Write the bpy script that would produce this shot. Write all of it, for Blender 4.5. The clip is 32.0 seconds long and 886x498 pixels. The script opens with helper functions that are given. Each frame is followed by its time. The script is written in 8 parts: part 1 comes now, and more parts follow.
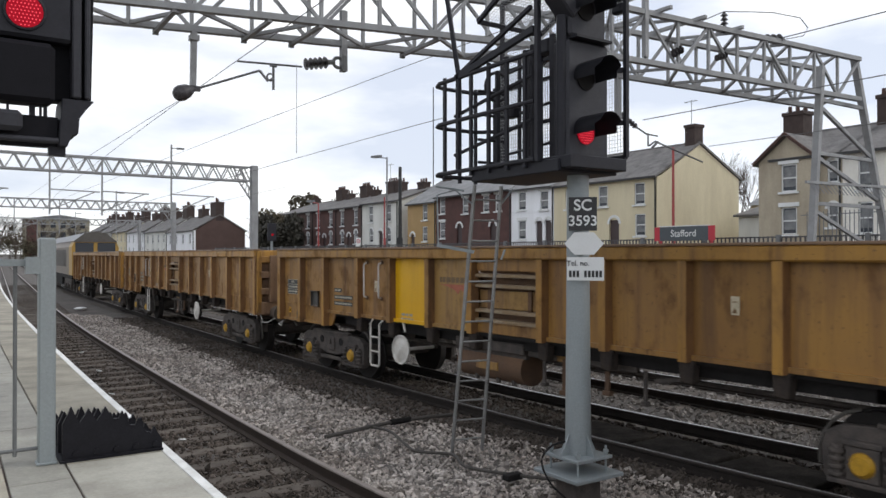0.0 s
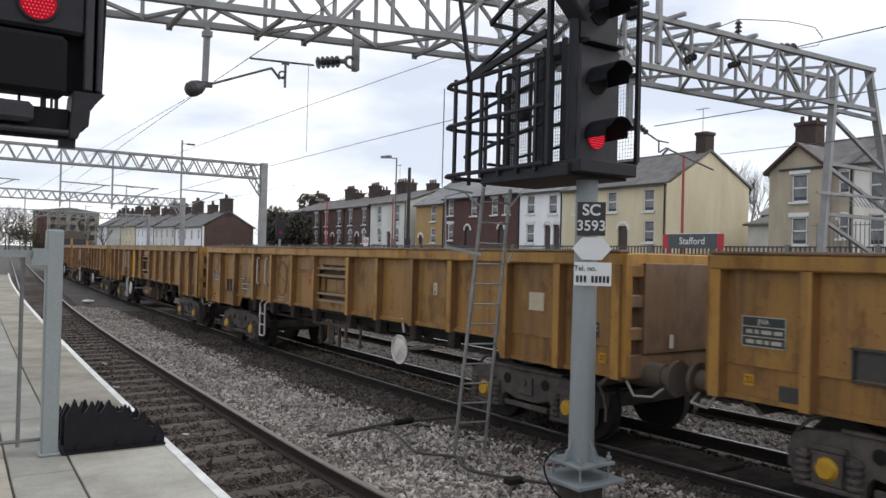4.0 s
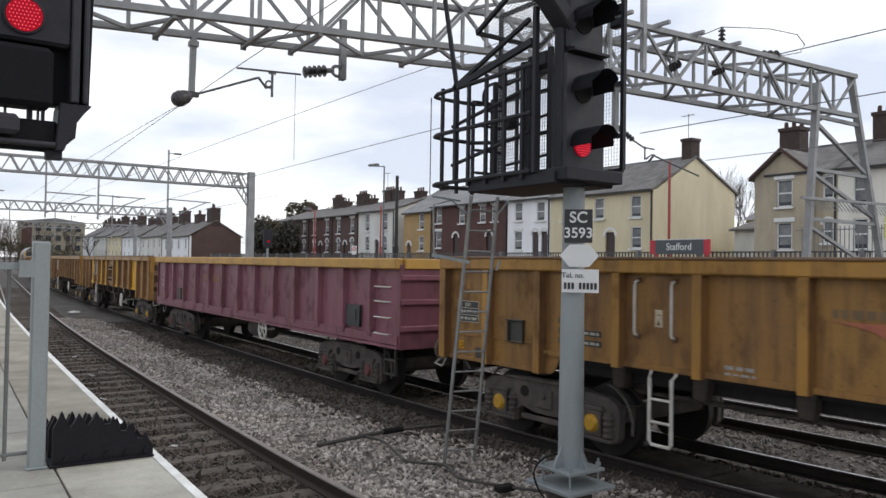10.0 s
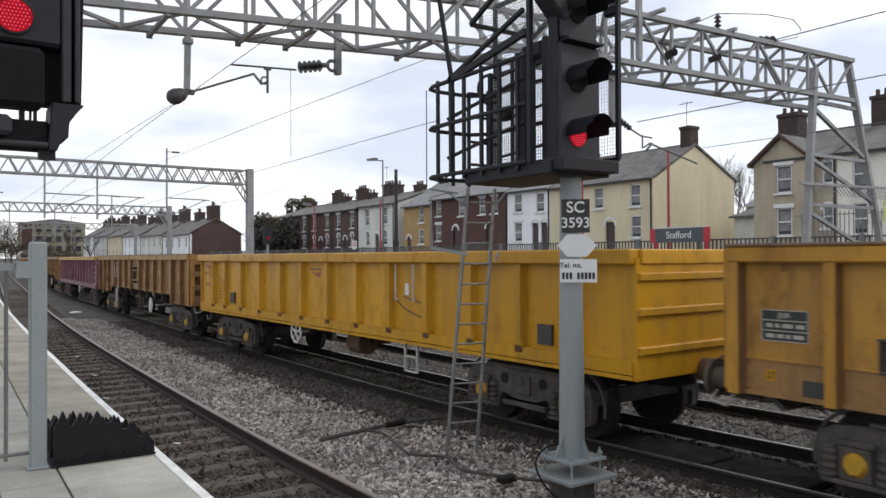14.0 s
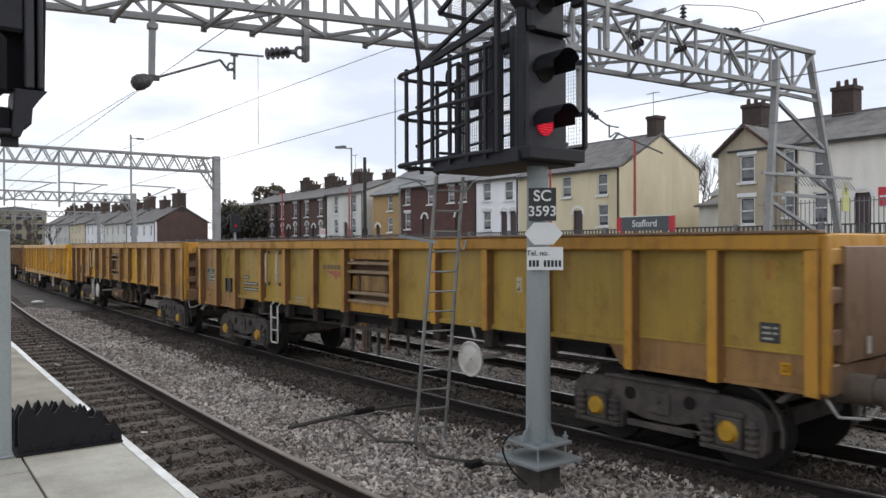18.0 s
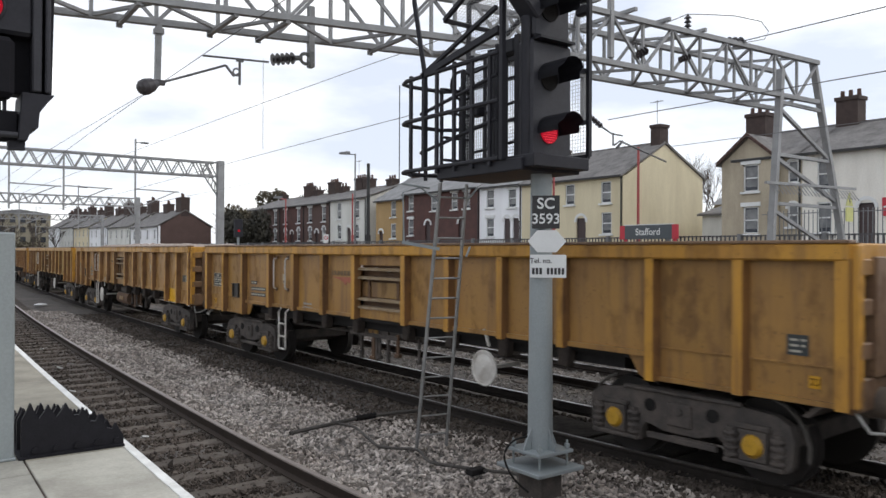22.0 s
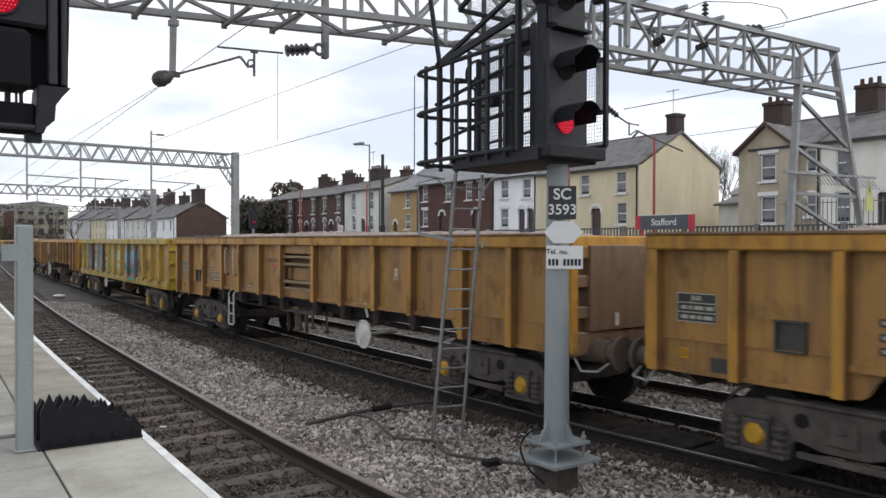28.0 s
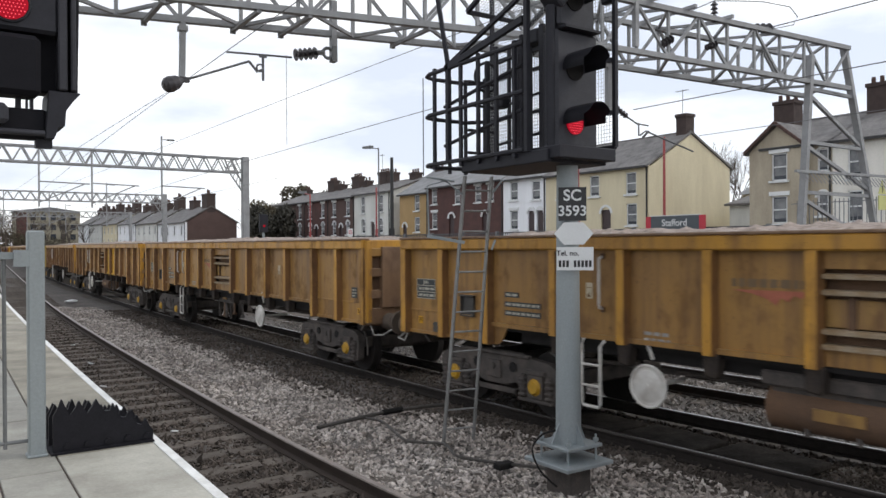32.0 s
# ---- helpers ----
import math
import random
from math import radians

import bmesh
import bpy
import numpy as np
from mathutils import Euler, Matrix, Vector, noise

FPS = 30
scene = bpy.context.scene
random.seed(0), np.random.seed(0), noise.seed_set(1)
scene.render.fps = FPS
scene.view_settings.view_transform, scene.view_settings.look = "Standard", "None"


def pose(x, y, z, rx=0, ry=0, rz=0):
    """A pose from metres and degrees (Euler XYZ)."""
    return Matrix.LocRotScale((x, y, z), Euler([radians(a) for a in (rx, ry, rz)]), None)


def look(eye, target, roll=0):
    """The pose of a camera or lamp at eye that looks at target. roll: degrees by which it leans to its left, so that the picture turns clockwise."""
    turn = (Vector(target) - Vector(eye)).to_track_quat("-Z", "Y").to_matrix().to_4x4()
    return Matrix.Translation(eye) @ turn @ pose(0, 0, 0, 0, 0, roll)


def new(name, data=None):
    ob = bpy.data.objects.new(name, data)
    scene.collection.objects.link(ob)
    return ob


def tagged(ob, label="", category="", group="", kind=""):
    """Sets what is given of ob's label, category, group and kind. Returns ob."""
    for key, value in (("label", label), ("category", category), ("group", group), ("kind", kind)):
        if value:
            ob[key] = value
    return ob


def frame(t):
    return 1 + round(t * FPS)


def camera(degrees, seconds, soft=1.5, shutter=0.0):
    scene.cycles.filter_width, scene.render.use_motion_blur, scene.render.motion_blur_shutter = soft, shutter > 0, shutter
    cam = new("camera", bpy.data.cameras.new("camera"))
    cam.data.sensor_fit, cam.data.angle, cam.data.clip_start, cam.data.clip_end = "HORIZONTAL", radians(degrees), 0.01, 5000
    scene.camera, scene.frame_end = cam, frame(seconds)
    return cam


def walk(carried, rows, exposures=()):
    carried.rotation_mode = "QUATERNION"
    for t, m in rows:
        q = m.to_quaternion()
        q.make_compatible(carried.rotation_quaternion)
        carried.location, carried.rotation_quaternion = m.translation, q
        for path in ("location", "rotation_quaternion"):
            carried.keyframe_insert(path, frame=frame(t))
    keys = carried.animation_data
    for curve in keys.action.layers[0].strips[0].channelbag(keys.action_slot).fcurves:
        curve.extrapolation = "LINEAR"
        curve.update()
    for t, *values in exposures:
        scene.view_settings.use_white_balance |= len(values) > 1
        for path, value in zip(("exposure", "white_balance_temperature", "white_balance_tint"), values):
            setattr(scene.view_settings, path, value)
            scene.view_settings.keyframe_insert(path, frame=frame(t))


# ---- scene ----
cam = camera(61.05, 32.0, 1.5, 0.15)

# seconds, eye x y z, heading (clockwise from the track's direction), tilt, roll
PATH_ROWS = [
    (0.0, -0.000, 0.004, 2.350, 33.93, 0.40, -0.00),
    (0.5, 0.002, 0.009, 2.351, 33.77, 0.45, 0.21),
    (1.0, 0.005, 0.015, 2.351, 33.64, 0.25, 0.30),
    (1.5, 0.009, 0.018, 2.352, 33.49, 0.07, 0.25),
    (2.0, 0.009, 0.021, 2.348, 33.58, -0.23, 0.31),
    (2.5, 0.009, 0.027, 2.352, 33.57, -0.32, 0.48),
    (3.0, 0.013, 0.014, 2.354, 33.62, -0.11, 0.36),
    (3.5, 0.014, 0.017, 2.348, 33.48, 0.24, 0.86),
    (5.5, 0.005, 0.017, 2.351, 33.53, 0.87, 2.07),
    (6.0, 0.003, 0.021, 2.352, 33.66, 0.77, 2.23),
    (6.5, 0.001, 0.009, 2.350, 33.91, 0.67, 1.85),
    (7.0, -0.005, -0.000, 2.352, 34.21, 0.92, 1.60),
    (7.5, -0.008, -0.018, 2.353, 34.61, 0.89, 1.43),
    (8.0, -0.012, -0.024, 2.357, 34.79, 1.12, 1.49),
    (8.5, -0.012, -0.017, 2.351, 34.76, 1.55, 1.46),
    (9.0, -0.011, -0.011, 2.354, 34.59, 1.57, 1.55),
    (9.5, -0.003, -0.005, 2.354, 34.34, 1.41, 1.15),
    (10.0, 0.002, -0.003, 2.355, 34.23, 1.12, 0.92),
    (10.5, 0.000, -0.011, 2.351, 34.57, 0.97, 0.68),
    (11.0, 0.007, -0.016, 2.354, 34.54, 1.15, 0.38),
    (11.5, 0.012, -0.022, 2.349, 34.43, 1.28, 0.17),
    (12.0, 0.018, -0.025, 2.354, 34.34, 1.34, -0.41),
    (12.5, 0.026, -0.030, 2.353, 34.21, 1.31, -0.55),
    (13.0, 0.031, -0.024, 2.351, 34.03, 1.18, -0.16),
    (13.5, 0.029, -0.019, 2.354, 33.97, 0.92, 0.02),
    (14.0, 0.028, -0.021, 2.350, 34.18, 0.59, -0.24),
    (14.5, 0.026, -0.028, 2.351, 34.66, 0.08, -0.63),
    (16.5, -0.001, -0.065, 2.349, 36.14, -0.07, 0.02),
    (17.0, -0.001, -0.082, 2.347, 36.51, -0.14, -0.43),
    (17.5, -0.001, -0.095, 2.348, 36.77, -0.06, -0.57),
    (18.0, 0.001, -0.074, 2.346, 36.53, -0.31, -0.23),
    (18.5, -0.008, -0.079, 2.350, 36.51, -0.16, 0.24),
    (19.0, -0.022, -0.091, 2.349, 36.83, -0.14, 0.46),
    (19.5, -0.022, -0.083, 2.351, 36.59, -0.10, 0.37),
    (20.0, -0.017, -0.070, 2.350, 36.22, -0.08, 0.35),
    (20.5, -0.006, -0.065, 2.351, 36.06, -0.05, 0.19),
    (21.0, 0.001, -0.064, 2.350, 35.98, 0.03, 0.28),
    (21.5, -0.000, -0.068, 2.350, 36.09, 0.03, 0.28),
    (22.0, -0.007, -0.076, 2.348, 36.32, 0.19, 0.28),
    (22.5, -0.014, -0.072, 2.353, 36.45, 0.41, 0.37),
    (23.0, -0.021, -0.090, 2.352, 36.64, 1.01, 0.62),
    (23.5, -0.019, -0.083, 2.351, 36.33, 1.05, 0.57),
    (24.0, -0.013, -0.064, 2.350, 35.95, 0.58, 0.31),
    (24.5, -0.005, -0.059, 2.352, 35.83, 0.17, 0.23),
    (25.0, -0.001, -0.062, 2.347, 35.94, -0.03, 0.01),
    (25.5, 0.003, -0.059, 2.348, 35.80, -0.24, -0.00),
    (27.5, 0.006, -0.038, 2.351, 35.17, -0.37, 0.25),
    (28.0, 0.001, -0.040, 2.354, 35.24, -0.53, 0.16),
    (28.5, 0.000, -0.042, 2.350, 35.25, -0.45, 0.18),
    (29.0, -0.005, -0.045, 2.349, 35.35, -0.55, -0.17),
    (29.5, -0.010, -0.050, 2.347, 35.42, -0.55, -0.08),
    (30.0, -0.005, -0.046, 2.352, 35.22, -0.43, -0.03),
    (30.5, 0.002, -0.028, 2.351, 34.90, -0.39, -0.10),
    (31.0, 0.014, -0.022, 2.352, 34.57, -0.38, -0.23),
    (31.5, 0.019, -0.021, 2.351, 34.56, -0.46, -0.31),
    (32.0, 0.010, -0.024, 2.352, 34.50, -0.33, -0.30),
]


def eye_pose(x, y, z, heading, tilt, roll):
    h, p = radians(heading), radians(tilt)
    way = Vector((math.sin(h) * math.cos(p), math.cos(h) * math.cos(p), math.sin(p)))
    return look((x, y, z), Vector((x, y, z)) + way * 10, roll)


walk(cam, [(row[0], eye_pose(*row[1:])) for row in PATH_ROWS], [(0.0, 0.05), (13.0, 0.06), (18.0, 0.12), (32.0, 0.15)])

# ---- sky and sun: a bright, thinly overcast day ----
world = bpy.data.worlds.new("sky")
scene.world = world
world.use_nodes = True
wn, wl = world.node_tree.nodes, world.node_tree.links
wn.clear()
w_out, w_bg = wn.new("ShaderNodeOutputWorld"), wn.new("ShaderNodeBackground")
sky = wn.new("ShaderNodeTexSky")
sky.sky_type, sky.sun_disc = "NISHITA", False
sky.sun_elevation, sky.sun_rotation = radians(38), radians(120)
sky_gain = wn.new("ShaderNodeVectorMath")
sky_gain.operation = "SCALE"
sky_gain.inputs["Scale"].default_value = 0.10
w_tc, w_map = wn.new("ShaderNodeTexCoord"), wn.new("ShaderNodeMapping")
w_map.inputs["Scale"].default_value = (1.0, 1.0, 3.2)
w_noise = wn.new("ShaderNodeTexNoise")
w_noise.inputs["Scale"].default_value, w_noise.inputs["Detail"].default_value = 2.6, 7.0
w_ramp = wn.new("ShaderNodeValToRGB")
w_ramp.color_ramp.elements[0].position, w_ramp.color_ramp.elements[0].color = 0.37, (0.60, 0.645, 0.745, 1)
w_ramp.color_ramp.elements[1].position, w_ramp.color_ramp.elements[1].color = 0.57, (1.0, 1.0, 1.0, 1)
w_mix = wn.new("ShaderNodeMix")
w_mix.data_type = "RGBA"
w_mix.inputs["Factor"].default_value = 0.86
wl.new(w_tc.outputs["Generated"], w_map.inputs["Vector"])
wl.new(w_map.outputs[0], w_noise.inputs["Vector"])
# the cloud thins to a bluer grey higher up
w_sep, w_high, w_sub = wn.new("ShaderNodeSeparateXYZ"), wn.new("ShaderNodeMapRange"), wn.new("ShaderNodeMath")
w_high.inputs["From Min"].default_value, w_high.inputs["From Max"].default_value, w_high.inputs["To Max"].default_value = 0.12, 0.40, 0.06
w_sub.operation = "SUBTRACT"
wl.new(w_tc.outputs["Generated"], w_sep.inputs[0])
wl.new(w_sep.outputs["Z"], w_high.inputs["Value"])
wl.new(w_noise.outputs["Fac"], w_sub.inputs[0])
wl.new(w_high.outputs[0], w_sub.inputs[1])
wl.new(w_sub.outputs[0], w_ramp.inputs[0])
wl.new(sky.outputs[0], sky_gain.inputs[0])
wl.new(sky_gain.outputs[0], w_mix.inputs["A"])
wl.new(w_ramp.outputs[0], w_mix.inputs["B"])
wl.new(w_mix.outputs["Result"], w_bg.inputs["Color"])
w_bg.inputs["Strength"].default_value = 1.30
wl.new(w_bg.outputs[0], w_out.inputs[0])

sun_data = bpy.data.lights.new("sun", "SUN")
sun_data.energy, sun_data.angle, sun_data.color = 0.9, radians(16), (1.0, 0.96, 0.9)
sun = new("sun", sun_data)
sun.matrix_world = look((0, 0, 40), Vector((0, 0, 40)) - Vector((math.sin(radians(120)) * math.cos(radians(38)), math.cos(radians(120)) * math.cos(radians(38)), math.sin(radians(38)))))


# ---- materials ----
MATS = {}


def mat(name, base, rough=0.7, metal=0.0, vary=0.25, scale=6.0, second=None, amount=0.35, grain=60.0, bump=0.15, streak=False, island=False, rand=0.0, spread=0.12, spec=0.5):
    """Paint or stone with variation at two sizes: broad stains towards a second colour, fine grain, and relief."""
    if name in MATS:
        return MATS[name]
    m = bpy.data.materials.new(name)
    m.use_nodes = True
    n, l = m.node_tree.nodes, m.node_tree.links
    b = n["Principled BSDF"]
    tc = n.new("ShaderNodeTexCoord")
    src = tc.outputs["Object"]
    if streak:
        mp = n.new("ShaderNodeMapping")
        mp.inputs["Scale"].default_value = (1, 1, 0.22)
        l.new(src, mp.inputs["Vector"])
        src_big = mp.outputs[0]
    else:
        src_big = src
    big, fine = n.new("ShaderNodeTexNoise"), n.new("ShaderNodeTexNoise")
    big.inputs["Scale"].default_value, big.inputs["Detail"].default_value = scale, 6.0
    big.inputs["Roughness"].default_value = 0.62
    fine.inputs["Scale"].default_value, fine.inputs["Detail"].default_value = grain, 3.0
    l.new(src_big, big.inputs["Vector"])
    l.new(src, fine.inputs["Vector"])
    ramp = n.new("ShaderNodeValToRGB")
    ramp.color_ramp.elements[0].position, ramp.color_ramp.elements[1].position = 0.5 - spread, 0.5 + spread * 1.6
    l.new(big.outputs["Fac"], ramp.inputs[0])
    c2 = second or tuple(c * (1 - vary) for c in base)
    mix = n.new("ShaderNodeMix")
    mix.data_type = "RGBA"
    mix.inputs["A"].default_value, mix.inputs["B"].default_value = (*base, 1), (*c2, 1)
    mul = n.new("ShaderNodeMath")
    mul.operation = "MULTIPLY"
    mul.inputs[1].default_value = amount if second else 1.0
    l.new(ramp.outputs[0], mul.inputs[0])
    l.new(mul.outputs[0], mix.inputs["Factor"])
    hsv = n.new("ShaderNodeHueSaturation")
    l.new(mix.outputs["Result"], hsv.inputs["Color"])
    rng = n.new("ShaderNodeMapRange")
    rng.inputs["To Min"].default_value, rng.inputs["To Max"].default_value = 1 - vary * 0.5, 1 + vary * 0.5
    rng.inputs["From Min"].default_value, rng.inputs["From Max"].default_value = 0.3, 0.7
    l.new(fine.outputs["Fac"], rng.inputs["Value"])
    val = rng.outputs[0]
    if island or rand:
        if island:
            r0 = n.new("ShaderNodeNewGeometry").outputs["Random Per Island"]
        else:
            r0 = n.new("ShaderNodeObjectInfo").outputs["Random"]
        r2 = n.new("ShaderNodeMapRange")
        w = rand or 0.4
        r2.inputs["To Min"].default_value, r2.inputs["To Max"].default_value = 1 - w, 1 + w
        l.new(r0, r2.inputs["Value"])
        mm = n.new("ShaderNodeMath")
        mm.operation = "MULTIPLY"
        l.new(val, mm.inputs[0])
        l.new(r2.outputs[0], mm.inputs[1])
        val = mm.outputs[0]
    l.new(val, hsv.inputs["Value"])
    l.new(hsv.outputs[0], b.inputs["Base Color"])
    b.inputs["Roughness"].default_value, b.inputs["Metallic"].default_value = rough, metal
    b.inputs["Specular IOR Level"].default_value = spec
    if bump:
        bp = n.new("ShaderNodeBump")
        bp.inputs["Strength"].default_value, bp.inputs["Distance"].default_value = bump, 0.01
        l.new(fine.outputs["Fac"], bp.inputs["Height"])
        l.new(bp.outputs[0], b.inputs["Normal"])
    MATS[name] = m
    return m


def glow(name, colour, strength):
    m = bpy.data.materials.new(name)
    m.use_nodes = True
    b = m.node_tree.nodes["Principled BSDF"]
    b.inputs["Base Color"].default_value = (*[c * 0.08 for c in colour], 1)
    b.inputs["Specular IOR Level"].default_value = 0.1
    b.inputs["Emission Color"].default_value = (*colour, 1)
    b.inputs["Emission Strength"].default_value = strength
    return m


def wagon_paint(name, base, faded, rust, rough=0.5, dirt=0.55, spots=0.62):
    """Weathered paint: broad fading, rain streaks of brown dust, blotches and flecks of rust, and a slight change from plate to plate."""
    m = bpy.data.materials.new(name)
    m.use_nodes = True
    n, l = m.node_tree.nodes, m.node_tree.links
    b = n["Principled BSDF"]
    tc, info = n.new("ShaderNodeTexCoord"), n.new("ShaderNodeObjectInfo")
    shift = n.new("ShaderNodeVectorMath")
    shift.operation = "MULTIPLY_ADD"
    shift.inputs[1].default_value = (37.0, 53.0, 0.0)
    comb = n.new("ShaderNodeCombineXYZ")
    for k in range(2):
        l.new(info.outputs["Random"], comb.inputs[k])
    l.new(comb.outputs[0], shift.inputs[0])
    l.new(tc.outputs["Object"], shift.inputs[2])

    def layer(scale, stretch, detail, lo, hi):
        mp, t, r = n.new("ShaderNodeMapping"), n.new("ShaderNodeTexNoise"), n.new("ShaderNodeMapRange")
        mp.inputs["Scale"].default_value = stretch
        t.inputs["Scale"].default_value, t.inputs["Detail"].default_value, t.inputs["Roughness"].default_value = scale, detail, 0.65
        r.inputs["From Min"].default_value, r.inputs["From Max"].default_value = lo, hi
        l.new(shift.outputs[0], mp.inputs["Vector"])
        l.new(mp.outputs[0], t.inputs["Vector"])
        l.new(t.outputs["Fac"], r.inputs["Value"])
        return r.outputs[0], t.outputs["Fac"]

    def blend(below, colour, fac, amount):
        mul, mix = n.new("ShaderNodeMath"), n.new("ShaderNodeMix")
        mul.operation = "MULTIPLY"
        mul.inputs[1].default_value = amount
        l.new(fac, mul.inputs[0])
        mix.data_type = "RGBA"
        l.new(mul.outputs[0], mix.inputs["Factor"])
        if hasattr(below, "is_output"):
            l.new(below, mix.inputs["A"])
        else:
            mix.inputs["A"].default_value = (*below, 1)
        mix.inputs["B"].default_value = (*colour, 1)
        return mix.outputs["Result"]
    fade, _ = layer(0.9, (1, 1, 1), 5, 0.35, 0.7)
    streak, _ = layer(5.0, (1, 1, 0.07), 6, 0.47, 0.66)
    blotch, _ = layer(2.6, (1, 1, 0.6), 8, 0.52, 0.64)
    fleck, fine = layer(26.0, (1, 1, 1), 6, spots, spots + 0.05)
    c = blend(base, faded, fade, 0.9)
    c = blend(c, rust, streak, dirt)
    c = blend(c, tuple(v * 0.8 for v in rust), blotch, dirt * 0.8)
    c = blend(c, tuple(v * 0.6 for v in rust), fleck, 0.75)
    hsv, vr = n.new("ShaderNodeHueSaturation"), n.new("ShaderNodeMapRange")
    vr.inputs["To Min"].default_value, vr.inputs["To Max"].default_value = 0.88, 1.1
    l.new(info.outputs["Random"], vr.inputs["Value"])
    l.new(vr.outputs[0], hsv.inputs["Value"])
    l.new(c, hsv.inputs["Color"])
    l.new(hsv.outputs[0], b.inputs["Base Color"])
    rr = n.new("ShaderNodeMapRange")
    rr.inputs["To Min"].default_value, rr.inputs["To Max"].default_value = rough - 0.08, rough + 0.3
    l.new(blotch, rr.inputs["Value"])
    l.new(rr.outputs[0], b.inputs["Roughness"])
    b.inputs["Specular IOR Level"].default_value = 0.35
    bp = n.new("ShaderNodeBump")
    bp.inputs["Strength"].default_value, bp.inputs["Distance"].default_value = 0.12, 0.01
    l.new(fine, bp.inputs["Height"])
    l.new(bp.outputs[0], b.inputs["Normal"])
    MATS[name] = m
    return m


M_YELLOW = wagon_paint("wagon_yellow", (0.400, 0.210, 0.040), (0.300, 0.158, 0.045), (0.135, 0.070, 0.033), dirt=0.62)
# later wagons' rib and rim yellow, its colour brightened for light on ribs
M_YELLOW_LATE = wagon_paint("wagon_yellow_lit", (0.525, 0.268, 0.034), (0.390, 0.196, 0.042), (0.155, 0.080, 0.036), dirt=0.6)
M_PANEL = wagon_paint("wagon_panel_ochre", (0.325, 0.172, 0.042), (0.240, 0.124, 0.044), (0.125, 0.064, 0.032), dirt=0.68)
M_YELLOW_PATCH = wagon_paint("wagon_yellow_repaint", (0.65, 0.365, 0.006), (0.58, 0.315, 0.009), (0.28, 0.15, 0.03), rough=0.42, dirt=0.14, spots=0.67)
M_PANEL_LATE = wagon_paint("wagon_panel_straw", (0.365, 0.198, 0.050), (0.280, 0.150, 0.052), (0.155, 0.085, 0.042), dirt=0.66)
M_YELLOW_DULL = wagon_paint("wagon_yellow_dull", (0.33, 0.195, 0.055), (0.25, 0.145, 0.055), (0.15, 0.082, 0.045), dirt=0.75)
M_YELLOW_NEW = wagon_paint("wagon_yellow_fresh", (0.597, 0.307, 0.010), (0.525, 0.260, 0.016), (0.27, 0.14, 0.03), rough=0.42, dirt=0.35, spots=0.66)
M_MAROON = wagon_paint("wagon_maroon", (0.220, 0.080, 0.110), (0.185, 0.073, 0.096), (0.105, 0.05, 0.048), dirt=0.5)
M_OLIVE = wagon_paint("wagon_olive_yellow", (0.44, 0.31, 0.028), (0.35, 0.24, 0.035), (0.16, 0.10, 0.04), dirt=0.5)
M_END = wagon_paint("wagon_end_brown", (0.215, 0.132, 0.075), (0.17, 0.105, 0.066), (0.12, 0.07, 0.045), dirt=0.6)
M_RUST_RECESS = mat("rust_and_recess_shade", (0.13, 0.073, 0.04), 0.85, second=(0.08, 0.05, 0.034), amount=0.8, scale=3.0, vary=0.3)
M_BOGIE = mat("grimy_steel", (0.060, 0.053, 0.049), 0.8, spec=0.3, second=(0.125, 0.104, 0.09), amount=0.8, scale=5.0, vary=0.3)
M_BLACK = mat("grimy_black", (0.017, 0.0155, 0.015), 0.8, vary=0.3, scale=8.0, spec=0.2)
M_WHEEL = mat("wheel_steel", (0.03, 0.026, 0.024), 0.7, vary=0.3, spec=0.3)
M_CAP = mat("axle_cap_yellow", (0.50, 0.28, 0.02), 0.5, vary=0.2, scale=20)
M_CAP_RED = mat("axle_cap_red", (0.12, 0.03, 0.03), 0.6, vary=0.2, scale=20)
M_WHITE = mat("dirty_white_paint", (0.62, 0.60, 0.56), 0.5, second=(0.36, 0.32, 0.27), amount=0.7, scale=5, vary=0.12)
M_LABEL_DK = mat("dark_plate", (0.03, 0.035, 0.035), 0.5, vary=0.2)
M_GREY_PLATE = mat("grey_plate", (0.05, 0.047, 0.042), 0.5, vary=0.25, scale=14)
M_GALV = mat("galvanised_steel", (0.29, 0.318, 0.322), 0.5, 0.25, second=(0.22, 0.25, 0.26), amount=0.7, scale=4, vary=0.12, streak=True)
M_GANTRY = mat("gantry_grey_paint", (0.30, 0.305, 0.308), 0.6, 0.1, second=(0.19, 0.19, 0.192), amount=0.7, scale=3, vary=0.15)
M_SIGNAL = mat("signal_black_paint", (0.023, 0.023, 0.029), 0.6, vary=0.2, scale=9, spec=0.25, bump=0.05)
M_SIGNAL_DK = mat("signal_matt_black", (0.0095, 0.0092, 0.0120), 0.7, vary=0.2, scale=9, spec=0.15, bump=0.05)
M_SIGNAL_GREY = mat("signal_dark_grey", (0.040, 0.040, 0.047), 0.55, vary=0.2, scale=9, spec=0.25, bump=0.05)
M_RAIL_TOP = mat("polished_rail", (0.62, 0.60, 0.59), 0.38, 0.95, vary=0.1, bump=0)
M_RAIL = mat("rusty_rail", (0.060, 0.046, 0.038), 0.85, spec=0.2, second=(0.05, 0.04, 0.035), amount=0.8, scale=4, vary=0.25)
# rails under and past the train: oily, darkened in colour for its shade
M_RAIL_DARK = mat("oily_shaded_rail", (0.032, 0.027, 0.024), 0.9, spec=0.15, vary=0.25)
M_SLEEPER = mat("oily_sleeper", (0.125, 0.108, 0.092), 0.85, spec=0.15, second=(0.075, 0.062, 0.052), amount=0.8, scale=5, vary=0.35, rand=0.2)
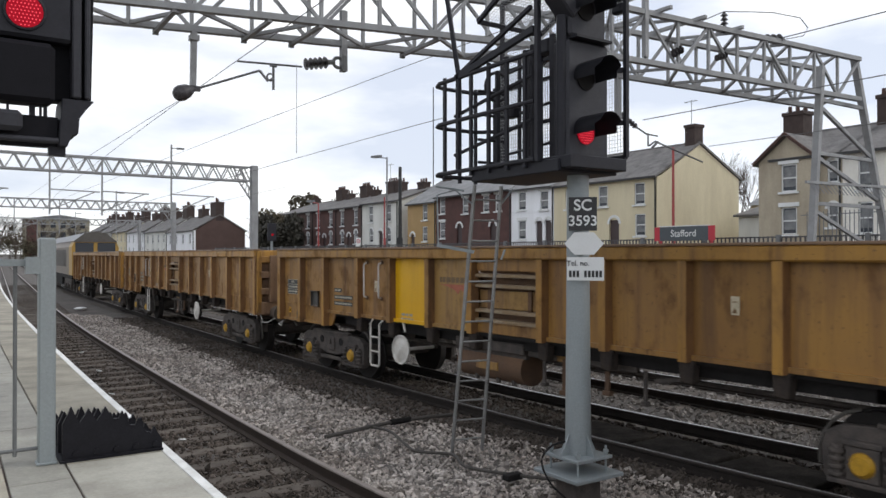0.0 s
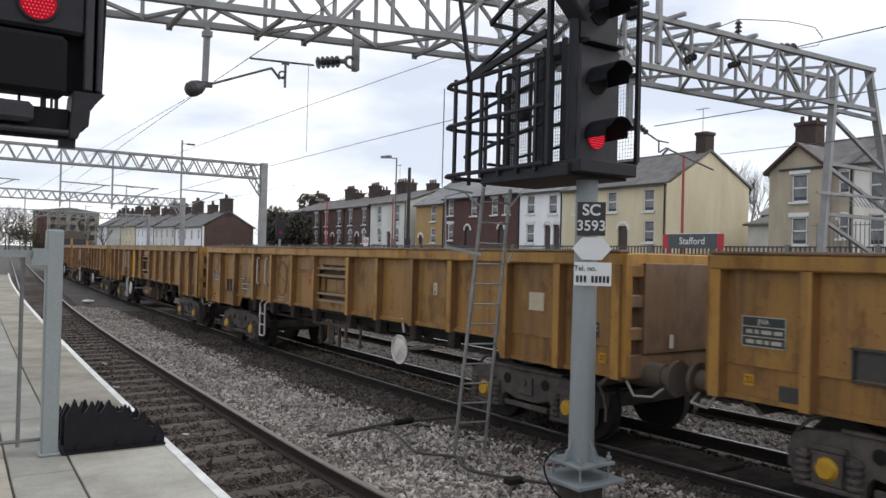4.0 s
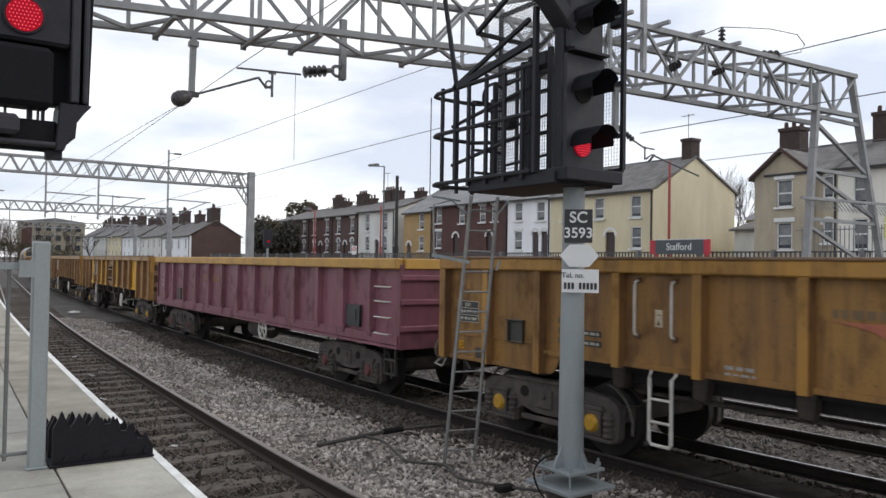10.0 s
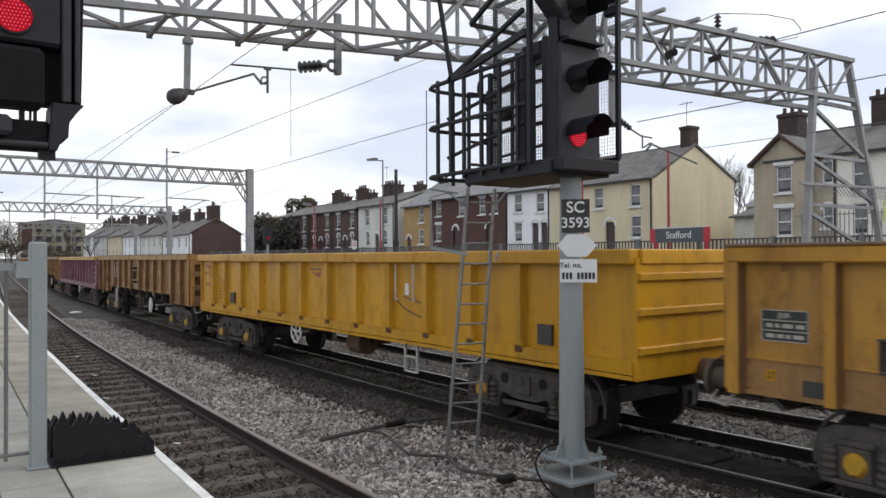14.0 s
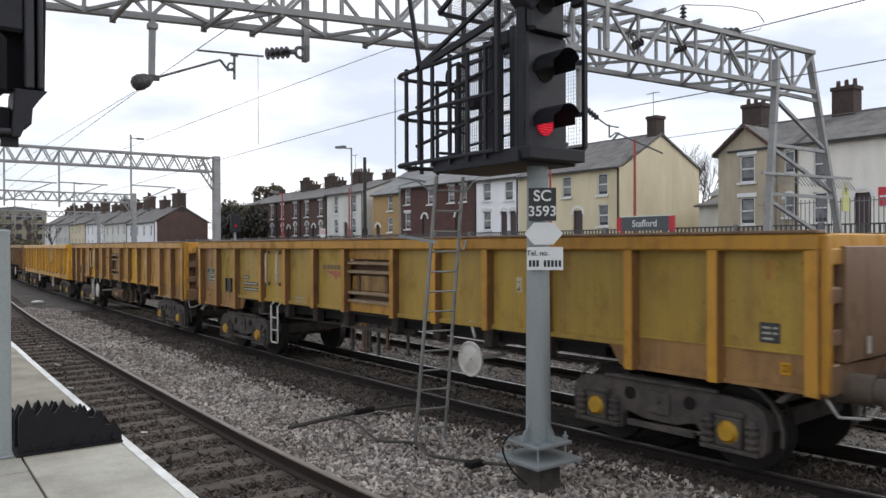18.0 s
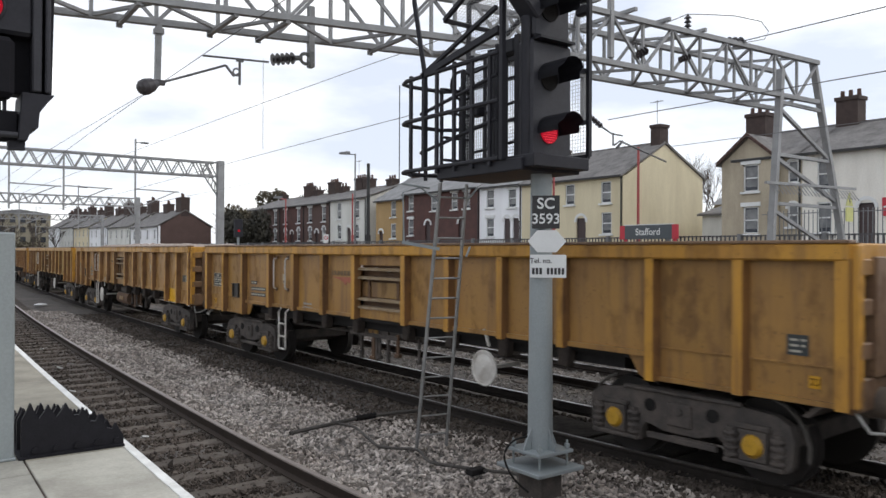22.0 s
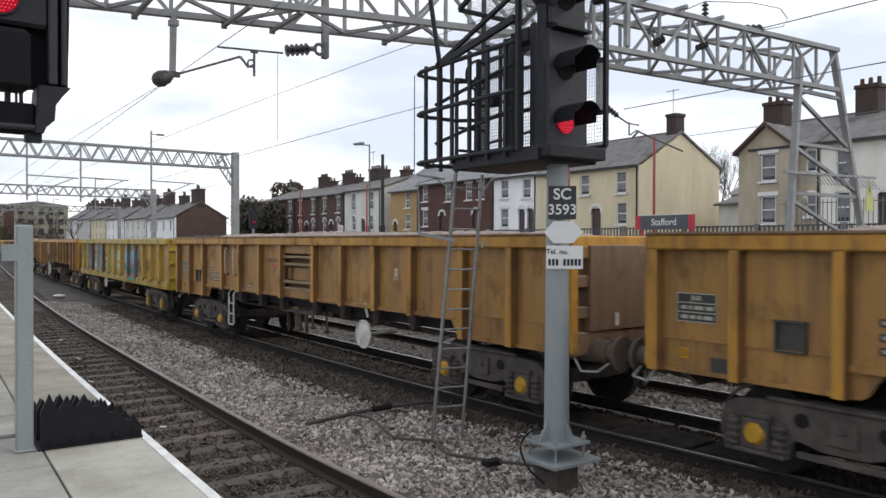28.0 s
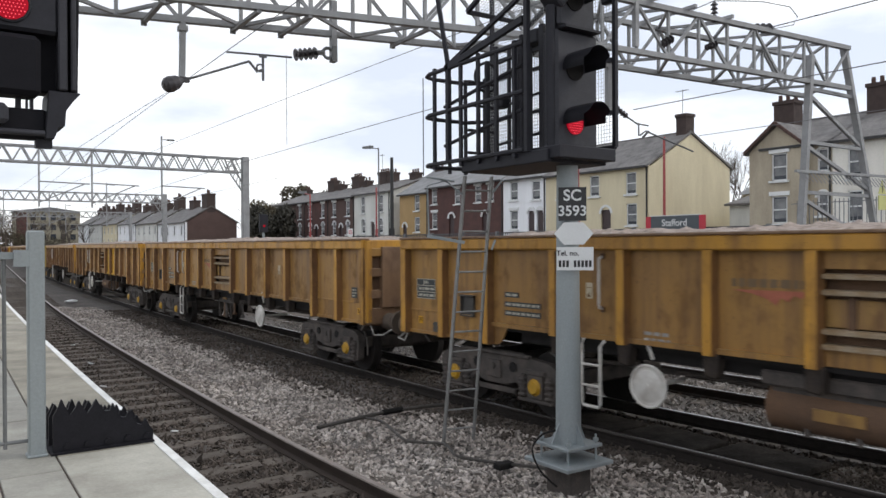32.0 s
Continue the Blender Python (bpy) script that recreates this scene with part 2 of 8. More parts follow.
M_BALLAST = mat("ballast_ground", (0.12, 0.106, 0.094), 0.95, second=(0.055, 0.048, 0.043), amount=0.9, scale=1.2, grain=28, vary=0.7, bump=0.8)
M_STONE = mat("ballast_stones", (0.43, 0.388, 0.35), 0.9, second=(0.21, 0.175, 0.15), amount=0.9, scale=0.9, grain=40, vary=0.3, island=True, rand=0.6)
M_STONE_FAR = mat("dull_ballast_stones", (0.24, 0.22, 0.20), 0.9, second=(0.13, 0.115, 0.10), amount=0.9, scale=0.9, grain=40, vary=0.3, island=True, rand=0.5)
M_STONE_DIRTY = mat("grimy_ballast_stones", (0.112, 0.093, 0.079), 0.92, spec=0.12, second=(0.052, 0.043, 0.037), amount=0.9, scale=0.9, grain=40, vary=0.3, island=True, rand=0.5)
M_PAVE = mat("platform_paving", (0.345, 0.315, 0.25), 0.85, second=(0.175, 0.163, 0.128), amount=0.95, scale=1.3, grain=45, vary=0.14, bump=0.2, rand=0.08)
M_PAVE_PALE = mat("clean_grey_paving", (0.45, 0.435, 0.375), 0.85, second=(0.27, 0.255, 0.215), amount=0.9, scale=1.6, grain=45, vary=0.14, bump=0.2, rand=0.08)
M_TACTILE = mat("buff_paving", (0.43, 0.395, 0.31), 0.85, second=(0.29, 0.265, 0.215), amount=0.8, scale=2, grain=45, vary=0.12, rand=0.08)
M_EDGE_WHITE = mat("white_edge_paint", (0.80, 0.80, 0.77), 0.7, second=(0.48, 0.47, 0.44), amount=0.6, scale=5, vary=0.1)
M_BRICK_DK = mat("platform_wall_brick", (0.13, 0.10, 0.085), 0.9, vary=0.4, scale=4)
M_RUBBER = mat("black_rubber", (0.013, 0.0125, 0.016), 0.6, vary=0.25, scale=12, spec=0.2)
M_INSUL = mat("insulator_brown", (0.060, 0.054, 0.057), 0.4, vary=0.2)
M_WIRE = mat("contact_wire", (0.16, 0.16, 0.165), 0.5, 0.4, vary=0.1)


# ---- mesh helpers ----
def bm_box(bm, c, s, rot=None):
    m = Matrix.Translation(c) @ (rot.to_4x4() if rot else Matrix()) @ Matrix.Diagonal((*s, 1))
    return bmesh.ops.create_cube(bm, size=1, matrix=m)["verts"]


def bm_bar(bm, a, b, w, h=None, up=(0, 0, 1)):
    """A square bar from a to b."""
    a, b = Vector(a), Vector(b)
    d = b - a
    z = d.normalized()
    x = z.cross(Vector(up))
    if x.length < 1e-3:
        x = z.cross(Vector((1, 0, 0)))
    x.normalize()
    y = z.cross(x)
    rot = Matrix((x, y, z)).transposed()
    return bm_box(bm, (a + b) / 2, (w, h or w, d.length), rot)


def bm_rod(bm, a, b, r, r2=None, seg=10):
    a, b = Vector(a), Vector(b)
    d = b - a
    rot = d.to_track_quat("Z", "Y").to_matrix().to_4x4()
    return bmesh.ops.create_cone(bm, cap_ends=True, segments=seg, radius1=r, radius2=r if r2 is None else r2, depth=d.length, matrix=Matrix.Translation((a + b) / 2) @ rot)["verts"]


def bm_prism(bm, outline, axis, lo, hi):
    """An outline of two coordinates extruded along an axis from lo to hi."""
    def at(p, v):
        return {0: (v, p[0], p[1]), 1: (p[0], v, p[1]), 2: (p[0], p[1], v)}[axis]
    a = [bm.verts.new(at(p, lo)) for p in outline]
    b = [bm.verts.new(at(p, hi)) for p in outline]
    bm.faces.new(a)
    bm.faces.new(list(reversed(b)))
    k = len(outline)
    for i in range(k):
        bm.faces.new((a[i], b[i], b[(i + 1) % k], a[(i + 1) % k]))


def bm_tube(bm, pts, r, seg=8):
    """One unbroken tube through the points."""
    pts = [Vector(p) for p in pts]
    rings = []
    for i, p in enumerate(pts):
        d = (pts[min(i + 1, len(pts) - 1)] - pts[max(i - 1, 0)]).normalized()
        x = d.cross(Vector((0.31, 0.17, 0.94))).normalized()
        y = d.cross(x)
        rings.append([bm.verts.new(p + (x * math.cos(2 * math.pi * k / seg) + y * math.sin(2 * math.pi * k / seg)) * r) for k in range(seg)])
    for a, b in zip(rings[:-1], rings[1:]):
        for k in range(seg):
            bm.faces.new((a[k], a[(k + 1) % seg], b[(k + 1) % seg], b[k]))
    bm.faces.new(list(reversed(rings[0])))
    bm.faces.new(rings[-1])


def smooth_line(pts, n=5):
    """Points of a smooth curve through the given ones."""
    pts = [Vector(p) for p in pts]
    out = []
    for i in range(len(pts) - 1):
        p0, p1, p2, p3 = pts[max(i - 1, 0)], pts[i], pts[i + 1], pts[min(i + 2, len(pts) - 1)]
        for k in range(n):
            t = k / n
            out.append(0.5 * (2 * p1 + (p2 - p0) * t + (2 * p0 - 5 * p1 + 4 * p2 - p3) * t * t + (3 * p1 - p0 - 3 * p2 + p3) * t * t * t))
    return out + [pts[-1]]


def bm_torus(bm, c, R, r, normal, seg=20, sides=8):
    q = Vector(normal).to_track_quat("Z", "Y").to_matrix()
    rings = []
    for i in range(seg):
        a = 2 * math.pi * i / seg
        ring = []
        for j in range(sides):
            t = 2 * math.pi * j / sides
            ring.append(bm.verts.new(Vector(c) + q @ Vector(((R + r * math.cos(t)) * math.cos(a), (R + r * math.cos(t)) * math.sin(a), r * math.sin(t)))))
        rings.append(ring)
    for i in range(seg):
        for j in range(sides):
            bm.faces.new((rings[i][j], rings[(i + 1) % seg][j], rings[(i + 1) % seg][(j + 1) % sides], rings[i][(j + 1) % sides]))


def finish(bm, name, material, bevel=0.0, smooth=False):
    if bevel:
        bmesh.ops.bevel(bm, geom=bm.edges[:], offset=bevel, segments=1, affect="EDGES", profile=0.7)
    bmesh.ops.recalc_face_normals(bm, faces=bm.faces[:])
    me = bpy.data.meshes.new(name)
    bm.to_mesh(me)
    bm.free()
    me.materials.append(material)
    if smooth:
        me.polygons.foreach_set("use_smooth", [True] * len(me.polygons))
        me.set_sharp_from_angle(angle=radians(40))
    return me


def put(name, me, parent=None, label="", m=None):
    ob = new(name, me)
    if parent:
        ob.parent = parent
    if m is not None:
        ob.matrix_basis = m
    if label:
        ob["label"] = label
    return ob


def part(name, bm, material, parent, label="", bevel=0.0, smooth=False):
    return put(name, finish(bm, name, material, bevel, smooth), parent, label)


def thing(name, label, category, group="", at=(0, 0, 0), kind=""):
    ob = new(name)
    ob.location = at
    return tagged(ob, label, category, group, kind)


def sheet(name, verts, faces, material, parent=None):
    me = bpy.data.meshes.new(name)
    me.from_pydata(verts, [], faces)
    me.materials.append(material)
    me.update()
    return put(name, me, parent)


# ---- plan: track lines run away along y, x is across them, z = 0 on the near rail ----
def edge_x(y):
    return 1.495 + 0.0006 * min(y, 60) ** 2 + (max(y, 60) - 60) * 0.05


def rail_a(y):
    if y < 4:
        return 3.83 - 0.1 * (y - 4)
    if y < 9:
        return 3.58 + 0.01 * (9 - y) ** 2
    if y < 40:
        return 3.58 + 0.0009 * (y - 9) ** 2
    return 4.445 + 0.0558 * (y - 40)


def rail_b(y):
    if y < 3.5:
        return 7.697 + 0.1194 * (3.5 - y)
    if y < 21:
        return 7.0 + 0.00013 * (21 - y) ** 3
    if y < 80:
        return 7.0 + 0.0005 * (y - 21) ** 2
    return 8.74 + 0.059 * (y - 80)


Z2 = -0.10
TRACKS = [(lambda y: rail_a(y) - 0.7525, 0.0), (lambda y: rail_b(y) + 0.7525, Z2), (lambda y: rail_b(y) + 4.15, Z2 + 0.04)]


def stations(lo, hi):
    y, out = lo, []
    while y < hi:
        out.append(y)
        y += 0.6 if y < 30 else 2.0 if y < 90 else 8.0
    return out + [hi]


def sweep(name, line, profile, lo, hi, material, parent=None, closed=True):
    """A profile of (across, up) points carried along a track line."""
    ys = stations(lo, hi)
    k = len(profile)
    verts = [(line(y) + p[0], y, p[1]) for y in ys for p in profile]
    faces = []
    for i in range(len(ys) - 1):
        for j in range(k if closed else k - 1):
            a, b = i * k + j, i * k + (j + 1) % k
            faces.append((a, b, b + k, a + k))
    return sheet(name, verts, faces, material, parent)


RAIL_SIDE = [(-0.035, -0.012), (-0.035, -0.04), (-0.01, -0.055), (-0.01, -0.125), (-0.07, -0.14), (-0.07, -0.158), (0.07, -0.158), (0.07, -0.14), (0.01, -0.125), (0.01, -0.055), (0.035, -0.04), (0.035, -0.012)]
RAIL_CROWN = [(-0.036, -0.013), (-0.03, 0.0), (0.03, 0.0), (0.036, -0.013)]
RAIL_HEAD = [(-0.030, -0.001), (-0.016, 0.003), (0.006, 0.003)]
RAIL_HEAD_THIN = [(-0.024, 0.0005), (-0.016, 0.002), (-0.008, 0.002)]


def build_tracks():
    for i, (line, z) in enumerate(TRACKS):
        track = thing("railway_track", ("rusty rails on dark oily sleepers in grimy ballast beside the platform", "rails with polished heads under the passing goods train", "rails on sleepers in ballast beyond the goods train")[i], "railway track", "railway tracks", kind="structure")
        for s in (-0.7525, 0.7525):
            rz = z + (0.05 if i == 1 and s > 0 else 0)
            sweep("rail", lambda y: line(y) + s, [(a, b + rz) for a, b in RAIL_SIDE], -14, 260, M_RAIL_DARK if i else M_RAIL, track)
            sweep("rail_head", lambda y: line(y) + s, [(a, b + rz) for a, b in RAIL_CROWN], -14, 260, M_RAIL_CROWN if i else M_RAIL_DULL, track, False)
            if i:
                sweep("running_band", lambda y: line(y) + s, [(a, b + rz) for a, b in (RAIL_HEAD if s > 0 else RAIL_HEAD_THIN)], -14, 260, M_RAIL_TOP, track, False)
        bm = bmesh.new()
        bm_box(bm, (0, 0, -0.08), (2.55, 0.26, 0.16))
        me = finish(bm, "sleeper", M_SLEEPER, 0.015)
        y, n = -8.0, 0
        while y < 70:
            put("sleeper", me, track, m=pose(line(y), y, z - (0.160 if i == 0 else 0.166), 0, 0, random.uniform(-0.6, 0.6)))
            y += 0.68


M_RAIL_CROWN = mat("worn_rail_edge", (0.07, 0.058, 0.05), 0.6, 0.3, vary=0.2)
M_RAIL_DULL = mat("dull_rail_head", (0.30, 0.26, 0.23), 0.42, 0.6, vary=0.25, scale=5)


def ground_z(x, y):
    """Ballast between and beside the tracks; a bank rises beyond the last one."""
    z = -0.27
    for line, tz in TRACKS:
        d = abs(x - line(y))
        z = max(z, tz - 0.185 - max(0.0, d - 1.35) * 0.25)
    if x > 16.5:
        z += min(1.0, max(0.0, (x - 17.5) / 4.5)) * 2.3
    return z


def build_ground():
    xs = [-3000, -600, -120, -30, -8, -2] + [0.8 + 0.4 * i for i in range(36)] + [15.5 + 1.0 * i for i in range(14)] + [36, 60, 120, 400, 3000]
    ys = [-600, -60, -20] + [-8 + 0.5 * i for i in range(90)] + [40 + 3 * i for i in range(30)] + [160, 240, 420, 900, 4500]
    verts, faces = [], []
    for y in ys:
        for x in xs:
            z = ground_z(x, min(y, 250))
            if -2 < x < 22 and -9 < y < 60:
                z += (noise.noise((x * 1.7, y * 1.7, 0)) * 0.03)
            if x < -20 or x > 34 or y > 240:
                z = min(z, 2.0) if x > 34 else -0.27
            verts.append((x, y, z))
    w = len(xs)
    for j in range(len(ys) - 1):
        for i in range(w - 1):
            a = j * w + i
            faces.append((a, a + 1, a + w + 1, a + w))
    g = sheet("ground", verts, faces, M_BALLAST)
    tagged(g, "grey stone ballast and rough ground round the tracks", "ground", kind="structure")


def scatter_stones(name, label, material, count, spots, size):
    """Many small angular stones lying on the ground, joined."""
    rnd = random.Random(5)
    base = [Vector(v) for v in ((1, 0, 0), (-1, 0, 0), (0, 1, 0), (0, -1, 0), (0, 0, 1), (0, 0, -0.6))]
    tri = [(0, 2, 4), (2, 1, 4), (1, 3, 4), (3, 0, 4), (2, 0, 5), (1, 2, 5), (3, 1, 5), (0, 3, 5)]
    verts, faces = [], []
    for _ in range(count):
        x, y = spots(rnd)
        s = (rnd.uniform(0.5, 1.15) if rnd.random() < 0.85 else rnd.uniform(1.15, 1.6)) * size
        q = Euler((rnd.uniform(-1.2, 1.2), rnd.uniform(-1.2, 1.2), rnd.uniform(0, 6.28))).to_matrix()
        z = ground_z(x, y) + s * rnd.uniform(0.0, 0.55)
        k = len(verts)
        sq = (rnd.uniform(0.85, 1.6), rnd.uniform(0.55, 1.0), rnd.uniform(0.45, 0.85))
        for v in base:
            p = q @ Vector((v[0] * sq[0] * rnd.uniform(0.75, 1.2), v[1] * sq[1] * rnd.uniform(0.75, 1.2), v[2] * sq[2])) * s
            verts.append((x + p[0], y + p[1], z + p[2]))
        faces += [(a + k, b + k, c + k) for a, b, c in tri]
    tagged(sheet(name, verts, faces, material), label, "ballast", kind="stuff")


def grimy(y):
    """Width of the oily dark strip before the running rail."""
    k = min(1.0, max(0.0, (y - 7.5) / 5.0))
    return 0.70 + 0.62 * k * k * (3 - 2 * k)


def build_ballast():
    def ten_foot(r):
        y = 3.0 + 32 * r.random() ** 1.9
        wide = rail_b(y) - rail_a(y) - grimy(y) + 0.25 * noise.noise((y * 0.8, 2.0, 0)) + 0.2 * (r.random() - 0.5)
        return rail_a(y) + 0.12 + wide * r.random() ** 1.1, y
    scatter_stones("ballast_stones", "pale grey broken ballast stones between the tracks", M_STONE, 40000, ten_foot, 0.035)

    def four_foot(r):
        y = 4.0 + 26 * r.random() ** 1.7
        while abs((y + 8.0 + 0.34) % 0.68 - 0.34) < 0.11 and r.random() < 0.55:
            y = 4.0 + 26 * r.random() ** 1.7
        return rail_a(y) - 1.505 + 1.45 * r.random(), y
    scatter_stones("grimy_ballast_stones", "dark oily ballast stones between the near rails", M_STONE_DIRTY, 17000, four_foot, 0.032)

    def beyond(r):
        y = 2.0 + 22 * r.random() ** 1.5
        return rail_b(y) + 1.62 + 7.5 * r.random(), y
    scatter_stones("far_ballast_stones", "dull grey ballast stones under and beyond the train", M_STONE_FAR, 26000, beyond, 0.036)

    # dark stones: oil by the rails, plus shade under the train as colour
    def shoulder(r):
        y = 3.0 + 30 * r.random() ** 1.7
        k = r.random()
        return rail_b(y) + (1.5 * k if r.random() < 0.45 else -(grimy(y) + 0.25) * k), y
    scatter_stones("track_ballast_stones", "grimy ballast stones round the running rails, darkened for train shade", M_STONE_DIRTY, 28000, shoulder, 0.032)


build_ground()
build_tracks()
build_ballast()


# ---- the near platform ----
def build_platform():
    plat = thing("platform", "worn concrete slab platform with a white edge line", "platform", kind="structure")
    ys = stations(-12, 46)
    verts, faces = [], []
    for y in ys:
        e, top = edge_x(y), 0.815 if y < 44 else 0.815 - (y - 44) * 0.1
        for p in ((-9, -0.3), (-9, top), (e - 0.005, top), (e - 0.005, top - 0.16), (e - 0.14, top - 0.17), (e - 0.14, -0.3)):
            verts.append((p[0], y, p[1]))
    for i in range(len(ys) - 1):
        for j in range(5):
            a = i * 6 + j
            faces.append((a, a + 1, a + 7, a + 6))
    faces.append(tuple(range(6)))
    faces.append(tuple(range(len(verts) - 6, len(verts))))
    sheet("platform_body", verts, faces, M_BRICK_DK, plat)
    rnd = random.Random(3)

    def slab_row(name, inner, outer, length, lo, hi, material, joint):
        y = lo
        while y < hi:
            a, b = y + joint / 2, y + length - joint / 2
            bm = bmesh.new()
            lift = rnd.uniform(-0.002, 0.002)
            out = [(edge_x(a) - outer, a), (edge_x(a) - inner, a), (edge_x(b) - inner, b), (edge_x(b) - outer, b)]
            bm_prism(bm, [(p[0], p[1]) for p in out], 2, 0.80, 0.83 + lift)
            part(name, bm, material, plat, bevel=0.004)
            y += length
    slab_row("edge_line", 0.0, 0.068, 2.2, -3.9, 46, M_EDGE_WHITE, 0.006)
    slab_row("coping_slab", 0.072, 0.735, 1.83, -3.11, 6.0, M_PAVE_PALE, 0.012)
    slab_row("coping_slab", 0.072, 0.735, 1.83, 6.04, 44, M_PAVE, 0.012)
    slab_row("paving_slab", 0.75, 1.12, 0.91, -4.35, 44, M_PAVE_DK, 0.014)
    slab_row("tactile_slab", 1.135, 1.53, 0.4, -3.8, 30, M_TACTILE, 0.010)
    slab_row("paving_slab", 1.545, 2.3, 0.91, -4.35, 44, M_PAVE, 0.014)
    slab_row("paving_slab", 2.315, 5.3, 1.2, -4, 44, M_PAVE, 0.014)


M_PAVE_DK = mat("weathered_grey_paving", (0.34, 0.33, 0.285), 0.85, second=(0.20, 0.19, 0.165), amount=0.85, scale=2.0, grain=45, vary=0.16, bump=0.2, rand=0.1)


def build_platform_end():
    # galvanised post of the platform-end gate, with the gate's thin frame
    gate = thing("platform_gate", "galvanised post and thin mesh gate at the platform end", "gate", at=(0.66, 6.15, 0.83))
    bm = bmesh.new()
    bm_box(bm, (0, 0, 0.82), (0.112, 0.112, 1.64))
    part("gate_post", bm, M_GALV, gate, bevel=0.012)
    bm = bmesh.new()
    bm_box(bm, (0, 0, 0.012), (0.135, 0.135, 0.02))
    part("post_base", bm, M_GALV, gate, bevel=0.006)
    bm = bmesh.new()
    bm_bar(bm, (-0.05, 0, 1.46), (-1.6, 0, 1.46), 0.05)
    bm_box(bm, (-0.09, -0.02, 1.44), (0.1, 0.07, 0.12))
    part("top_rail", bm, M_GALV, gate)
    for x in (-0.2, -0.36):
        bm = bmesh.new()
        bm_rod(bm, (x, 0, 0.08), (x, 0, 1.45), 0.014)
        part("gate_bar", bm, M_GALV_DK, gate, smooth=True)
    bm = bmesh.new()
    bm_rod(bm, (-0.05, 0, 0.12), (-1.6, 0, 0.12), 0.014)
    part("bottom_rail", bm, M_GALV_DK, gate, smooth=True)
    # black spiked trespass guard
    guard = thing("trespass_guard", "black rubber spiked trespass guard panel on the platform end", "spiked panel", at=(0, 0, 0.832))
    rnd = random.Random(8)
    for i in range(4):
        y, bm = 6.12 + 0.24 * i, bmesh.new()
        lo, hi = 0.76, edge_x(y) - 0.055
        n, full = 6, 0.275 - 0.05 * i
        pitch = (hi - lo) / n
        out = [(lo, 0), (hi, 0)]
        for k in range(n, 0, -1):
            a = lo + pitch * k
            m = a - pitch * (0.5 if i % 2 == 0 else 0.62)
            h = full * min(1.0, 0.30 + 0.24 * (n - k))
            tip = rnd.choice((0.095, 0.11, 0.12))
            out += [(a - 0.002, h), (m + pitch * 0.20, h + tip * 0.55), (m + pitch * 0.03, h + tip), (m - pitch * 0.03, h + tip), (m - pitch * 0.20, h + tip * 0.55)]
        out.append((lo, full))
        bm_prism(bm, out, 1, y - 0.014, y + 0.014)
        part("spiked_blade", bm, M_RUBBER, guard)
    bm = bmesh.new()
    for k in range(5):
        bm_rod(bm, (0.85 + 0.14 * k, 6.09, 0.05), (0.85 + 0.14 * k, 6.12, 0.05), 0.022, seg=8)
    bm_box(bm, (1.1, 6.55, 0.008), (0.72, 0.98, 0.014))
    part("base_mat", bm, M_RUBBER, guard)


M_GALV_DK = mat("dull_zinc", (0.16, 0.165, 0.165), 0.6, 0.2, vary=0.2)
M_RED = glow("red_signal_lens", (0.85, 0.008, 0.036), 0.36)
M_RED_DOT = glow("red_signal_diode", (1.0, 0.09, 0.13), 0.95)


def lens(parent, c, r, normal, lit):
    n = Vector(normal).normalized()
    bm = bmesh.new()
    bm_rod(bm, Vector(c), Vector(c) + n * 0.012, r, seg=24)
    part("lens", bm, M_RED if lit else M_BLACK, parent, "lit red lens of small diodes" if lit else "dark lens", smooth=True)
    if lit:
        q = n.to_track_quat("Z", "Y").to_matrix()
        bm = bmesh.new()
        for i in range(-4, 5):
            for j in range(-4, 5):
                u, v = i * r / 5 + (j % 2) * r / 10, j * r / 4.6
                if u * u + v * v < r * r * 0.85:
                    p = Vector(c) + q @ Vector((u, v, 0))
                    bm_rod(bm, p, p + n * 0.016, r * 0.045, seg=6)
        part("diodes", bm, M_RED_DOT, parent)


def hood(bm, c, r, length, normal):
    """A long half-open hood over a lens."""
    n = Vector(normal).normalized()
    side = Vector((0, 0, 1)).cross(n).normalized()
    rows = []
    for k in (0, 1):
        row = []
        for i in range(17):
            a = radians(-14 + 208 * i / 16)
            ln = length * (1.0 if 2 < i < 14 else 0.80)
            p = Vector(c) + side * math.cos(a) * r + Vector((0, 0, 1)) * math.sin(a) * r + n * (ln if k else 0)
            row.append(bm.verts.new(p))
        rows.append(row)
    for i in range(16):
        bm.faces.new((rows[0][i], rows[0][i + 1], rows[1][i + 1], rows[1][i]))
    g = bmesh.ops.solidify(bm, geom=bm.faces[:], thickness=0.008)
    return g


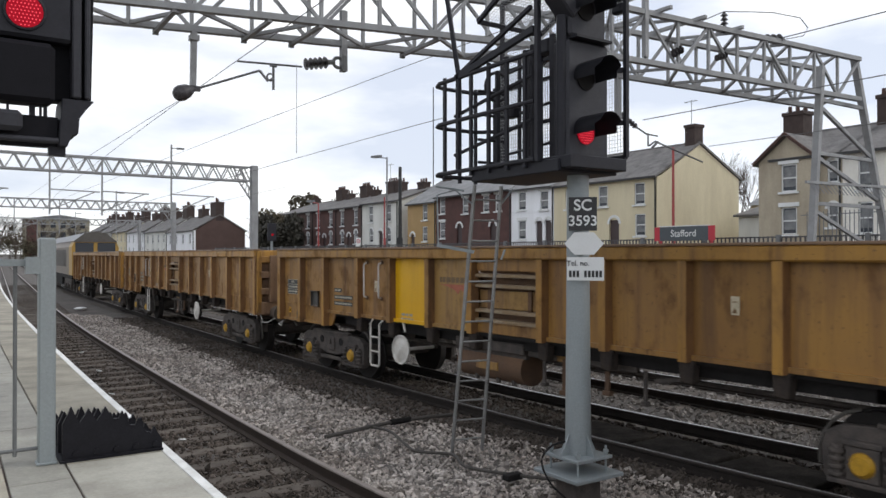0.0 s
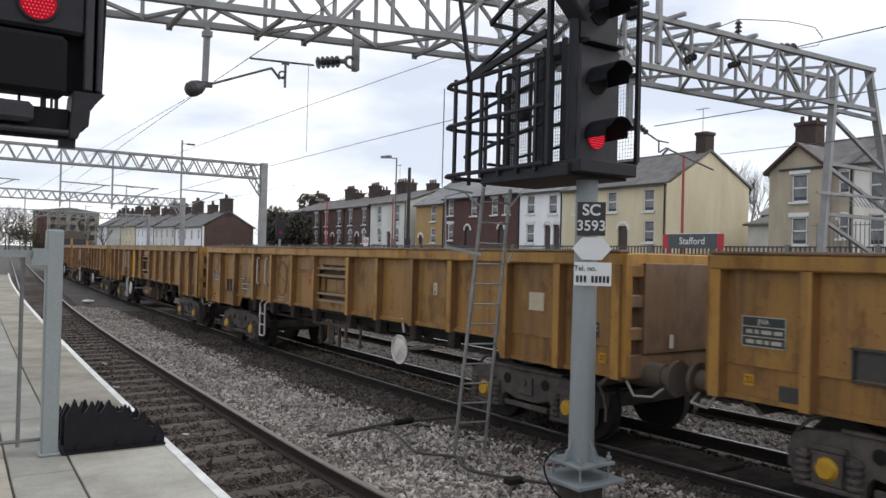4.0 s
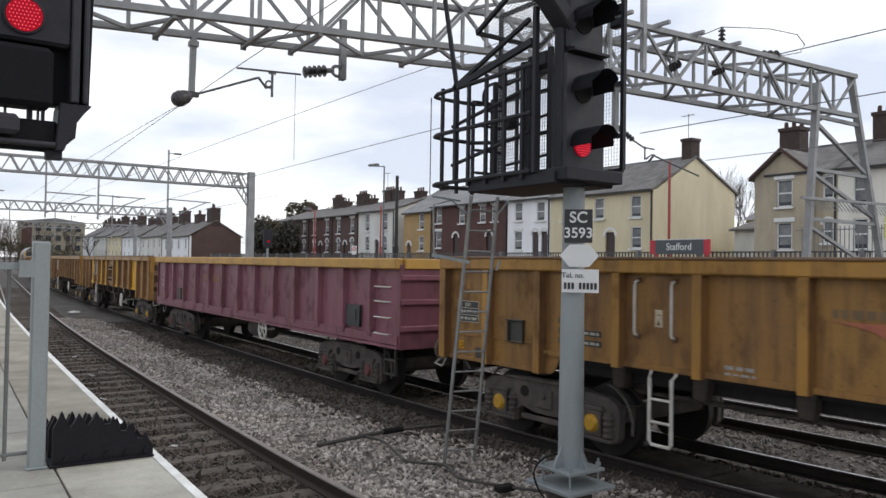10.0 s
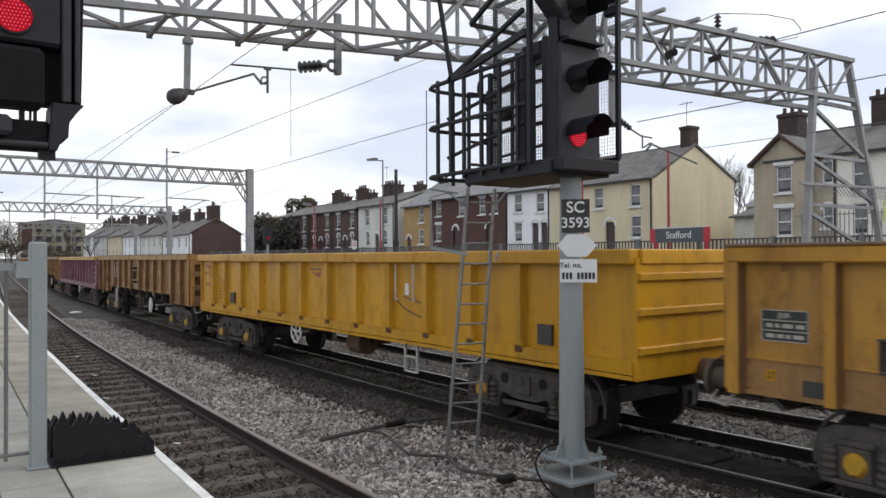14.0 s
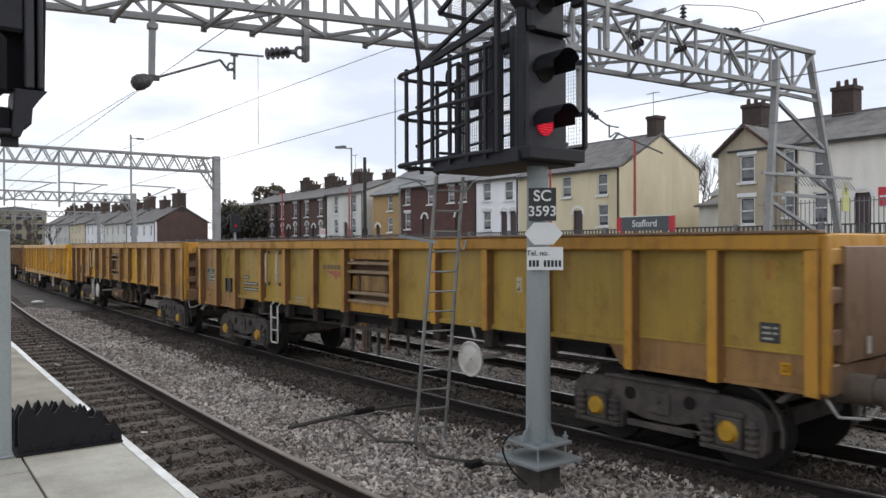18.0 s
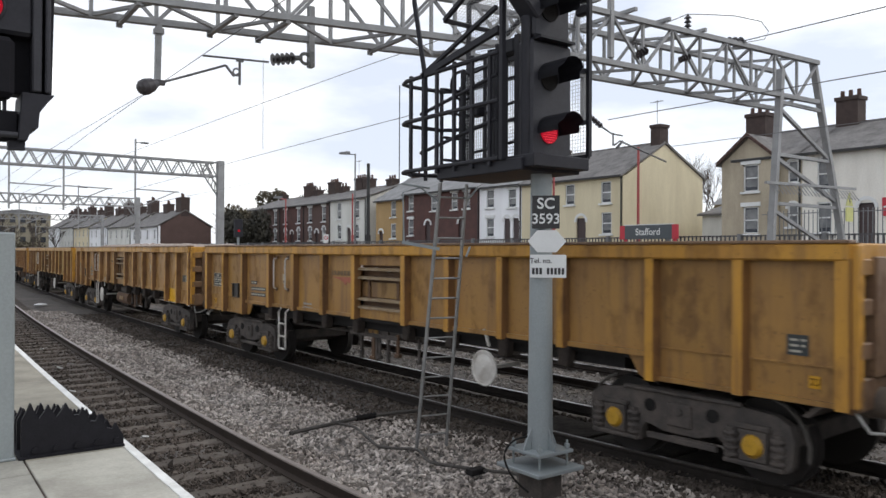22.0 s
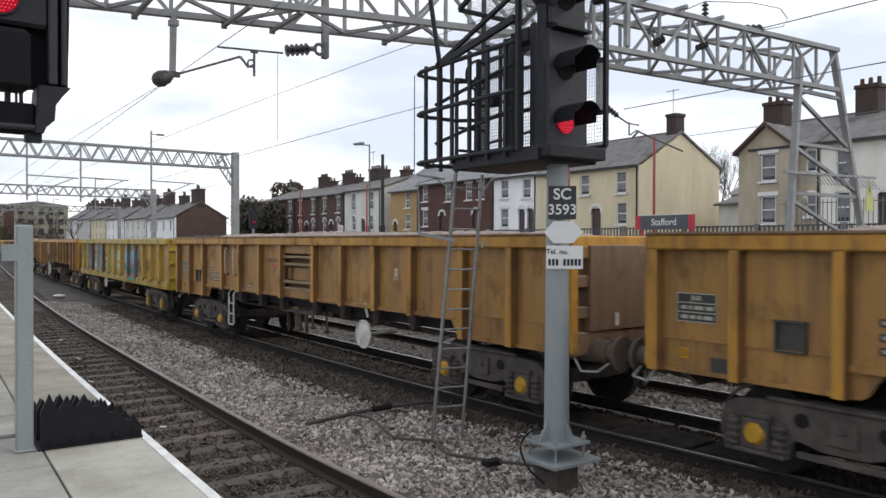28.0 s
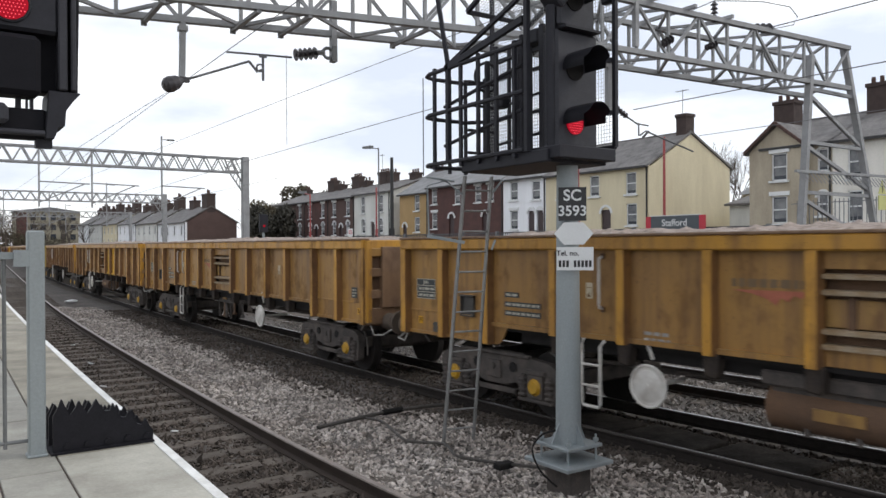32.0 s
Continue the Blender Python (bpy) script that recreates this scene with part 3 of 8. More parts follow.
def build_near_signal():
    sig = thing("platform_signal", "black colour-light signal head showing a red diode lens above the platform", "railway signal")
    y0 = 5.1
    bm = bmesh.new()
    bm_prism(bm, [(-0.75, 3.295), (0.80, 3.295), (0.84, 5.4), (-0.75, 5.4)], 1, y0 + 0.06, y0 + 0.20)
    part("backboard", bm, M_SIGNAL_DK, sig, bevel=0.01)
    bm = bmesh.new()
    bm_prism(bm, [(0.60, 3.0), (0.65, 3.0), (0.67, 3.08), (0.71, 3.08), (0.71, 3.18), (0.80, 3.292), (0.62, 3.292)], 1, y0 - 0.06, y0 + 0.22)
    part("corner_bracket", bm, M_SIGNAL, sig, bevel=0.006)
    bm = bmesh.new()
    bm_box(bm, (0.40, y0 + 0.02, 3.91), (0.56, 0.16, 0.56))
    part("lamp_unit", bm, M_SIGNAL, sig, bevel=0.02)
    lens(sig, (0.42, y0 - 0.065, 3.78), 0.097, (0, -1, 0), True)
    bm = bmesh.new()
    bm_torus(bm, (0.42, y0 - 0.065, 3.78), 0.105, 0.010, (0, 1, 0))
    part("lens_ring", bm, M_SIGNAL, sig, smooth=True)
    bm = bmesh.new()
    bm_box(bm, (0.18, y0 + 0.0, 3.425), (0.80, 0.20, 0.36))
    part("lower_unit", bm, M_SIGNAL_DK, sig, bevel=0.03)
    for x, w in ((0.70, 0.05), (0.76, 0.03)):
        bm = bmesh.new()
        bm_box(bm, (x, y0 + 0.03, 4.34), (w, 0.2, 2.08))
        part("side_channel", bm, M_SIGNAL_GREY, sig, bevel=0.008)
    bm = bmesh.new()
    bm_box(bm, (-0.06, y0 + 0.02, 3.0875), (1.34, 0.08, 0.185))
    part("bracket", bm, M_SIGNAL_DK, sig, bevel=0.012)
    for x, w in ((-0.3, 0.03), (-0.02, 0.03), (0.16, 0.02), (0.34, 0.012), (0.467, 0.028), (0.512, 0.01), (0.538, 0.016)):
        part_box0("spacer", sig, (x, y0 + 0.02, 3.22), (w, 0.06, 0.11), M_SIGNAL)
    bm = bmesh.new()
    bm_box(bm, (0.26, y0 - 0.07, 3.13), (0.3, 0.08, 0.12))
    part("junction_box", bm, M_SIGNAL_GREY, sig, bevel=0.025)
    bm = bmesh.new()
    bm_rod(bm, (-0.7, y0 - 0.06, 3.03), (0.6, y0 - 0.06, 3.03), 0.018)
    part("conduit", bm, M_SIGNAL_GREY, sig, smooth=True)
    bm = bmesh.new()
    bm_box(bm, (0.60, y0 + 0.02, 2.985), (0.09, 0.07, 0.07))
    part("foot_clamp", bm, M_SIGNAL, sig)
    bm = bmesh.new()
    bm_rod(bm, (-0.95, 5.35, 0.83), (-0.95, 5.35, 5.6), 0.09, seg=16)
    part("post", bm, M_GALV, sig, smooth=True)
    for z in (3.35, 4.9):
        bm = bmesh.new()
        bm_bar(bm, (-0.95, 5.35, z), (-0.2, 5.3, z), 0.08)
        part("arm", bm, M_SIGNAL, sig)


def part_box0(name, parent, c, s, material):
    bm = bmesh.new()
    bm_box(bm, c, s)
    return part(name, bm, material, parent)


def text_mesh(name, body, size, material, parent, m, label="", extrude=0.002, bold=0.0):
    cu = bpy.data.curves.new(name, "FONT")
    cu.body, cu.size, cu.extrude, cu.align_x, cu.align_y, cu.offset = body, size, extrude, "CENTER", "CENTER", bold
    tmp = bpy.data.objects.new(name, cu)
    scene.collection.objects.link(tmp)
    me = bpy.data.meshes.new_from_object(tmp.evaluated_get(bpy.context.evaluated_depsgraph_get()))
    bpy.data.objects.remove(tmp)
    me.materials.clear()
    me.materials.append(material)
    return put(name, me, parent, label, m)


M_LADDER = mat("worn_zinc", (0.25, 0.25, 0.245), 0.5, 0.35, second=(0.15, 0.145, 0.135), amount=0.8, scale=6, vary=0.2)
M_SIGN_WHITE = mat("sign_white", (0.72, 0.73, 0.72), 0.45, vary=0.06, bump=0)
M_SIGN_BLACK = mat("sign_black", (0.022, 0.022, 0.024), 0.45, vary=0.1, bump=0)


def build_main_signal():
    px, py = 5.58, 5.76
    sig = thing("colour_light_signal", "black colour-light signal on a galvanised post showing red", "railway signal")
    # post on its flanged foundation
    bm = bmesh.new()
    bm_rod(bm, (px, py, 0.22), (px, py, 3.3), 0.135, 0.112, seg=24)
    part("post", bm, M_GALV, sig, smooth=True)
    bm = bmesh.new()
    bm_box(bm, (px, py, 0.075), (0.66, 0.66, 0.04))
    bm_box(bm, (px, py, 0.25), (0.50, 0.50, 0.035))
    part("base_plate", bm, M_GALV, sig, bevel=0.006)
    for sx, sy in ((1, 0), (-1, 0), (0, 1), (0, -1)):
        bm = bmesh.new()
        c, s = (1, 0) if sx else (0, 1)
        d = sx or sy
        pts = [(0.11 * d, 0.265), (0.245 * d, 0.265), (0.125 * d, 0.50), (0.11 * d, 0.50)]
        if sx:
            bm_prism(bm, [(px + p[0], p[1]) for p in pts], 1, py - 0.008, py + 0.008)
        else:
            bm_prism(bm, [(py + p[0], p[1]) for p in pts], 0, px - 0.008, px + 0.008)
        part("gusset", bm, M_GALV, sig)
    for sx in (-1, 1):
        for sy in (-1, 1):
            bm = bmesh.new()
            bm_rod(bm, (px + 0.2 * sx, py + 0.2 * sy, 0.02), (px + 0.2 * sx, py + 0.2 * sy, 0.36), 0.012, seg=8)
            bm_rod(bm, (px + 0.2 * sx, py + 0.2 * sy, 0.29), (px + 0.2 * sx, py + 0.2 * sy, 0.32), 0.03, seg=6)
            part("holding_bolt", bm, M_GALV, sig)
    bm = bmesh.new()
    bm_box(bm, (px, py, -0.13), (0.34, 0.34, 0.44))
    part("foundation", bm, M_BOGIE, sig, bevel=0.02)
    bm = bmesh.new()
    pts = [(px - 0.12, py + 0.02, 0.40), (px - 0.28, py + 0.10, 0.36), (px - 0.40, py + 0.12, 0.22), (px - 0.38, py + 0.02, 0.02), (px - 0.26, py - 0.1, -0.14)]
    bm_tube(bm, smooth_line(pts), 0.011)
    part("cable", bm, M_BLACK, sig, smooth=True)
    # plates on the post, square to a line from the platform
    face = Matrix.Translation((px, py, 0)) @ pose(0, 0, 0, 0, 0, -44)

    def plate(name, dx, z, w, h, material, label, shape=None):
        bm = bmesh.new()
        if shape:
            bm_prism(bm, [(a + dx, b + z) for a, b in shape], 1, -0.165, -0.155)
        else:
            bm_box(bm, (dx, -0.16, z), (w, 0.01, h))
        o = part(name, bm, material, sig, label, bevel=0.0)
        o.matrix_basis = face
        return o
    plate("number_plate", 0.05, 2.765, 0.285, 0.345, M_SIGN_BLACK, "black signal plate with white characters")
    plate("telephone_marker", 0.062, 2.46, 0, 0, M_SIGN_WHITE, "white pointed marker plate", [(-0.20, 0), (-0.10, 0.115), (0.10, 0.115), (0.20, 0), (0.10, -0.115), (-0.10, -0.115)])
    plate("telephone_plate", 0.075, 2.20, 0.375, 0.24, M_SIGN_WHITE, "white telephone plate with black characters")
    up = face @ pose(0, -0.167, 0, 90, 0, 0)
    text_mesh("letters", "SC", 0.16, M_SIGN_WHITE, sig, up @ pose(0.05, 2.85, 0), bold=0.003)
    text_mesh("letters", "3593", 0.148, M_SIGN_WHITE, sig, up @ pose(0.05, 2.69, 0), bold=0.002)
    text_mesh("letters", "Tel. no.", 0.075, M_SIGN_BLACK, sig, up @ pose(0.0, 2.255, 0), bold=0.001)
    for i in range(9):
        if i != 3:
            bm = bmesh.new()
            bm_box(bm, (-0.078 + 0.0383 * i, -0.168, 2.148), (0.026, 0.004, 0.068))
            part("number_bar", bm, M_SIGN_BLACK, sig).matrix_basis = face
    # service platform, head box and lamps; the head looks down the line towards -y
    bm = bmesh.new()
    bm_box(bm, (5.50, 6.25, 3.24), (0.84, 1.45, 0.13))
    bm_box(bm, (5.52, 5.60, 3.27), (0.80, 0.42, 0.13))
    part("service_platform", bm, M_SIGNAL, sig, bevel=0.01)
    head_y = 5.52
    bm = bmesh.new()
    bm_box(bm, (5.51, head_y + 0.12, 3.92), (0.59, 0.22, 1.20))
    part("head_case", bm, M_SIGNAL_GREY, sig, bevel=0.03)
    bm = bmesh.new()
    bm_box(bm, (5.51, head_y + 0.12, 5.15), (0.52, 0.22, 1.20))
    part("head_case", bm, M_SIGNAL_GREY, sig, bevel=0.03)
    bm = bmesh.new()
    bm_box(bm, (5.52, head_y + 0.10, 4.535), (0.50, 0.34, 0.025))
    part("case_lid", bm, M_SIGNAL, sig)
    bm = bmesh.new()
    bm_bar(bm, (5.34, head_y + 0.1, 4.78), (4.62, head_y + 0.1, 5.45), 0.16, 0.24, up=(0, 1, 0))
    part("route_indicator_arm", bm, M_SIGNAL_GREY, sig, bevel=0.02)
    bm = bmesh.new()
    bm_rod(bm, (5.20, head_y + 0.08, 3.30), (5.20, head_y + 0.08, 4.75), 0.05, seg=10)
    part("conduit", bm, M_SIGNAL, sig, smooth=True)
    for z, y in ((4.98, 5.62), (5.12, 5.60)):
        bm = bmesh.new()
        bm_box(bm, (6.06, y, z), (0.10, 0.16, 0.11))
        part("junction_box", bm, M_SIGNAL, sig, bevel=0.02)
    for z in (3.72, 4.28):
        bm = bmesh.new()
        bm_bar(bm, (5.72, head_y + 0.14, z), (6.05, head_y + 0.05, z + 0.03), 0.05)
        part("screen_stay", bm, M_SIGNAL, sig)
    for z, lit in ((3.58, True), (4.13, False), (4.84, False), (5.3, False)):
        lens(sig, (5.46, head_y + 0.005, z), 0.115, (0, -1, 0), lit)
        bm = bmesh.new()
        hood(bm, (5.46, head_y + 0.01, z + 0.015), 0.155, 0.36, (0, -1, 0))
        part("lens_hood", bm, M_SIGNAL, sig, smooth=True)
    bm = bmesh.new()
    bm_rod(bm, (5.72, head_y - 0.02, 5.22), (5.72, head_y - 0.3, 5.2), 0.06, seg=12)
    part("side_lamp", bm, M_SIGNAL, sig, smooth=True)
    # cage: hoops and uprights on the ladder side
    x0, x1, ya, yb = 5.06, 5.95, 5.85, 7.80
    for z in (3.32, 3.92, 4.42):
        bm = bmesh.new()
        pts = [(x0, ya, z), (x0, yb - 0.2, z), (x0 + 0.06, yb - 0.06, z), (x0 + 0.2, yb, z), (x1 - 0.2, yb, z), (x1, yb - 0.2, z), (x1, ya, z)]
        bm_tube(bm, pts, 0.026)
        part("cage_rail", bm, M_SIGNAL, sig, smooth=True)
    for x, y in ((x0, 6.0), (x0, 6.3), (x0, 6.62), (x0, 6.95), (x0 + 0.01, 7.5), (x1, 6.1), (x1, 6.55), (x1, 7.0), (x1 - 0.04, 7.6), (5.5, yb), (5.75, yb)):
        bm = bmesh.new()
        bm_box(bm, (x, y, 3.86), (0.032, 0.042, 1.22))
        part("cage_upright", bm, M_SIGNAL, sig)
    for y, w in ((6.12, 0.07), (6.42, 0.04), (6.6, 0.03), (6.75, 0.06), (7.0, 0.03)):
        bm = bmesh.new()
        bm_box(bm, (5.55 + (y - 6.1) * 0.3, y, 4.0), (0.035, w, 1.5))
        part("equipment_post", bm, M_SIGNAL, sig)
    for z in (3.60, 4.05, 4.60):
        bm = bmesh.new()
        bm_rod(bm, (5.6, 5.9, z), (5.85, 7.3, z - 0.02), 0.018)
        part("equipment_rail", bm, M_SIGNAL, sig)
    for y, z, s in ((6.9, 4.02, 0.16), (6.3, 4.66, 0.2), (6.55, 3.42, 0.12), (6.85, 3.40, 0.1)):
        bm = bmesh.new()
        bm_box(bm, (5.62, y, z), (0.12, s, s * 0.8))
        part("equipment_box", bm, M_SIGNAL, sig, bevel=0.015)
    bm = bmesh.new()
    bm_bar(bm, (x0, 5.85, 4.66), (x0, 7.25, 4.42), 0.05, 0.07)
    part("top_rail", bm, M_SIGNAL, sig)
    for p, q, wd in (((x0, 5.9, 4.9), (x0, 7.2, 4.45), 0.04), ((x0, 7.2, 4.45), (x0 - 0.1, 7.35, 5.6), 0.045), ((x0, 7.2, 3.3), (x0, 7.2, 4.5), 0.05), ((x1, 5.9, 4.9), (x1, 7.2, 4.45), 0.04), ((x0, 5.8, 5.0), (x0, 5.8, 3.3), 0.05)):
        bm = bmesh.new()
        bm_bar(bm, p, q, wd)
        part("cage_brace", bm, M_SIGNAL, sig)
    bm = bmesh.new()
    bm_rod(bm, (5.1, 7.8, 3.2), (5.1, 7.8, 4.42), 0.006, seg=6)
    part("thin_rod", bm, M_SIGNAL, sig)
    # cable runs and lamp gear hung inside the cage
    for n, (y, z0, z1, wd) in enumerate(((6.2, 3.3, 4.62, 0.05), (6.88, 3.3, 4.48, 0.05))):
        bm = bmesh.new()
        bm_box(bm, (5.34 + 0.05 * n, y, (z0 + z1) / 2), (0.05, wd, z1 - z0))
        part("cable_tray", bm, M_SIGNAL, sig, bevel=0.006)
    for z in (3.62, 4.08):
        bm = bmesh.new()
        bm_rod(bm, (5.08, 5.9, z + 0.12), (5.08, 7.3, z - 0.10), 0.022, seg=8)
        part("guard_rail", bm, M_SIGNAL, sig, smooth=True)
    # rungs and brackets inside the cage
    for z in (3.45, 3.72, 4.02, 4.3):
        bm = bmesh.new()
        bm_rod(bm, (5.35, 7.2, z), (5.75, 7.2, z), 0.018)
        part("cage_rung", bm, M_SIGNAL, sig)
    bm = bmesh.new()
    bm_torus(bm, (5.55, 7.1, 4.35), 0.17, 0.018, (0, 1, 0.1))
    part("handhold", bm, M_SIGNAL, sig, smooth=True)
    # mesh screens on the far side and above, towards the wires
    mesh_screen(sig, (6.05, 5.52, 3.38), (0, 1, 0), (0, 0, 1), 2.1, 2.2)
    mesh_screen(sig, (5.93, 6.02, 3.36), (0, 1, 0), (0, 0, 1), 1.55, 1.28)
    mesh_screen(sig, (5.2, 7.0, 5.05), (1, 0, 0), (0, -0.9, 0.42), 0.95, 1.9)
    # ladder down to the ballast
    lad = thing("signal_ladder", "galvanised ladder leaning from the ballast up to the signal platform", "ladder")
    fa, fb = Vector((5.47, 7.93, -0.2)), Vector((5.88, 7.84, -0.2))
    ta, tb = Vector((5.48, 7.45, 3.2)), Vector((5.84, 7.38, 3.2))
    for a, b in ((fa, ta), (fb, tb)):
        bm = bmesh.new()
        bm_bar(bm, a, b, 0.022, 0.055)
        part("stile", bm, M_LADDER, lad, bevel=0.003)
    for i in range(13):
        k = (i + 0.7) / 13.4
        bm = bmesh.new()
        bm_rod(bm, fa.lerp(ta, k), fb.lerp(tb, k), 0.012, seg=8)
        part("rung", bm, M_LADDER, lad, smooth=True)
    for f, t in ((fa, ta), (fb, tb)):
        bm = bmesh.new()
        p = f.lerp(t, 0.93)
        d = Vector((-0.36, 0.26, 0.12)) if f is fa else Vector((0.14, -0.08, 0.2))
        low = Vector((0.02, 0, -0.68))
        if f is fa:
            bm_tube(bm, [p, p + d * 0.5 + Vector((0, 0, 0.12)), p + d, p + d + low * 0.9], 0.011)
            part("ladder_guard", bm, M_GALV, lad)
            bm = bmesh.new()
            bm_bar(bm, p + d * 1.05 + low * 0.92, p + low * 0.86, 0.010, 0.04)
            part("ladder_guard", bm, M_GALV, lad)
            bm = bmesh.new()
            bm_bar(bm, p + d * 1.05 + Vector((0, 0, 0.1)), p + d * 0.25 + Vector((0, 0, 0.14)), 0.06, 0.02)
        else:
            bm_tube(bm, [p, p + d * 0.6, p + d], 0.014)
            part("ladder_guard", bm, M_GALV, lad)
            bm = bmesh.new()
            bm_tube(bm, [p + low, p + low * 0.9 + d * 0.3], 0.014)
        part("ladder_guard", bm, M_GALV, lad)


def mesh_screen(parent, c, u, v, w, h, step=0.04):
    c, u, v = Vector(c), Vector(u).normalized(), Vector(v).normalized()
    bm = bmesh.new()
    for i in range(int(w / step) + 1):
        bm_bar(bm, c + u * i * step, c + u * i * step + v * h, 0.0032)
    for j in range(int(h / step) + 1):
        bm_bar(bm, c + v * j * step, c + v * j * step + u * w, 0.0032)
    part("wire_mesh", bm, M_MESH, parent, "fine grey wire mesh")
    bm = bmesh.new()
    for a, b in ((c, c + u * w), (c + u * w, c + u * w + v * h), (c + v * h, c + u * w + v * h), (c, c + v * h)):
        bm_bar(bm, a, b, 0.045)
    part("mesh_frame", bm, M_SIGNAL, parent)


M_MESH = mat("mesh_wire", (0.30, 0.31, 0.32), 0.5, 0.4, vary=0.1, bump=0)


# ---- overhead line gantries ----
def truss(parent, a, b, width, height, bays, mat_, chord=0.12, web=0.06, web_side=None):
    """A box girder of four chords with struts and diagonals, from a to b (its lower front chord)."""
    a, b = Vector(a), Vector(b)
    d = b - a
    across = Vector((-d.y, d.x, 0)).normalized() * width
    up = Vector((0, 0, height))
    for off in ([Vector(), across, up, across + up] if width else [Vector(), up]):
        bm = bmesh.new()
        bm_bar(bm, a + off, b + off, chord, chord * 0.8)
        part("chord", bm, mat_, parent)
    faces = [(Vector(), up), (across, up)] if width else [(Vector(), up)]
    for o, e in faces:
        for i in range(bays):
            p, q = a + d * i / bays + o, a + d * (i + 1) / bays + o
            bm = bmesh.new()
            if width:
                bm_bar(bm, p, p + e, web)
                if i % 2:
                    bm_bar(bm, p + e, q, web)
                else:
                    bm_bar(bm, p, q + e, web)
            else:
                m = (p + q) / 2
                bm_bar(bm, p, m + e, web)
                bm_bar(bm, m + e, q, web)
            part("lattice_bar", bm, mat_, parent)
    if width:
        for lev in (Vector(), up):
            for i in range(bays):
                p, q = a + d * i / bays + lev, a + d * (i + 1) / bays + lev
                bm = bmesh.new()
                if i % 2:
                    bm_bar(bm, p + across, q, web)
                else:
                    bm_bar(bm, p, q + across, web)
                part("plan_bracing", bm, mat_, parent)


def insulator(bm, a, b, r=0.06, n=7):
    a, b = Vector(a), Vector(b)
    for i in range(n):
        p = a.lerp(b, (i + 0.2) / n)
        q = a.lerp(b, (i + 0.75) / n)
        bm_rod(bm, p, q, r, r * 0.5, seg=10)
    bm_rod(bm, a, b, r * 0.35, seg=8)


def gantry_y(x):
    return 14.55 - 0.24 * (x - 2.4) if x < 10 else 12.73 - 0.07 * (x - 10)


def build_near_gantry():
    g = thing("overhead_line_gantry", "grey steel lattice portal gantry carrying the overhead wires across the tracks", "gantry", "overhead line gantries")
    truss(g, (-7.0, gantry_y(-7.0) - 1.25, 6.55), (10.0, gantry_y(10.0) - 1.25, 6.55), 1.25, 1.22, 16, M_GANTRY, 0.14, 0.062)
    truss(g, (10.0, gantry_y(10.0) - 1.25, 6.6), (20.98, gantry_y(20.98) - 1.25, 6.6), 1.25, 1.10, 11, M_GANTRY, 0.14, 0.062)
    for x in (1.7, 3.26, 4.8, 5.68, 7.9):
        bm = bmesh.new()
        yb = gantry_y(x) - 1.25
        bm_bar(bm, (x + 0.05, yb - 0.06, 6.47), (x + 0.07, yb + 1.40, 6.47), 0.08, 0.06)
        bm_box(bm, (x + 0.07, yb + 1.38, 6.46), (0.10, 0.06, 0.10))
        part("girder_bracket", bm, M_GANTRY, g)
    # splayed lattice leg beyond the tracks
    ly = gantry_y(20.5) - 1.15
    for top, foot in (((19.3, ly, 7.3), (18.56, ly, 0.0)), ((20.98, ly, 7.72), (23.6, ly, 0.0))):
        bm = bmesh.new()
        bm_bar(bm, top, foot, 0.17, 0.14)
        part("leg", bm, M_GANTRY, g)
    for z, z2 in ((6.42, 6.42), (6.25, 5.05), (5.0, 5.0), (4.9, 3.85), (3.68, 3.68), (3.5, 2.2)):
        xa, xb = 18.56 + 0.74 * z / 7.3, 23.6 - 2.62 * z2 / 7.72
        bm = bmesh.new()
        bm_bar(bm, (xa, ly, z), (xb, ly, z2), 0.09)
        part("leg_bracing", bm, M_GANTRY, g)
    # spiked anti-climb collar and warning plate
    bm = bmesh.new()
    for i in range(25):
        x = 18.5 + 0.19 * i
        bm_bar(bm, (x, ly - 0.1, 4.2), (x + 0.12, ly - 0.25, 3.92), 0.02)
    bm_bar(bm, (18.4, ly - 0.1, 4.2), (23.25, ly - 0.1, 4.28), 0.07)
    part("anti_climb_guard", bm, M_GANTRY, g)
    bm = bmesh.new()
    bm_box(bm, (22.82, ly - 0.14, 3.50), (0.42, 0.03, 0.42))
    part("warning_plate", bm, M_PLATE_YEL, g, "pale yellow warning plate")
    bm = bmesh.new()
    bm_prism(bm, [(22.61, 3.75), (23.03, 3.75), (22.82, 4.14)], 1, ly - 0.155, ly - 0.125)
    part("warning_triangle", bm, M_PLATE_YEL, g, "pale yellow warning triangle")
    bm = bmesh.new()
    bm_prism(bm, [(22.78, 3.98), (22.85, 3.98), (22.82, 3.90), (22.86, 3.90), (22.80, 3.79), (22.82, 3.87), (22.78, 3.87)], 1, ly - 0.162, ly - 0.156)
    part("warning_mark", bm, M_SIGN_BLACK, g)
    # drop tubes, insulators and registration arms
    arm = thing("registration_arm", "overhead wire registration arm with brown insulators hung from the gantry", "wire support", "wire supports")
    y = gantry_y(3.9)
    bm = bmesh.new()
    bm_bar(bm, (3.95, y, 6.5), (3.93, y, 5.40), 0.10)
    bm_box(bm, (3.95, y, 6.38), (0.16, 0.16, 0.10))
    part("drop_tube", bm, M_GANTRY, arm)
    bm = bmesh.new()
    bell = [Vector((3.93, y - 0.05, 5.42)).lerp(Vector((3.56, y - 0.12, 5.24)), f) for f in (0.0, 0.3, 0.6, 0.82, 0.95, 1.0)]
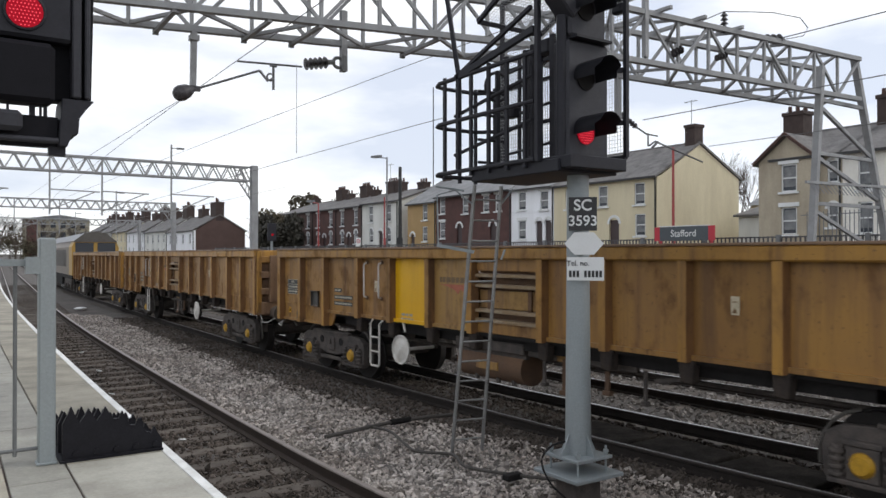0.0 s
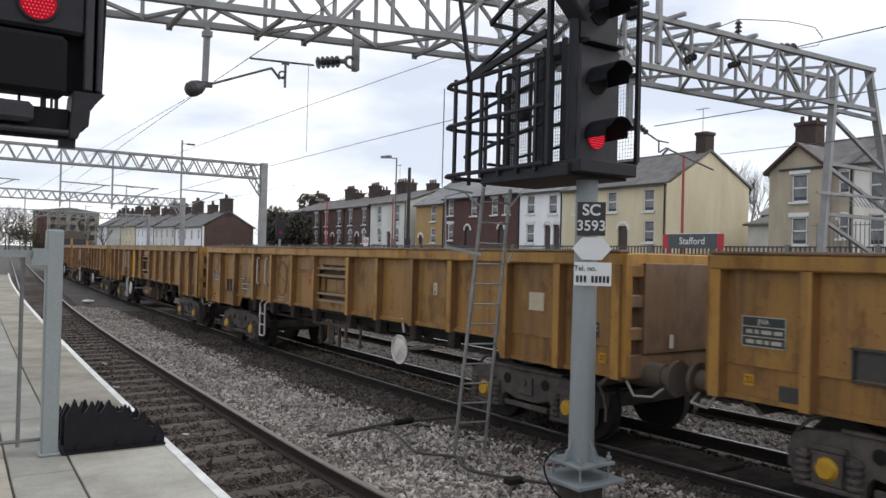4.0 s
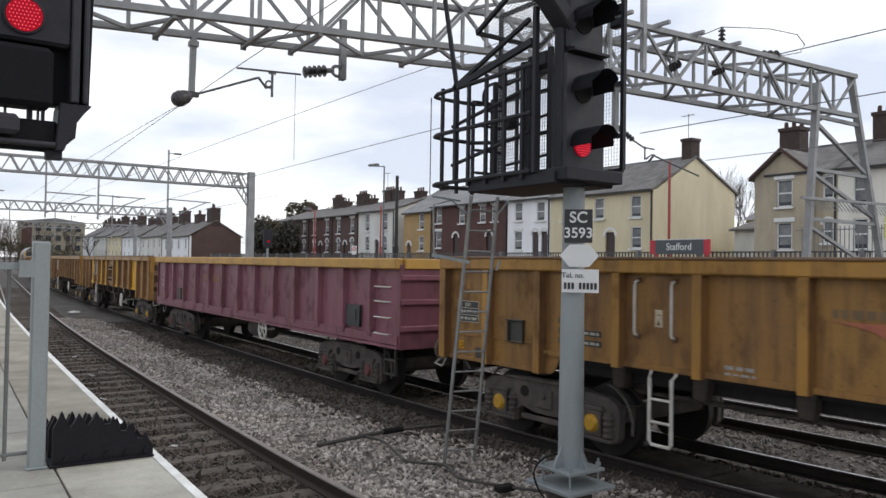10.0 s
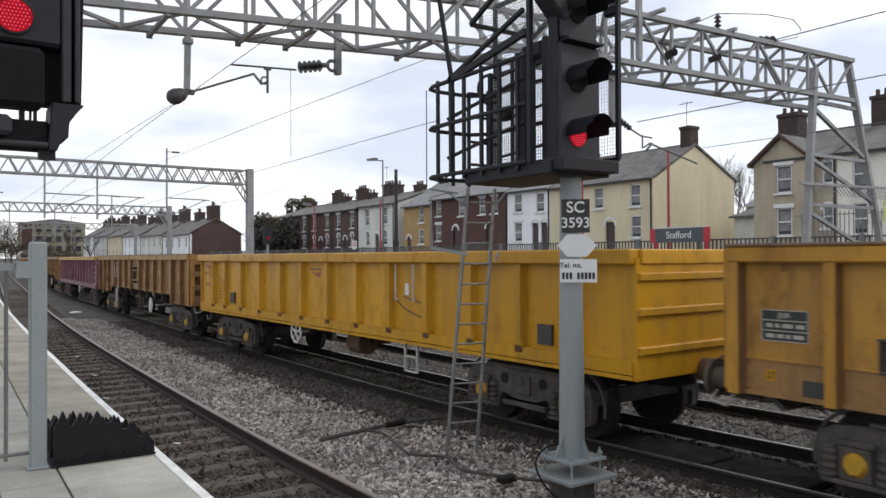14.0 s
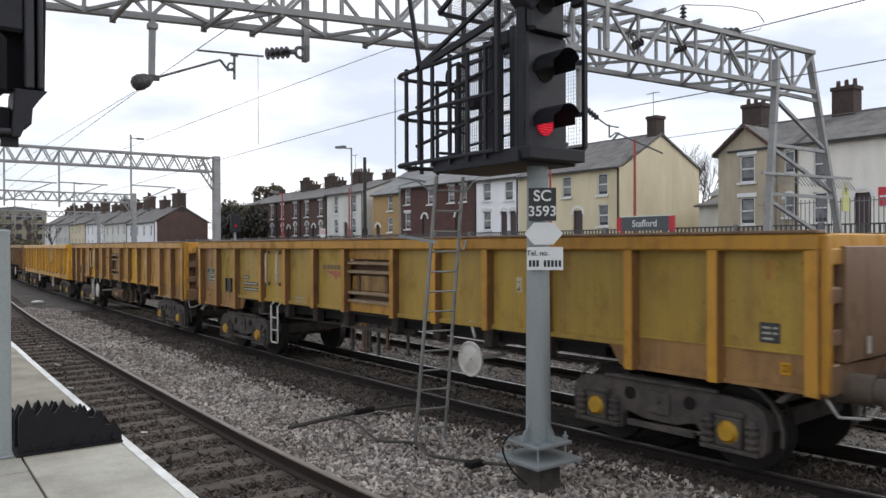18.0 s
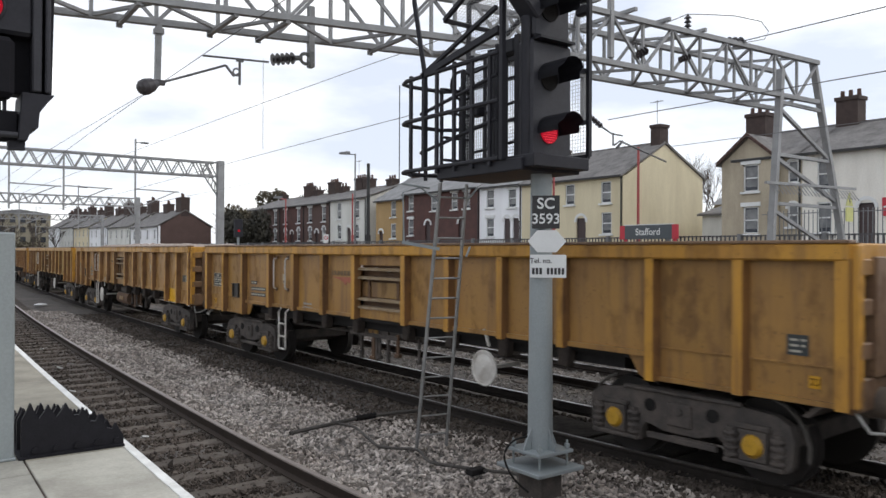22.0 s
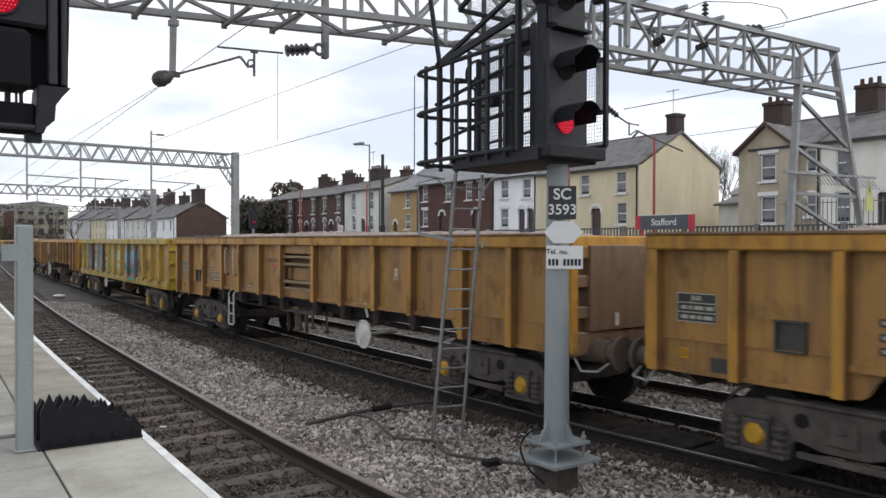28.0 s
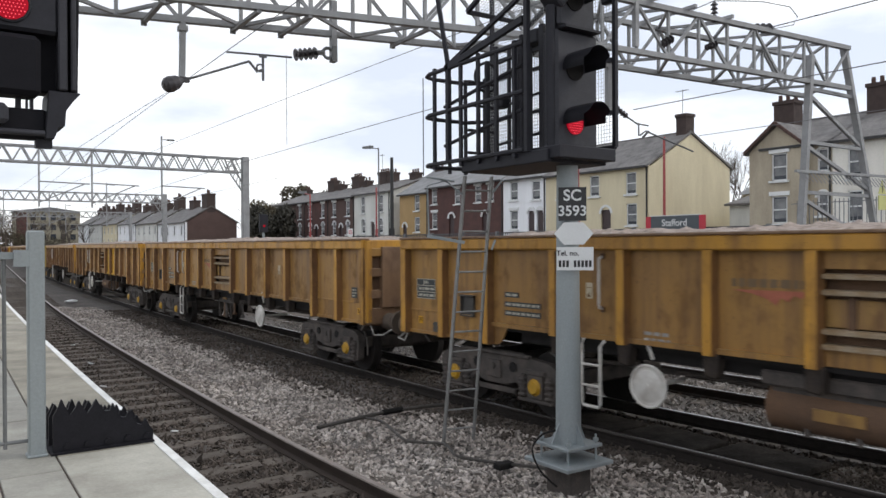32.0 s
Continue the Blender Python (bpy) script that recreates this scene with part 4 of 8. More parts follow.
    for k, r in enumerate((0.05, 0.125, 0.15, 0.135, 0.085)):
        bm_rod(bm, bell[k], bell[k + 1], r, (0.125, 0.15, 0.135, 0.085, 0.03)[k], seg=14)
    bm_box(bm, (3.96, y - 0.04, 5.43), (0.18, 0.10, 0.09))
    part("insulator", bm, M_INSUL, arm, smooth=True)
    bm = bmesh.new()
    bm_rod(bm, (3.95, y, 5.42), (5.18, y - 0.1, 5.92), 0.022)
    bm_tube(bm, [(5.18, y - 0.1, 5.92), (5.34, y - 0.1, 5.74), (5.46, y - 0.1, 5.80)], 0.025)
    bm_rod(bm, (5.46, y - 0.1, 5.58), (5.46, y - 0.1, 6.08), 0.025)
    bm_rod(bm, (4.74, y - 0.1, 6.04), (6.08, y - 0.05, 6.13), 0.02)
    bm_torus(bm, (5.40, y - 0.1, 5.82), 0.07, 0.018, (0, 1, 0), 12, 6)
    bm_box(bm, (5.46, y - 0.1, 6.06), (0.14, 0.05, 0.06))
    part("arm", bm, M_WIRE, arm, smooth=True)
    y = gantry_y(6.7)
    bm = bmesh.new()
    insulator(bm, (5.88, y, 6.02), (6.38, y, 6.13), 0.12, 5)
    part("insulator", bm, M_INSUL, arm, smooth=True)
    bm = bmesh.new()
    bm_rod(bm, (6.36, y, 6.13), (6.50, y, 6.15), 0.05, seg=8)
    bm_torus(bm, (6.58, y, 6.15), 0.10, 0.035, (0, 1, 0), 14, 6)
    bm_box(bm, (6.70, y, 6.14), (0.10, 0.16, 0.30))
    part("clamp", bm, M_GALV_DK, arm, "dull grey cast clamp")
    bm = bmesh.new()
    bm_bar(bm, (6.7, y, 7.2), (6.7, y, 6.02), 0.12)
    part("drop_tube", bm, M_GANTRY, arm)
    arm2 = thing("registration_arm", "overhead wire registration arm hung beyond the signal cage", "wire support", "wire supports")
    y = gantry_y(13.5) - 0.1
    bm = bmesh.new()
    bm_bar(bm, (13.3, y, 6.5), (13.3, y, 5.5), 0.12)
    part("drop_tube", bm, M_GANTRY, arm2)
    bm = bmesh.new()
    insulator(bm, (13.4, y, 5.66), (13.95, y, 5.40), 0.075, 6)
    part("insulator", bm, M_INSUL, arm2, smooth=True)
    bm = bmesh.new()
    bm_tube(bm, [(13.95, y, 5.40), (14.3, y, 5.27), (14.7, y, 5.26)], 0.02)
    bm_rod(bm, (14.35, y, 5.30), (14.35, y, 4.98), 0.02)
    bm_tube(bm, [(14.4, y, 5.0), (14.6, y, 5.12), (16.3, y - 0.1, 4.72)], 0.022)
    bm_rod(bm, (14.5, y, 4.95), (14.7, y, 5.12), 0.03)
    part("arm", bm, M_WIRE, arm2, smooth=True)
    # insulators and fittings on the girder
    for p, q, r, n in (((17.15, 11.05, 7.72), (17.75, 10.95, 7.80), 0.13, 3), ((15.55, 11.1, 7.62), (15.55, 11.1, 8.12), 0.09, 5),
                       ((13.75, 11.2, 6.85), (14.1, 11.15, 7.05), 0.10, 4), ((15.25, 11.1, 6.98), (15.6, 11.05, 7.12), 0.08, 4)):
        ins = thing("line_insulator", "dark ribbed insulator mounted on the gantry girder", "insulator", "line insulators")
        bm = bmesh.new()
        insulator(bm, p, q, r, n)
        part("insulator_body", bm, M_INSUL, ins, smooth=True)
    bm = bmesh.new()
    bm_bar(bm, (12.95, 11.25, 6.7), (12.95, 11.25, 8.6), 0.11)
    part("mast_stub", bm, M_GANTRY, g)
    for x, z in ((12.2, 7.78), (13.4, 7.80), (14.6, 7.80), (16.0, 7.80)):
        bm = bmesh.new()
        bm_bar(bm, (x, 10.9, z), (x, 12.9, z), 0.08)
        part("cross_member", bm, M_GANTRY, g)
    bm = bmesh.new()
    bm_tube(bm, [(14.6, 11.1, 7.72), (15.55, 11.1, 8.14), (16.55, 11.05, 8.30), (17.4, 11.0, 8.42), (18.6, 11.0, 8.50), (18.95, 11.0, 8.30), (18.75, 11.0, 8.06), (17.8, 10.97, 7.80)], 0.012, 5)
    part("jumper_wire", bm, M_WIRE, g)


M_PLATE_YEL = mat("pale_yellow_plate", (0.55, 0.55, 0.20), 0.5, vary=0.1)


def build_far_gantries():
    def portal(x0, x1, y, z, h, mast, bays, drops):
        g = thing("overhead_line_gantry", "grey steel lattice gantry far down the line with hanging wire supports", "gantry", "overhead line gantries")
        truss(g, (x0, y, z), (x1, y, z), 0, h, bays, M_GANTRY, 0.11, 0.055)
        truss(g, (x0, y + 0.5, z), (x1, y + 0.5, z), 0, h, bays, M_GANTRY, 0.11, 0.055)
        for x in mast:
            bm = bmesh.new()
            bm_box(bm, (x, y, (z + h) / 2), (0.36, 0.36, z + h + 0.2))
            part("mast", bm, M_GANTRY, g, bevel=0.02)
        bm = bmesh.new()
        outer = [Vector((x1 - 0.95, y, z + h)), Vector((x1 - 0.62, y, z - 0.1)), Vector((x1 + 0.04, y, z - 1.05))]
        inner = [Vector((x1 - 0.62, y, z + h)), Vector((x1 - 0.34, y, z + 0.05)), Vector((x1 + 0.04, y, z - 0.55))]
        for line in (outer, inner):
            for p, q in zip(line, line[1:]):
                bm_bar(bm, p, q, 0.07)
        for f in (0.2, 0.5, 0.8):
            bm_bar(bm, outer[0].lerp(outer[1], f), inner[0].lerp(inner[1], f + 0.15), 0.04)
            bm_bar(bm, outer[1].lerp(outer[2], f), inner[1].lerp(inner[2], f - 0.15), 0.04)
        part("brace", bm, M_GANTRY, g)
        for x, side in drops:
            bm = bmesh.new()
            bm_bar(bm, (x, y, z + h + (0.9 if side else 0)), (x, y, z - 2.1), 0.075)
            bm_rod(bm, (x, y, z - 0.9), (x + 2.2, y, z - 0.95), 0.03)
            bm_rod(bm, (x, y, z - 1.9), (x + 2.0, y, z - 0.95), 0.025)
            part("drop_support", bm, M_GANTRY, g)
            if side:
                bm = bmesh.new()
                bm_rod(bm, (x, y, z + h + 0.72), (x + 0.30, y, z + h + 0.74), 0.02, seg=6)
                bm_box(bm, (x + 0.45, y, z + h + 0.73), (0.38, 0.16, 0.08))
                part("lamp", bm, M_GALV_DK, g, "small grey lamp on a short arm", bevel=0.02)
    portal(-6, 14.2, 40, 6.35, 0.75, (14.4,), 26, ((10.0, 1), (6.7, 0), (4.4, 0), (0.5, 0)))
    portal(-4, 17.0, 68, 6.1, 0.7, (17.2,), 26, ((12.5, 1), (8.2, 0), (5.0, 0)))
    portal(-2, 22.0, 105, 6.1, 0.7, (22.2, -2), 26, ((14.5, 1), (10.2, 0), (6.0, 0)))


def build_wires():
    def wire(name, x, z, lo, hi, r, label, drift=0.0):
        w = thing("overhead_wire", label, "overhead wire", "overhead wires")
        pts = []
        for y in [lo + (hi - lo) * i / 40 for i in range(41)]:
            sag = 0.06 * math.sin(y * 0.12)
            pts.append((x + 0.0005 * max(0, y - 21) ** 2 + drift * (y - 13), y, z + sag))
        bm = bmesh.new()
        bm_tube(bm, pts, r, 5)
        part(name, bm, M_WIRE, w)
    wire("contact_wire", 8.82, 5.16, 13.0, 150, 0.008, "contact wire above the goods train")
    wire("catenary_wire", 8.84, 6.55, -30, 150, 0.008, "catenary wire above the goods train", -0.035)
    wire("contact_wire", 8.95, 4.40, 22.0, 150, 0.006, "low contact wire beyond the goods train")
    wire("catenary_wire", 5.13, 6.34, -30, 150, 0.009, "catenary wire over the platform track", 0.02)
    wire("contact_wire", 4.02, 5.36, 14.2, 150, 0.006, "contact wire over the platform track", -0.015)
    wire("contact_wire", 14.07, 5.52, -30, 12.3, 0.011, "contact wire over the third track")
    wire("contact_wire", 16.17, 5.02, -30, 12.0, 0.008, "contact wire over the outer track")
    wire("feeder_wire", 17.75, 7.78, -30, 10.97, 0.014, "feeder wire strung to the gantry")
    d = thing("wire_dropper", "thin vertical dropper wire below the registration arm", "overhead wire", "overhead wires")
    bm = bmesh.new()
    bm_rod(bm, (5.745, gantry_y(6.1) - 0.05, 6.02), (5.745, gantry_y(6.1) - 0.05, 4.3), 0.005, seg=5)
    part("dropper", bm, M_WIRE, d)


build_platform()
build_platform_end()
build_near_signal()
build_main_signal()
build_near_gantry()
build_far_gantries()
build_wires()


M_BOARD = mat("oily_timber", (0.024, 0.021, 0.018), 0.95, spec=0.05, second=(0.06, 0.052, 0.046), amount=0.8, scale=4, grain=40, vary=0.5, bump=0.6, rand=0.2)
M_CABLE = mat("dusty_cable", (0.05, 0.045, 0.04), 0.8, second=(0.10, 0.09, 0.08), amount=0.7, scale=3, vary=0.3)


def build_litter():
    c = thing("ballast_cable", "black rubber cable lying across the ballast", "cable", "lineside cables")
    bm = bmesh.new()
    bm_tube(bm, [(4.48, 9.6, -0.19), (5.0, 9.62, -0.16), (5.7, 9.74, -0.15), (6.3, 9.72, -0.15), (6.75, 9.72, -0.17)], 0.028)
    part("cable_sheath", bm, M_CABLE, c, smooth=True)
    bm = bmesh.new()
    bm_tube(bm, [(5.6, 9.72, -0.15), (5.95, 9.75, -0.15)], 0.045)
    part("cable_joint", bm, M_BLACK, c, smooth=True)
    c = thing("ballast_cable", "thin black cable winding over the ballast to the signal", "cable", "lineside cables")
    bm = bmesh.new()
    pts = [(5.25, 9.7, -0.17), (5.31, 9.24, -0.15), (5.12, 8.5, -0.15), (5.08, 8.13, -0.16), (5.34, 7.74, -0.15), (5.2, 7.3, -0.16), (5.23, 7.0, -0.15), (5.45, 6.6, -0.15), (5.65, 6.3, -0.15), (5.6, 6.0, -0.1)]
    bm_tube(bm, smooth_line(pts), 0.019)
    part("cable_sheath", bm, M_CABLE, c, smooth=True)
    bm = bmesh.new()
    bm_box(bm, (5.4, 6.62, -0.16), (0.22, 0.12, 0.07))
    part("cable_clamp", bm, M_BLACK, c, bevel=0.01)
    # dark timber boards between the farther rails
    for i in range(3):
        y = 5.1 + 1.25 * i
        b = thing("crossing_board", "oily dark timber board between the running rails", "board", "track boards")
        bm = bmesh.new()
        bm_box(bm, (rail_b(y) + 0.62, y, -0.20), (0.75, 1.15, 0.07))
        part("plank", bm, M_BOARD, b, bevel=0.012)
    rnd = random.Random(17)
    for x, y in ((5.45, 38.1),):
        p = thing("litter", "crumpled white sheet lying by the track", "litter", "litter")
        bm = bmesh.new()
        bmesh.ops.create_icosphere(bm, subdivisions=2, radius=0.30)
        for v in bm.verts:
            v.co *= rnd.uniform(0.7, 1.1)
            v.co.z *= 0.22
        bmesh.ops.translate(bm, verts=bm.verts[:], vec=(x, y, -0.14))
        part("sheet", bm, M_SIGN_WHITE, p, smooth=True)
    for x, y in ((2.6, 14.5), (2.9, 17.5), (2.35, 12.2), (3.05, 21.0), (2.75, 10.4)):
        p = thing("litter", "scrap of pale litter between the rails", "litter", "litter")
        bm = bmesh.new()
        bm_box(bm, (x, y, -0.15), (rnd.uniform(0.06, 0.12), rnd.uniform(0.05, 0.1), 0.02), Euler((0.2, 0.3, rnd.uniform(0, 3))).to_matrix())
        part("scrap", bm, M_SIGN_WHITE, p)


build_litter()


# ---- beyond the railway: fence, station sign, lamps, houses, trees ----
M_GLASS = mat("dark_window_glass", (0.03, 0.035, 0.045), 0.22, vary=0.05, bump=0)
M_FENCE = mat("dark_fence_paint", (0.075, 0.073, 0.075), 0.6, vary=0.2)
M_RED_POST = mat("faded_red_paint", (0.36, 0.065, 0.06), 0.5, vary=0.15)
M_LAMP_GREY = mat("lamp_post_grey", (0.17, 0.175, 0.18), 0.55, 0.2, vary=0.15)
M_SIGN_GREY = mat("sign_slate_grey", (0.07, 0.085, 0.095), 0.5, vary=0.08, bump=0)
M_SIGN_RED = mat("sign_red", (0.50, 0.03, 0.05), 0.5, vary=0.08, bump=0)
M_SLATE = mat("roof_slate", (0.18, 0.17, 0.162), 0.8, second=(0.075, 0.07, 0.066), amount=0.9, scale=1.2, grain=9, vary=0.35)
M_SLATE_PALE = mat("pale_roof_slate", (0.25, 0.25, 0.25), 0.75, second=(0.13, 0.13, 0.13), amount=0.8, scale=1.0, grain=9, vary=0.25)
M_CREAM = mat("cream_render", (0.69, 0.615, 0.43), 0.85, second=(0.52, 0.45, 0.30), amount=0.7, scale=0.7, grain=12, vary=0.1, streak=True)
M_STUCCO = mat("stained_buff_render", (0.46, 0.40, 0.30), 0.85, second=(0.27, 0.23, 0.17), amount=0.8, scale=0.8, grain=12, vary=0.12, streak=True)
M_WALL_WHITE = mat("white_render", (0.86, 0.87, 0.89), 0.8, second=(0.70, 0.71, 0.72), amount=0.6, scale=0.8, grain=12, vary=0.06, streak=True)
M_WALL_GREYW = mat("grey_white_render", (0.68, 0.68, 0.64), 0.85, second=(0.44, 0.44, 0.40), amount=0.7, scale=0.8, grain=12, vary=0.08, streak=True)
M_WALL_CREAMW = mat("off_white_render", (0.80, 0.775, 0.71), 0.85, second=(0.60, 0.57, 0.50), amount=0.6, scale=0.8, grain=12, vary=0.08, streak=True)
M_OCHRE = mat("ochre_render", (0.41, 0.275, 0.125), 0.85, second=(0.32, 0.21, 0.09), amount=0.6, scale=0.8, grain=12, vary=0.08)
M_BRICK_RED = mat("dark_red_brick", (0.104, 0.050, 0.043), 0.9, second=(0.06, 0.034, 0.031), amount=0.8, scale=0.9, grain=14, vary=0.3)
M_BRICK_BROWN = mat("brown_brick", (0.099, 0.062, 0.053), 0.9, second=(0.075, 0.045, 0.038), amount=0.8, scale=0.7, grain=14, vary=0.25)
M_CHIMNEY = mat("sooty_brick", (0.062, 0.043, 0.038), 0.9, vary=0.3, scale=2)
M_POT = mat("chimney_pot_clay", (0.09, 0.05, 0.04), 0.85, vary=0.3)
M_FRAME = mat("white_window_frame", (0.70, 0.71, 0.70), 0.5, vary=0.06)
M_DOOR = mat("dark_door", (0.05, 0.03, 0.03), 0.5, vary=0.2)
M_PIPE = mat("black_pipe", (0.02, 0.02, 0.02), 0.5, vary=0.2)
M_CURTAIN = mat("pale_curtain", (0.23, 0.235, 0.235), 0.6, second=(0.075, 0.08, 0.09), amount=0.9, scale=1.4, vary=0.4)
M_FLATS = mat("flats_cream", (0.30, 0.27, 0.20), 0.85, vary=0.15, scale=0.4)


def wall_cells(bm, u0, u1, z0, z1, openings, x0, x1):
    """A wall in the plane of x with holes: cells of a grid that no opening covers."""
    verts = {}

    def vert(x, u, z):
        k = (round(x, 4), round(u, 4), round(z, 4))
        if k not in verts:
            verts[k] = bm.verts.new(k)
        return verts[k]
    us = sorted({u0, u1, *[v for o in openings for v in (o[0], o[1])]})
    zs = sorted({z0, z1, *[v for o in openings for v in (o[2], o[3])]})
    def solid(i, j):
        if not (0 <= i < len(us) - 1 and 0 <= j < len(zs) - 1):
            return False
        m, n = (us[i] + us[i + 1]) / 2, (zs[j] + zs[j + 1]) / 2
        return not any(o[0] < m < o[1] and o[2] < n < o[3] for o in openings)
    for i, (a, b) in enumerate(zip(us[:-1], us[1:])):
        for j, (c, d) in enumerate(zip(zs[:-1], zs[1:])):
            if not solid(i, j):
                continue
            for x in (x0, x1):
                bm.faces.new([vert(x, u, z) for u, z in ((a, c), (b, c), (b, d), (a, d))])
            for di, dj, p, q in ((-1, 0, (a, c), (a, d)), (1, 0, (b, c), (b, d)), (0, -1, (a, c), (b, c)), (0, 1, (a, d), (b, d))):
                if not solid(i + di, j + dj):
                    bm.faces.new([vert(x, *e) for x, e in ((x0, p), (x1, p), (x1, q), (x0, q))])


def bm_arch(bm, cy, cz, r0, r1, x0, x1, n=9):
    """A half-round band in one piece."""
    rows = []
    for i in range(n + 1):
        a = math.pi * i / n
        rows.append([bm.verts.new((x, cy + r * math.cos(a), cz + r * math.sin(a))) for x, r in ((x0, r0), (x0, r1), (x1, r1), (x1, r0))])
    for p, q in zip(rows[:-1], rows[1:]):
        for k in range(4):
            bm.faces.new((p[k], p[(k + 1) % 4], q[(k + 1) % 4], q[k]))
    bm.faces.new(rows[0])
    bm.faces.new(list(reversed(rows[-1])))


def house_window(house, x, y, z, w, h, lintel, arch=False):
    win = part_box("window", house, (x + 0.12, y, z), (0.05, w, h), M_GLASS)
    bm = bmesh.new()
    for dy in (-w / 2 + 0.04, w / 2 - 0.04):
        bm_box(bm, (x + 0.08, y + dy, z), (0.07, 0.08, h))
    for dz in (-h / 2 + 0.04, 0, h / 2 - 0.04):
        bm_box(bm, (x + 0.08, y, z + dz), (0.07, w, 0.08))
    part("window_frame", bm, M_FRAME, win).parent = win
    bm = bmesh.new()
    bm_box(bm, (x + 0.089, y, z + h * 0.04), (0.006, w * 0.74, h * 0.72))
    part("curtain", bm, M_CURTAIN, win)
    bm = bmesh.new()
    bm_box(bm, (x - 0.05, y, z - h / 2 - 0.06), (0.2, w + 0.25, 0.12))
    part("window_sill", bm, lintel or M_FRAME, win)
    if arch:
        bm = bmesh.new()
        bm_arch(bm, y, z + h / 2 - w * 0.45, w / 2, w / 2 + 0.14, x - 0.04, x + 0.05)
        part("arched_surround", bm, lintel or M_FRAME, win)
    elif lintel:
        bm = bmesh.new()
        bm_box(bm, (x - 0.02, y, z + h / 2 + 0.13), (0.1, w + 0.3, 0.24))
        part("lintel", bm, lintel, win)
    return win


def part_box(name, parent, c, s, material, label="", bevel=0.0):
    bm = bmesh.new()
    bm_box(bm, c, s)
    return part(name, bm, material, parent, label, bevel)


def chimney(house, x, y, z0, z1, wx, wy, pots):
    bm = bmesh.new()
    bm_box(bm, (x, y, (z0 + z1) / 2), (wx, wy, z1 - z0))
    bm_box(bm, (x, y, z1 - 0.12), (wx + 0.14, wy + 0.14, 0.22))
    c = part("chimney", bm, M_CHIMNEY, house)
    for i in range(pots):
        bm = bmesh.new()
        yy = y + (i - (pots - 1) / 2) * (wy - 0.3) / max(1, pots - 1)
        xx = x + (i - (pots - 1) / 2) * (wx - 0.35) / max(1, pots - 1) if wx > 1.1 else x
        bm_rod(bm, (xx, yy, z1), (xx, yy, z1 + (0.65 if wx > 1.1 else 0.42)), 0.13, 0.11, seg=10)
        part("chimney_pot", bm, M_POT, c, smooth=True)


def terrace_house(label, x, y0, y1, z0, eave, ridge, depth, wall, openings, lintel, roof=None, back_eave=None, chimneys=(), group="trackside houses", doors=(), gable_wall=None):
    """A two-storey house with its front on x towards the railway and its ridge along y."""
    h = thing("terraced_house", label, "house", group)
    holes = [(a - w / 2, a + w / 2, z - hh / 2, z + hh / 2) for a, z, w, hh, *_ in openings] + [(a - w / 2, a + w / 2, z0, z0 + hh) for a, w, hh in doors]
    bm = bmesh.new()
    wall_cells(bm, y0, y1, z0, eave, holes, x, x + 0.3)
    part("front_wall", bm, wall, h)
    be = back_eave or eave
    xr = x + depth / 2
    gable = [(x, z0), (x, eave), (xr, ridge), (x + depth, be), (x + depth, z0)]
    for a, b in ((y0 + 0.003, y0 + 0.3), (y1 - 0.3, y1 - 0.003)):
        bm = bmesh.new()
        bm_prism(bm, [(p[0] + (0.302 if p[0] == x else 0), p[1]) for p in gable], 1, a, b)
        part("gable_wall", bm, gable_wall or wall, h)
    part_box("back_wall", h, (x + depth - 0.15, (y0 + y1) / 2, (z0 + be) / 2), (0.3, y1 - y0 - 0.62, be - z0 - 0.05), wall)
    for xa, za, xb, zb in ((x - 0.3, eave - 0.12, xr, ridge + 0.06), (x + depth + 0.3, be - 0.12, xr, ridge + 0.06)):
        bm = bmesh.new()
        n = Vector((-(zb - za), 0, xb - xa)).normalized() * 0.14 * (1 if xb > xa else -1)
        out = [(xa, za), (xb, zb), (xb + n.x, zb + n.z), (xa + n.x, za + n.z)]
        bm_prism(bm, out, 1, y0 - 0.12, y1 + 0.12)
        part("roof_slope", bm, roof or M_SLATE, h)
    part_box("gutter", h, (x - 0.33, (y0 + y1) / 2, eave - 0.08), (0.12, y1 - y0, 0.12), M_PIPE)
    part_box("ridge_tiles", h, (xr, (y0 + y1) / 2, ridge + 0.20), (0.24, y1 - y0, 0.12), roof or M_SLATE)
    bm = bmesh.new()
    bm_rod(bm, (x - 0.07, y0 + 0.12, z0), (x - 0.07, y0 + 0.12, eave - 0.1), 0.055, seg=8)
    part("downpipe", bm, M_PIPE, h)
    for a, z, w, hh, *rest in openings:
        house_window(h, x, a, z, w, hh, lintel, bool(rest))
    for a, w, hh in doors:
        d = part_box("door", h, (x + 0.16, a, z0 + hh / 2), (0.06, w, hh), M_DOOR)
        bm = bmesh.new()
        bm_arch(bm, a, z0 + hh - w * 0.3, w / 2, w / 2 + 0.18, x - 0.05, x + 0.06)
        part("door_arch", bm, lintel or M_FRAME, d)
    for c in chimneys:
        chimney(h, *c)
    return h


def aerial(x, y, z, h):
    a = thing("roof_aerial", "thin television aerial on a chimney", "aerial", "roof aerials")
    bm = bmesh.new()
    bm_rod(bm, (x, y, z), (x, y, z + h), 0.025, seg=5)
    bm_rod(bm, (x, y - 0.5, z + h - 0.1), (x, y + 0.6, z + h - 0.1), 0.02, seg=5)
    for i in range(5):
        bm_rod(bm, (x - 0.2, y - 0.4 + 0.22 * i, z + h - 0.1), (x + 0.2, y - 0.4 + 0.22 * i, z + h - 0.1), 0.012, seg=4)
    part("aerial_mast", bm, M_LAMP_GREY, a)


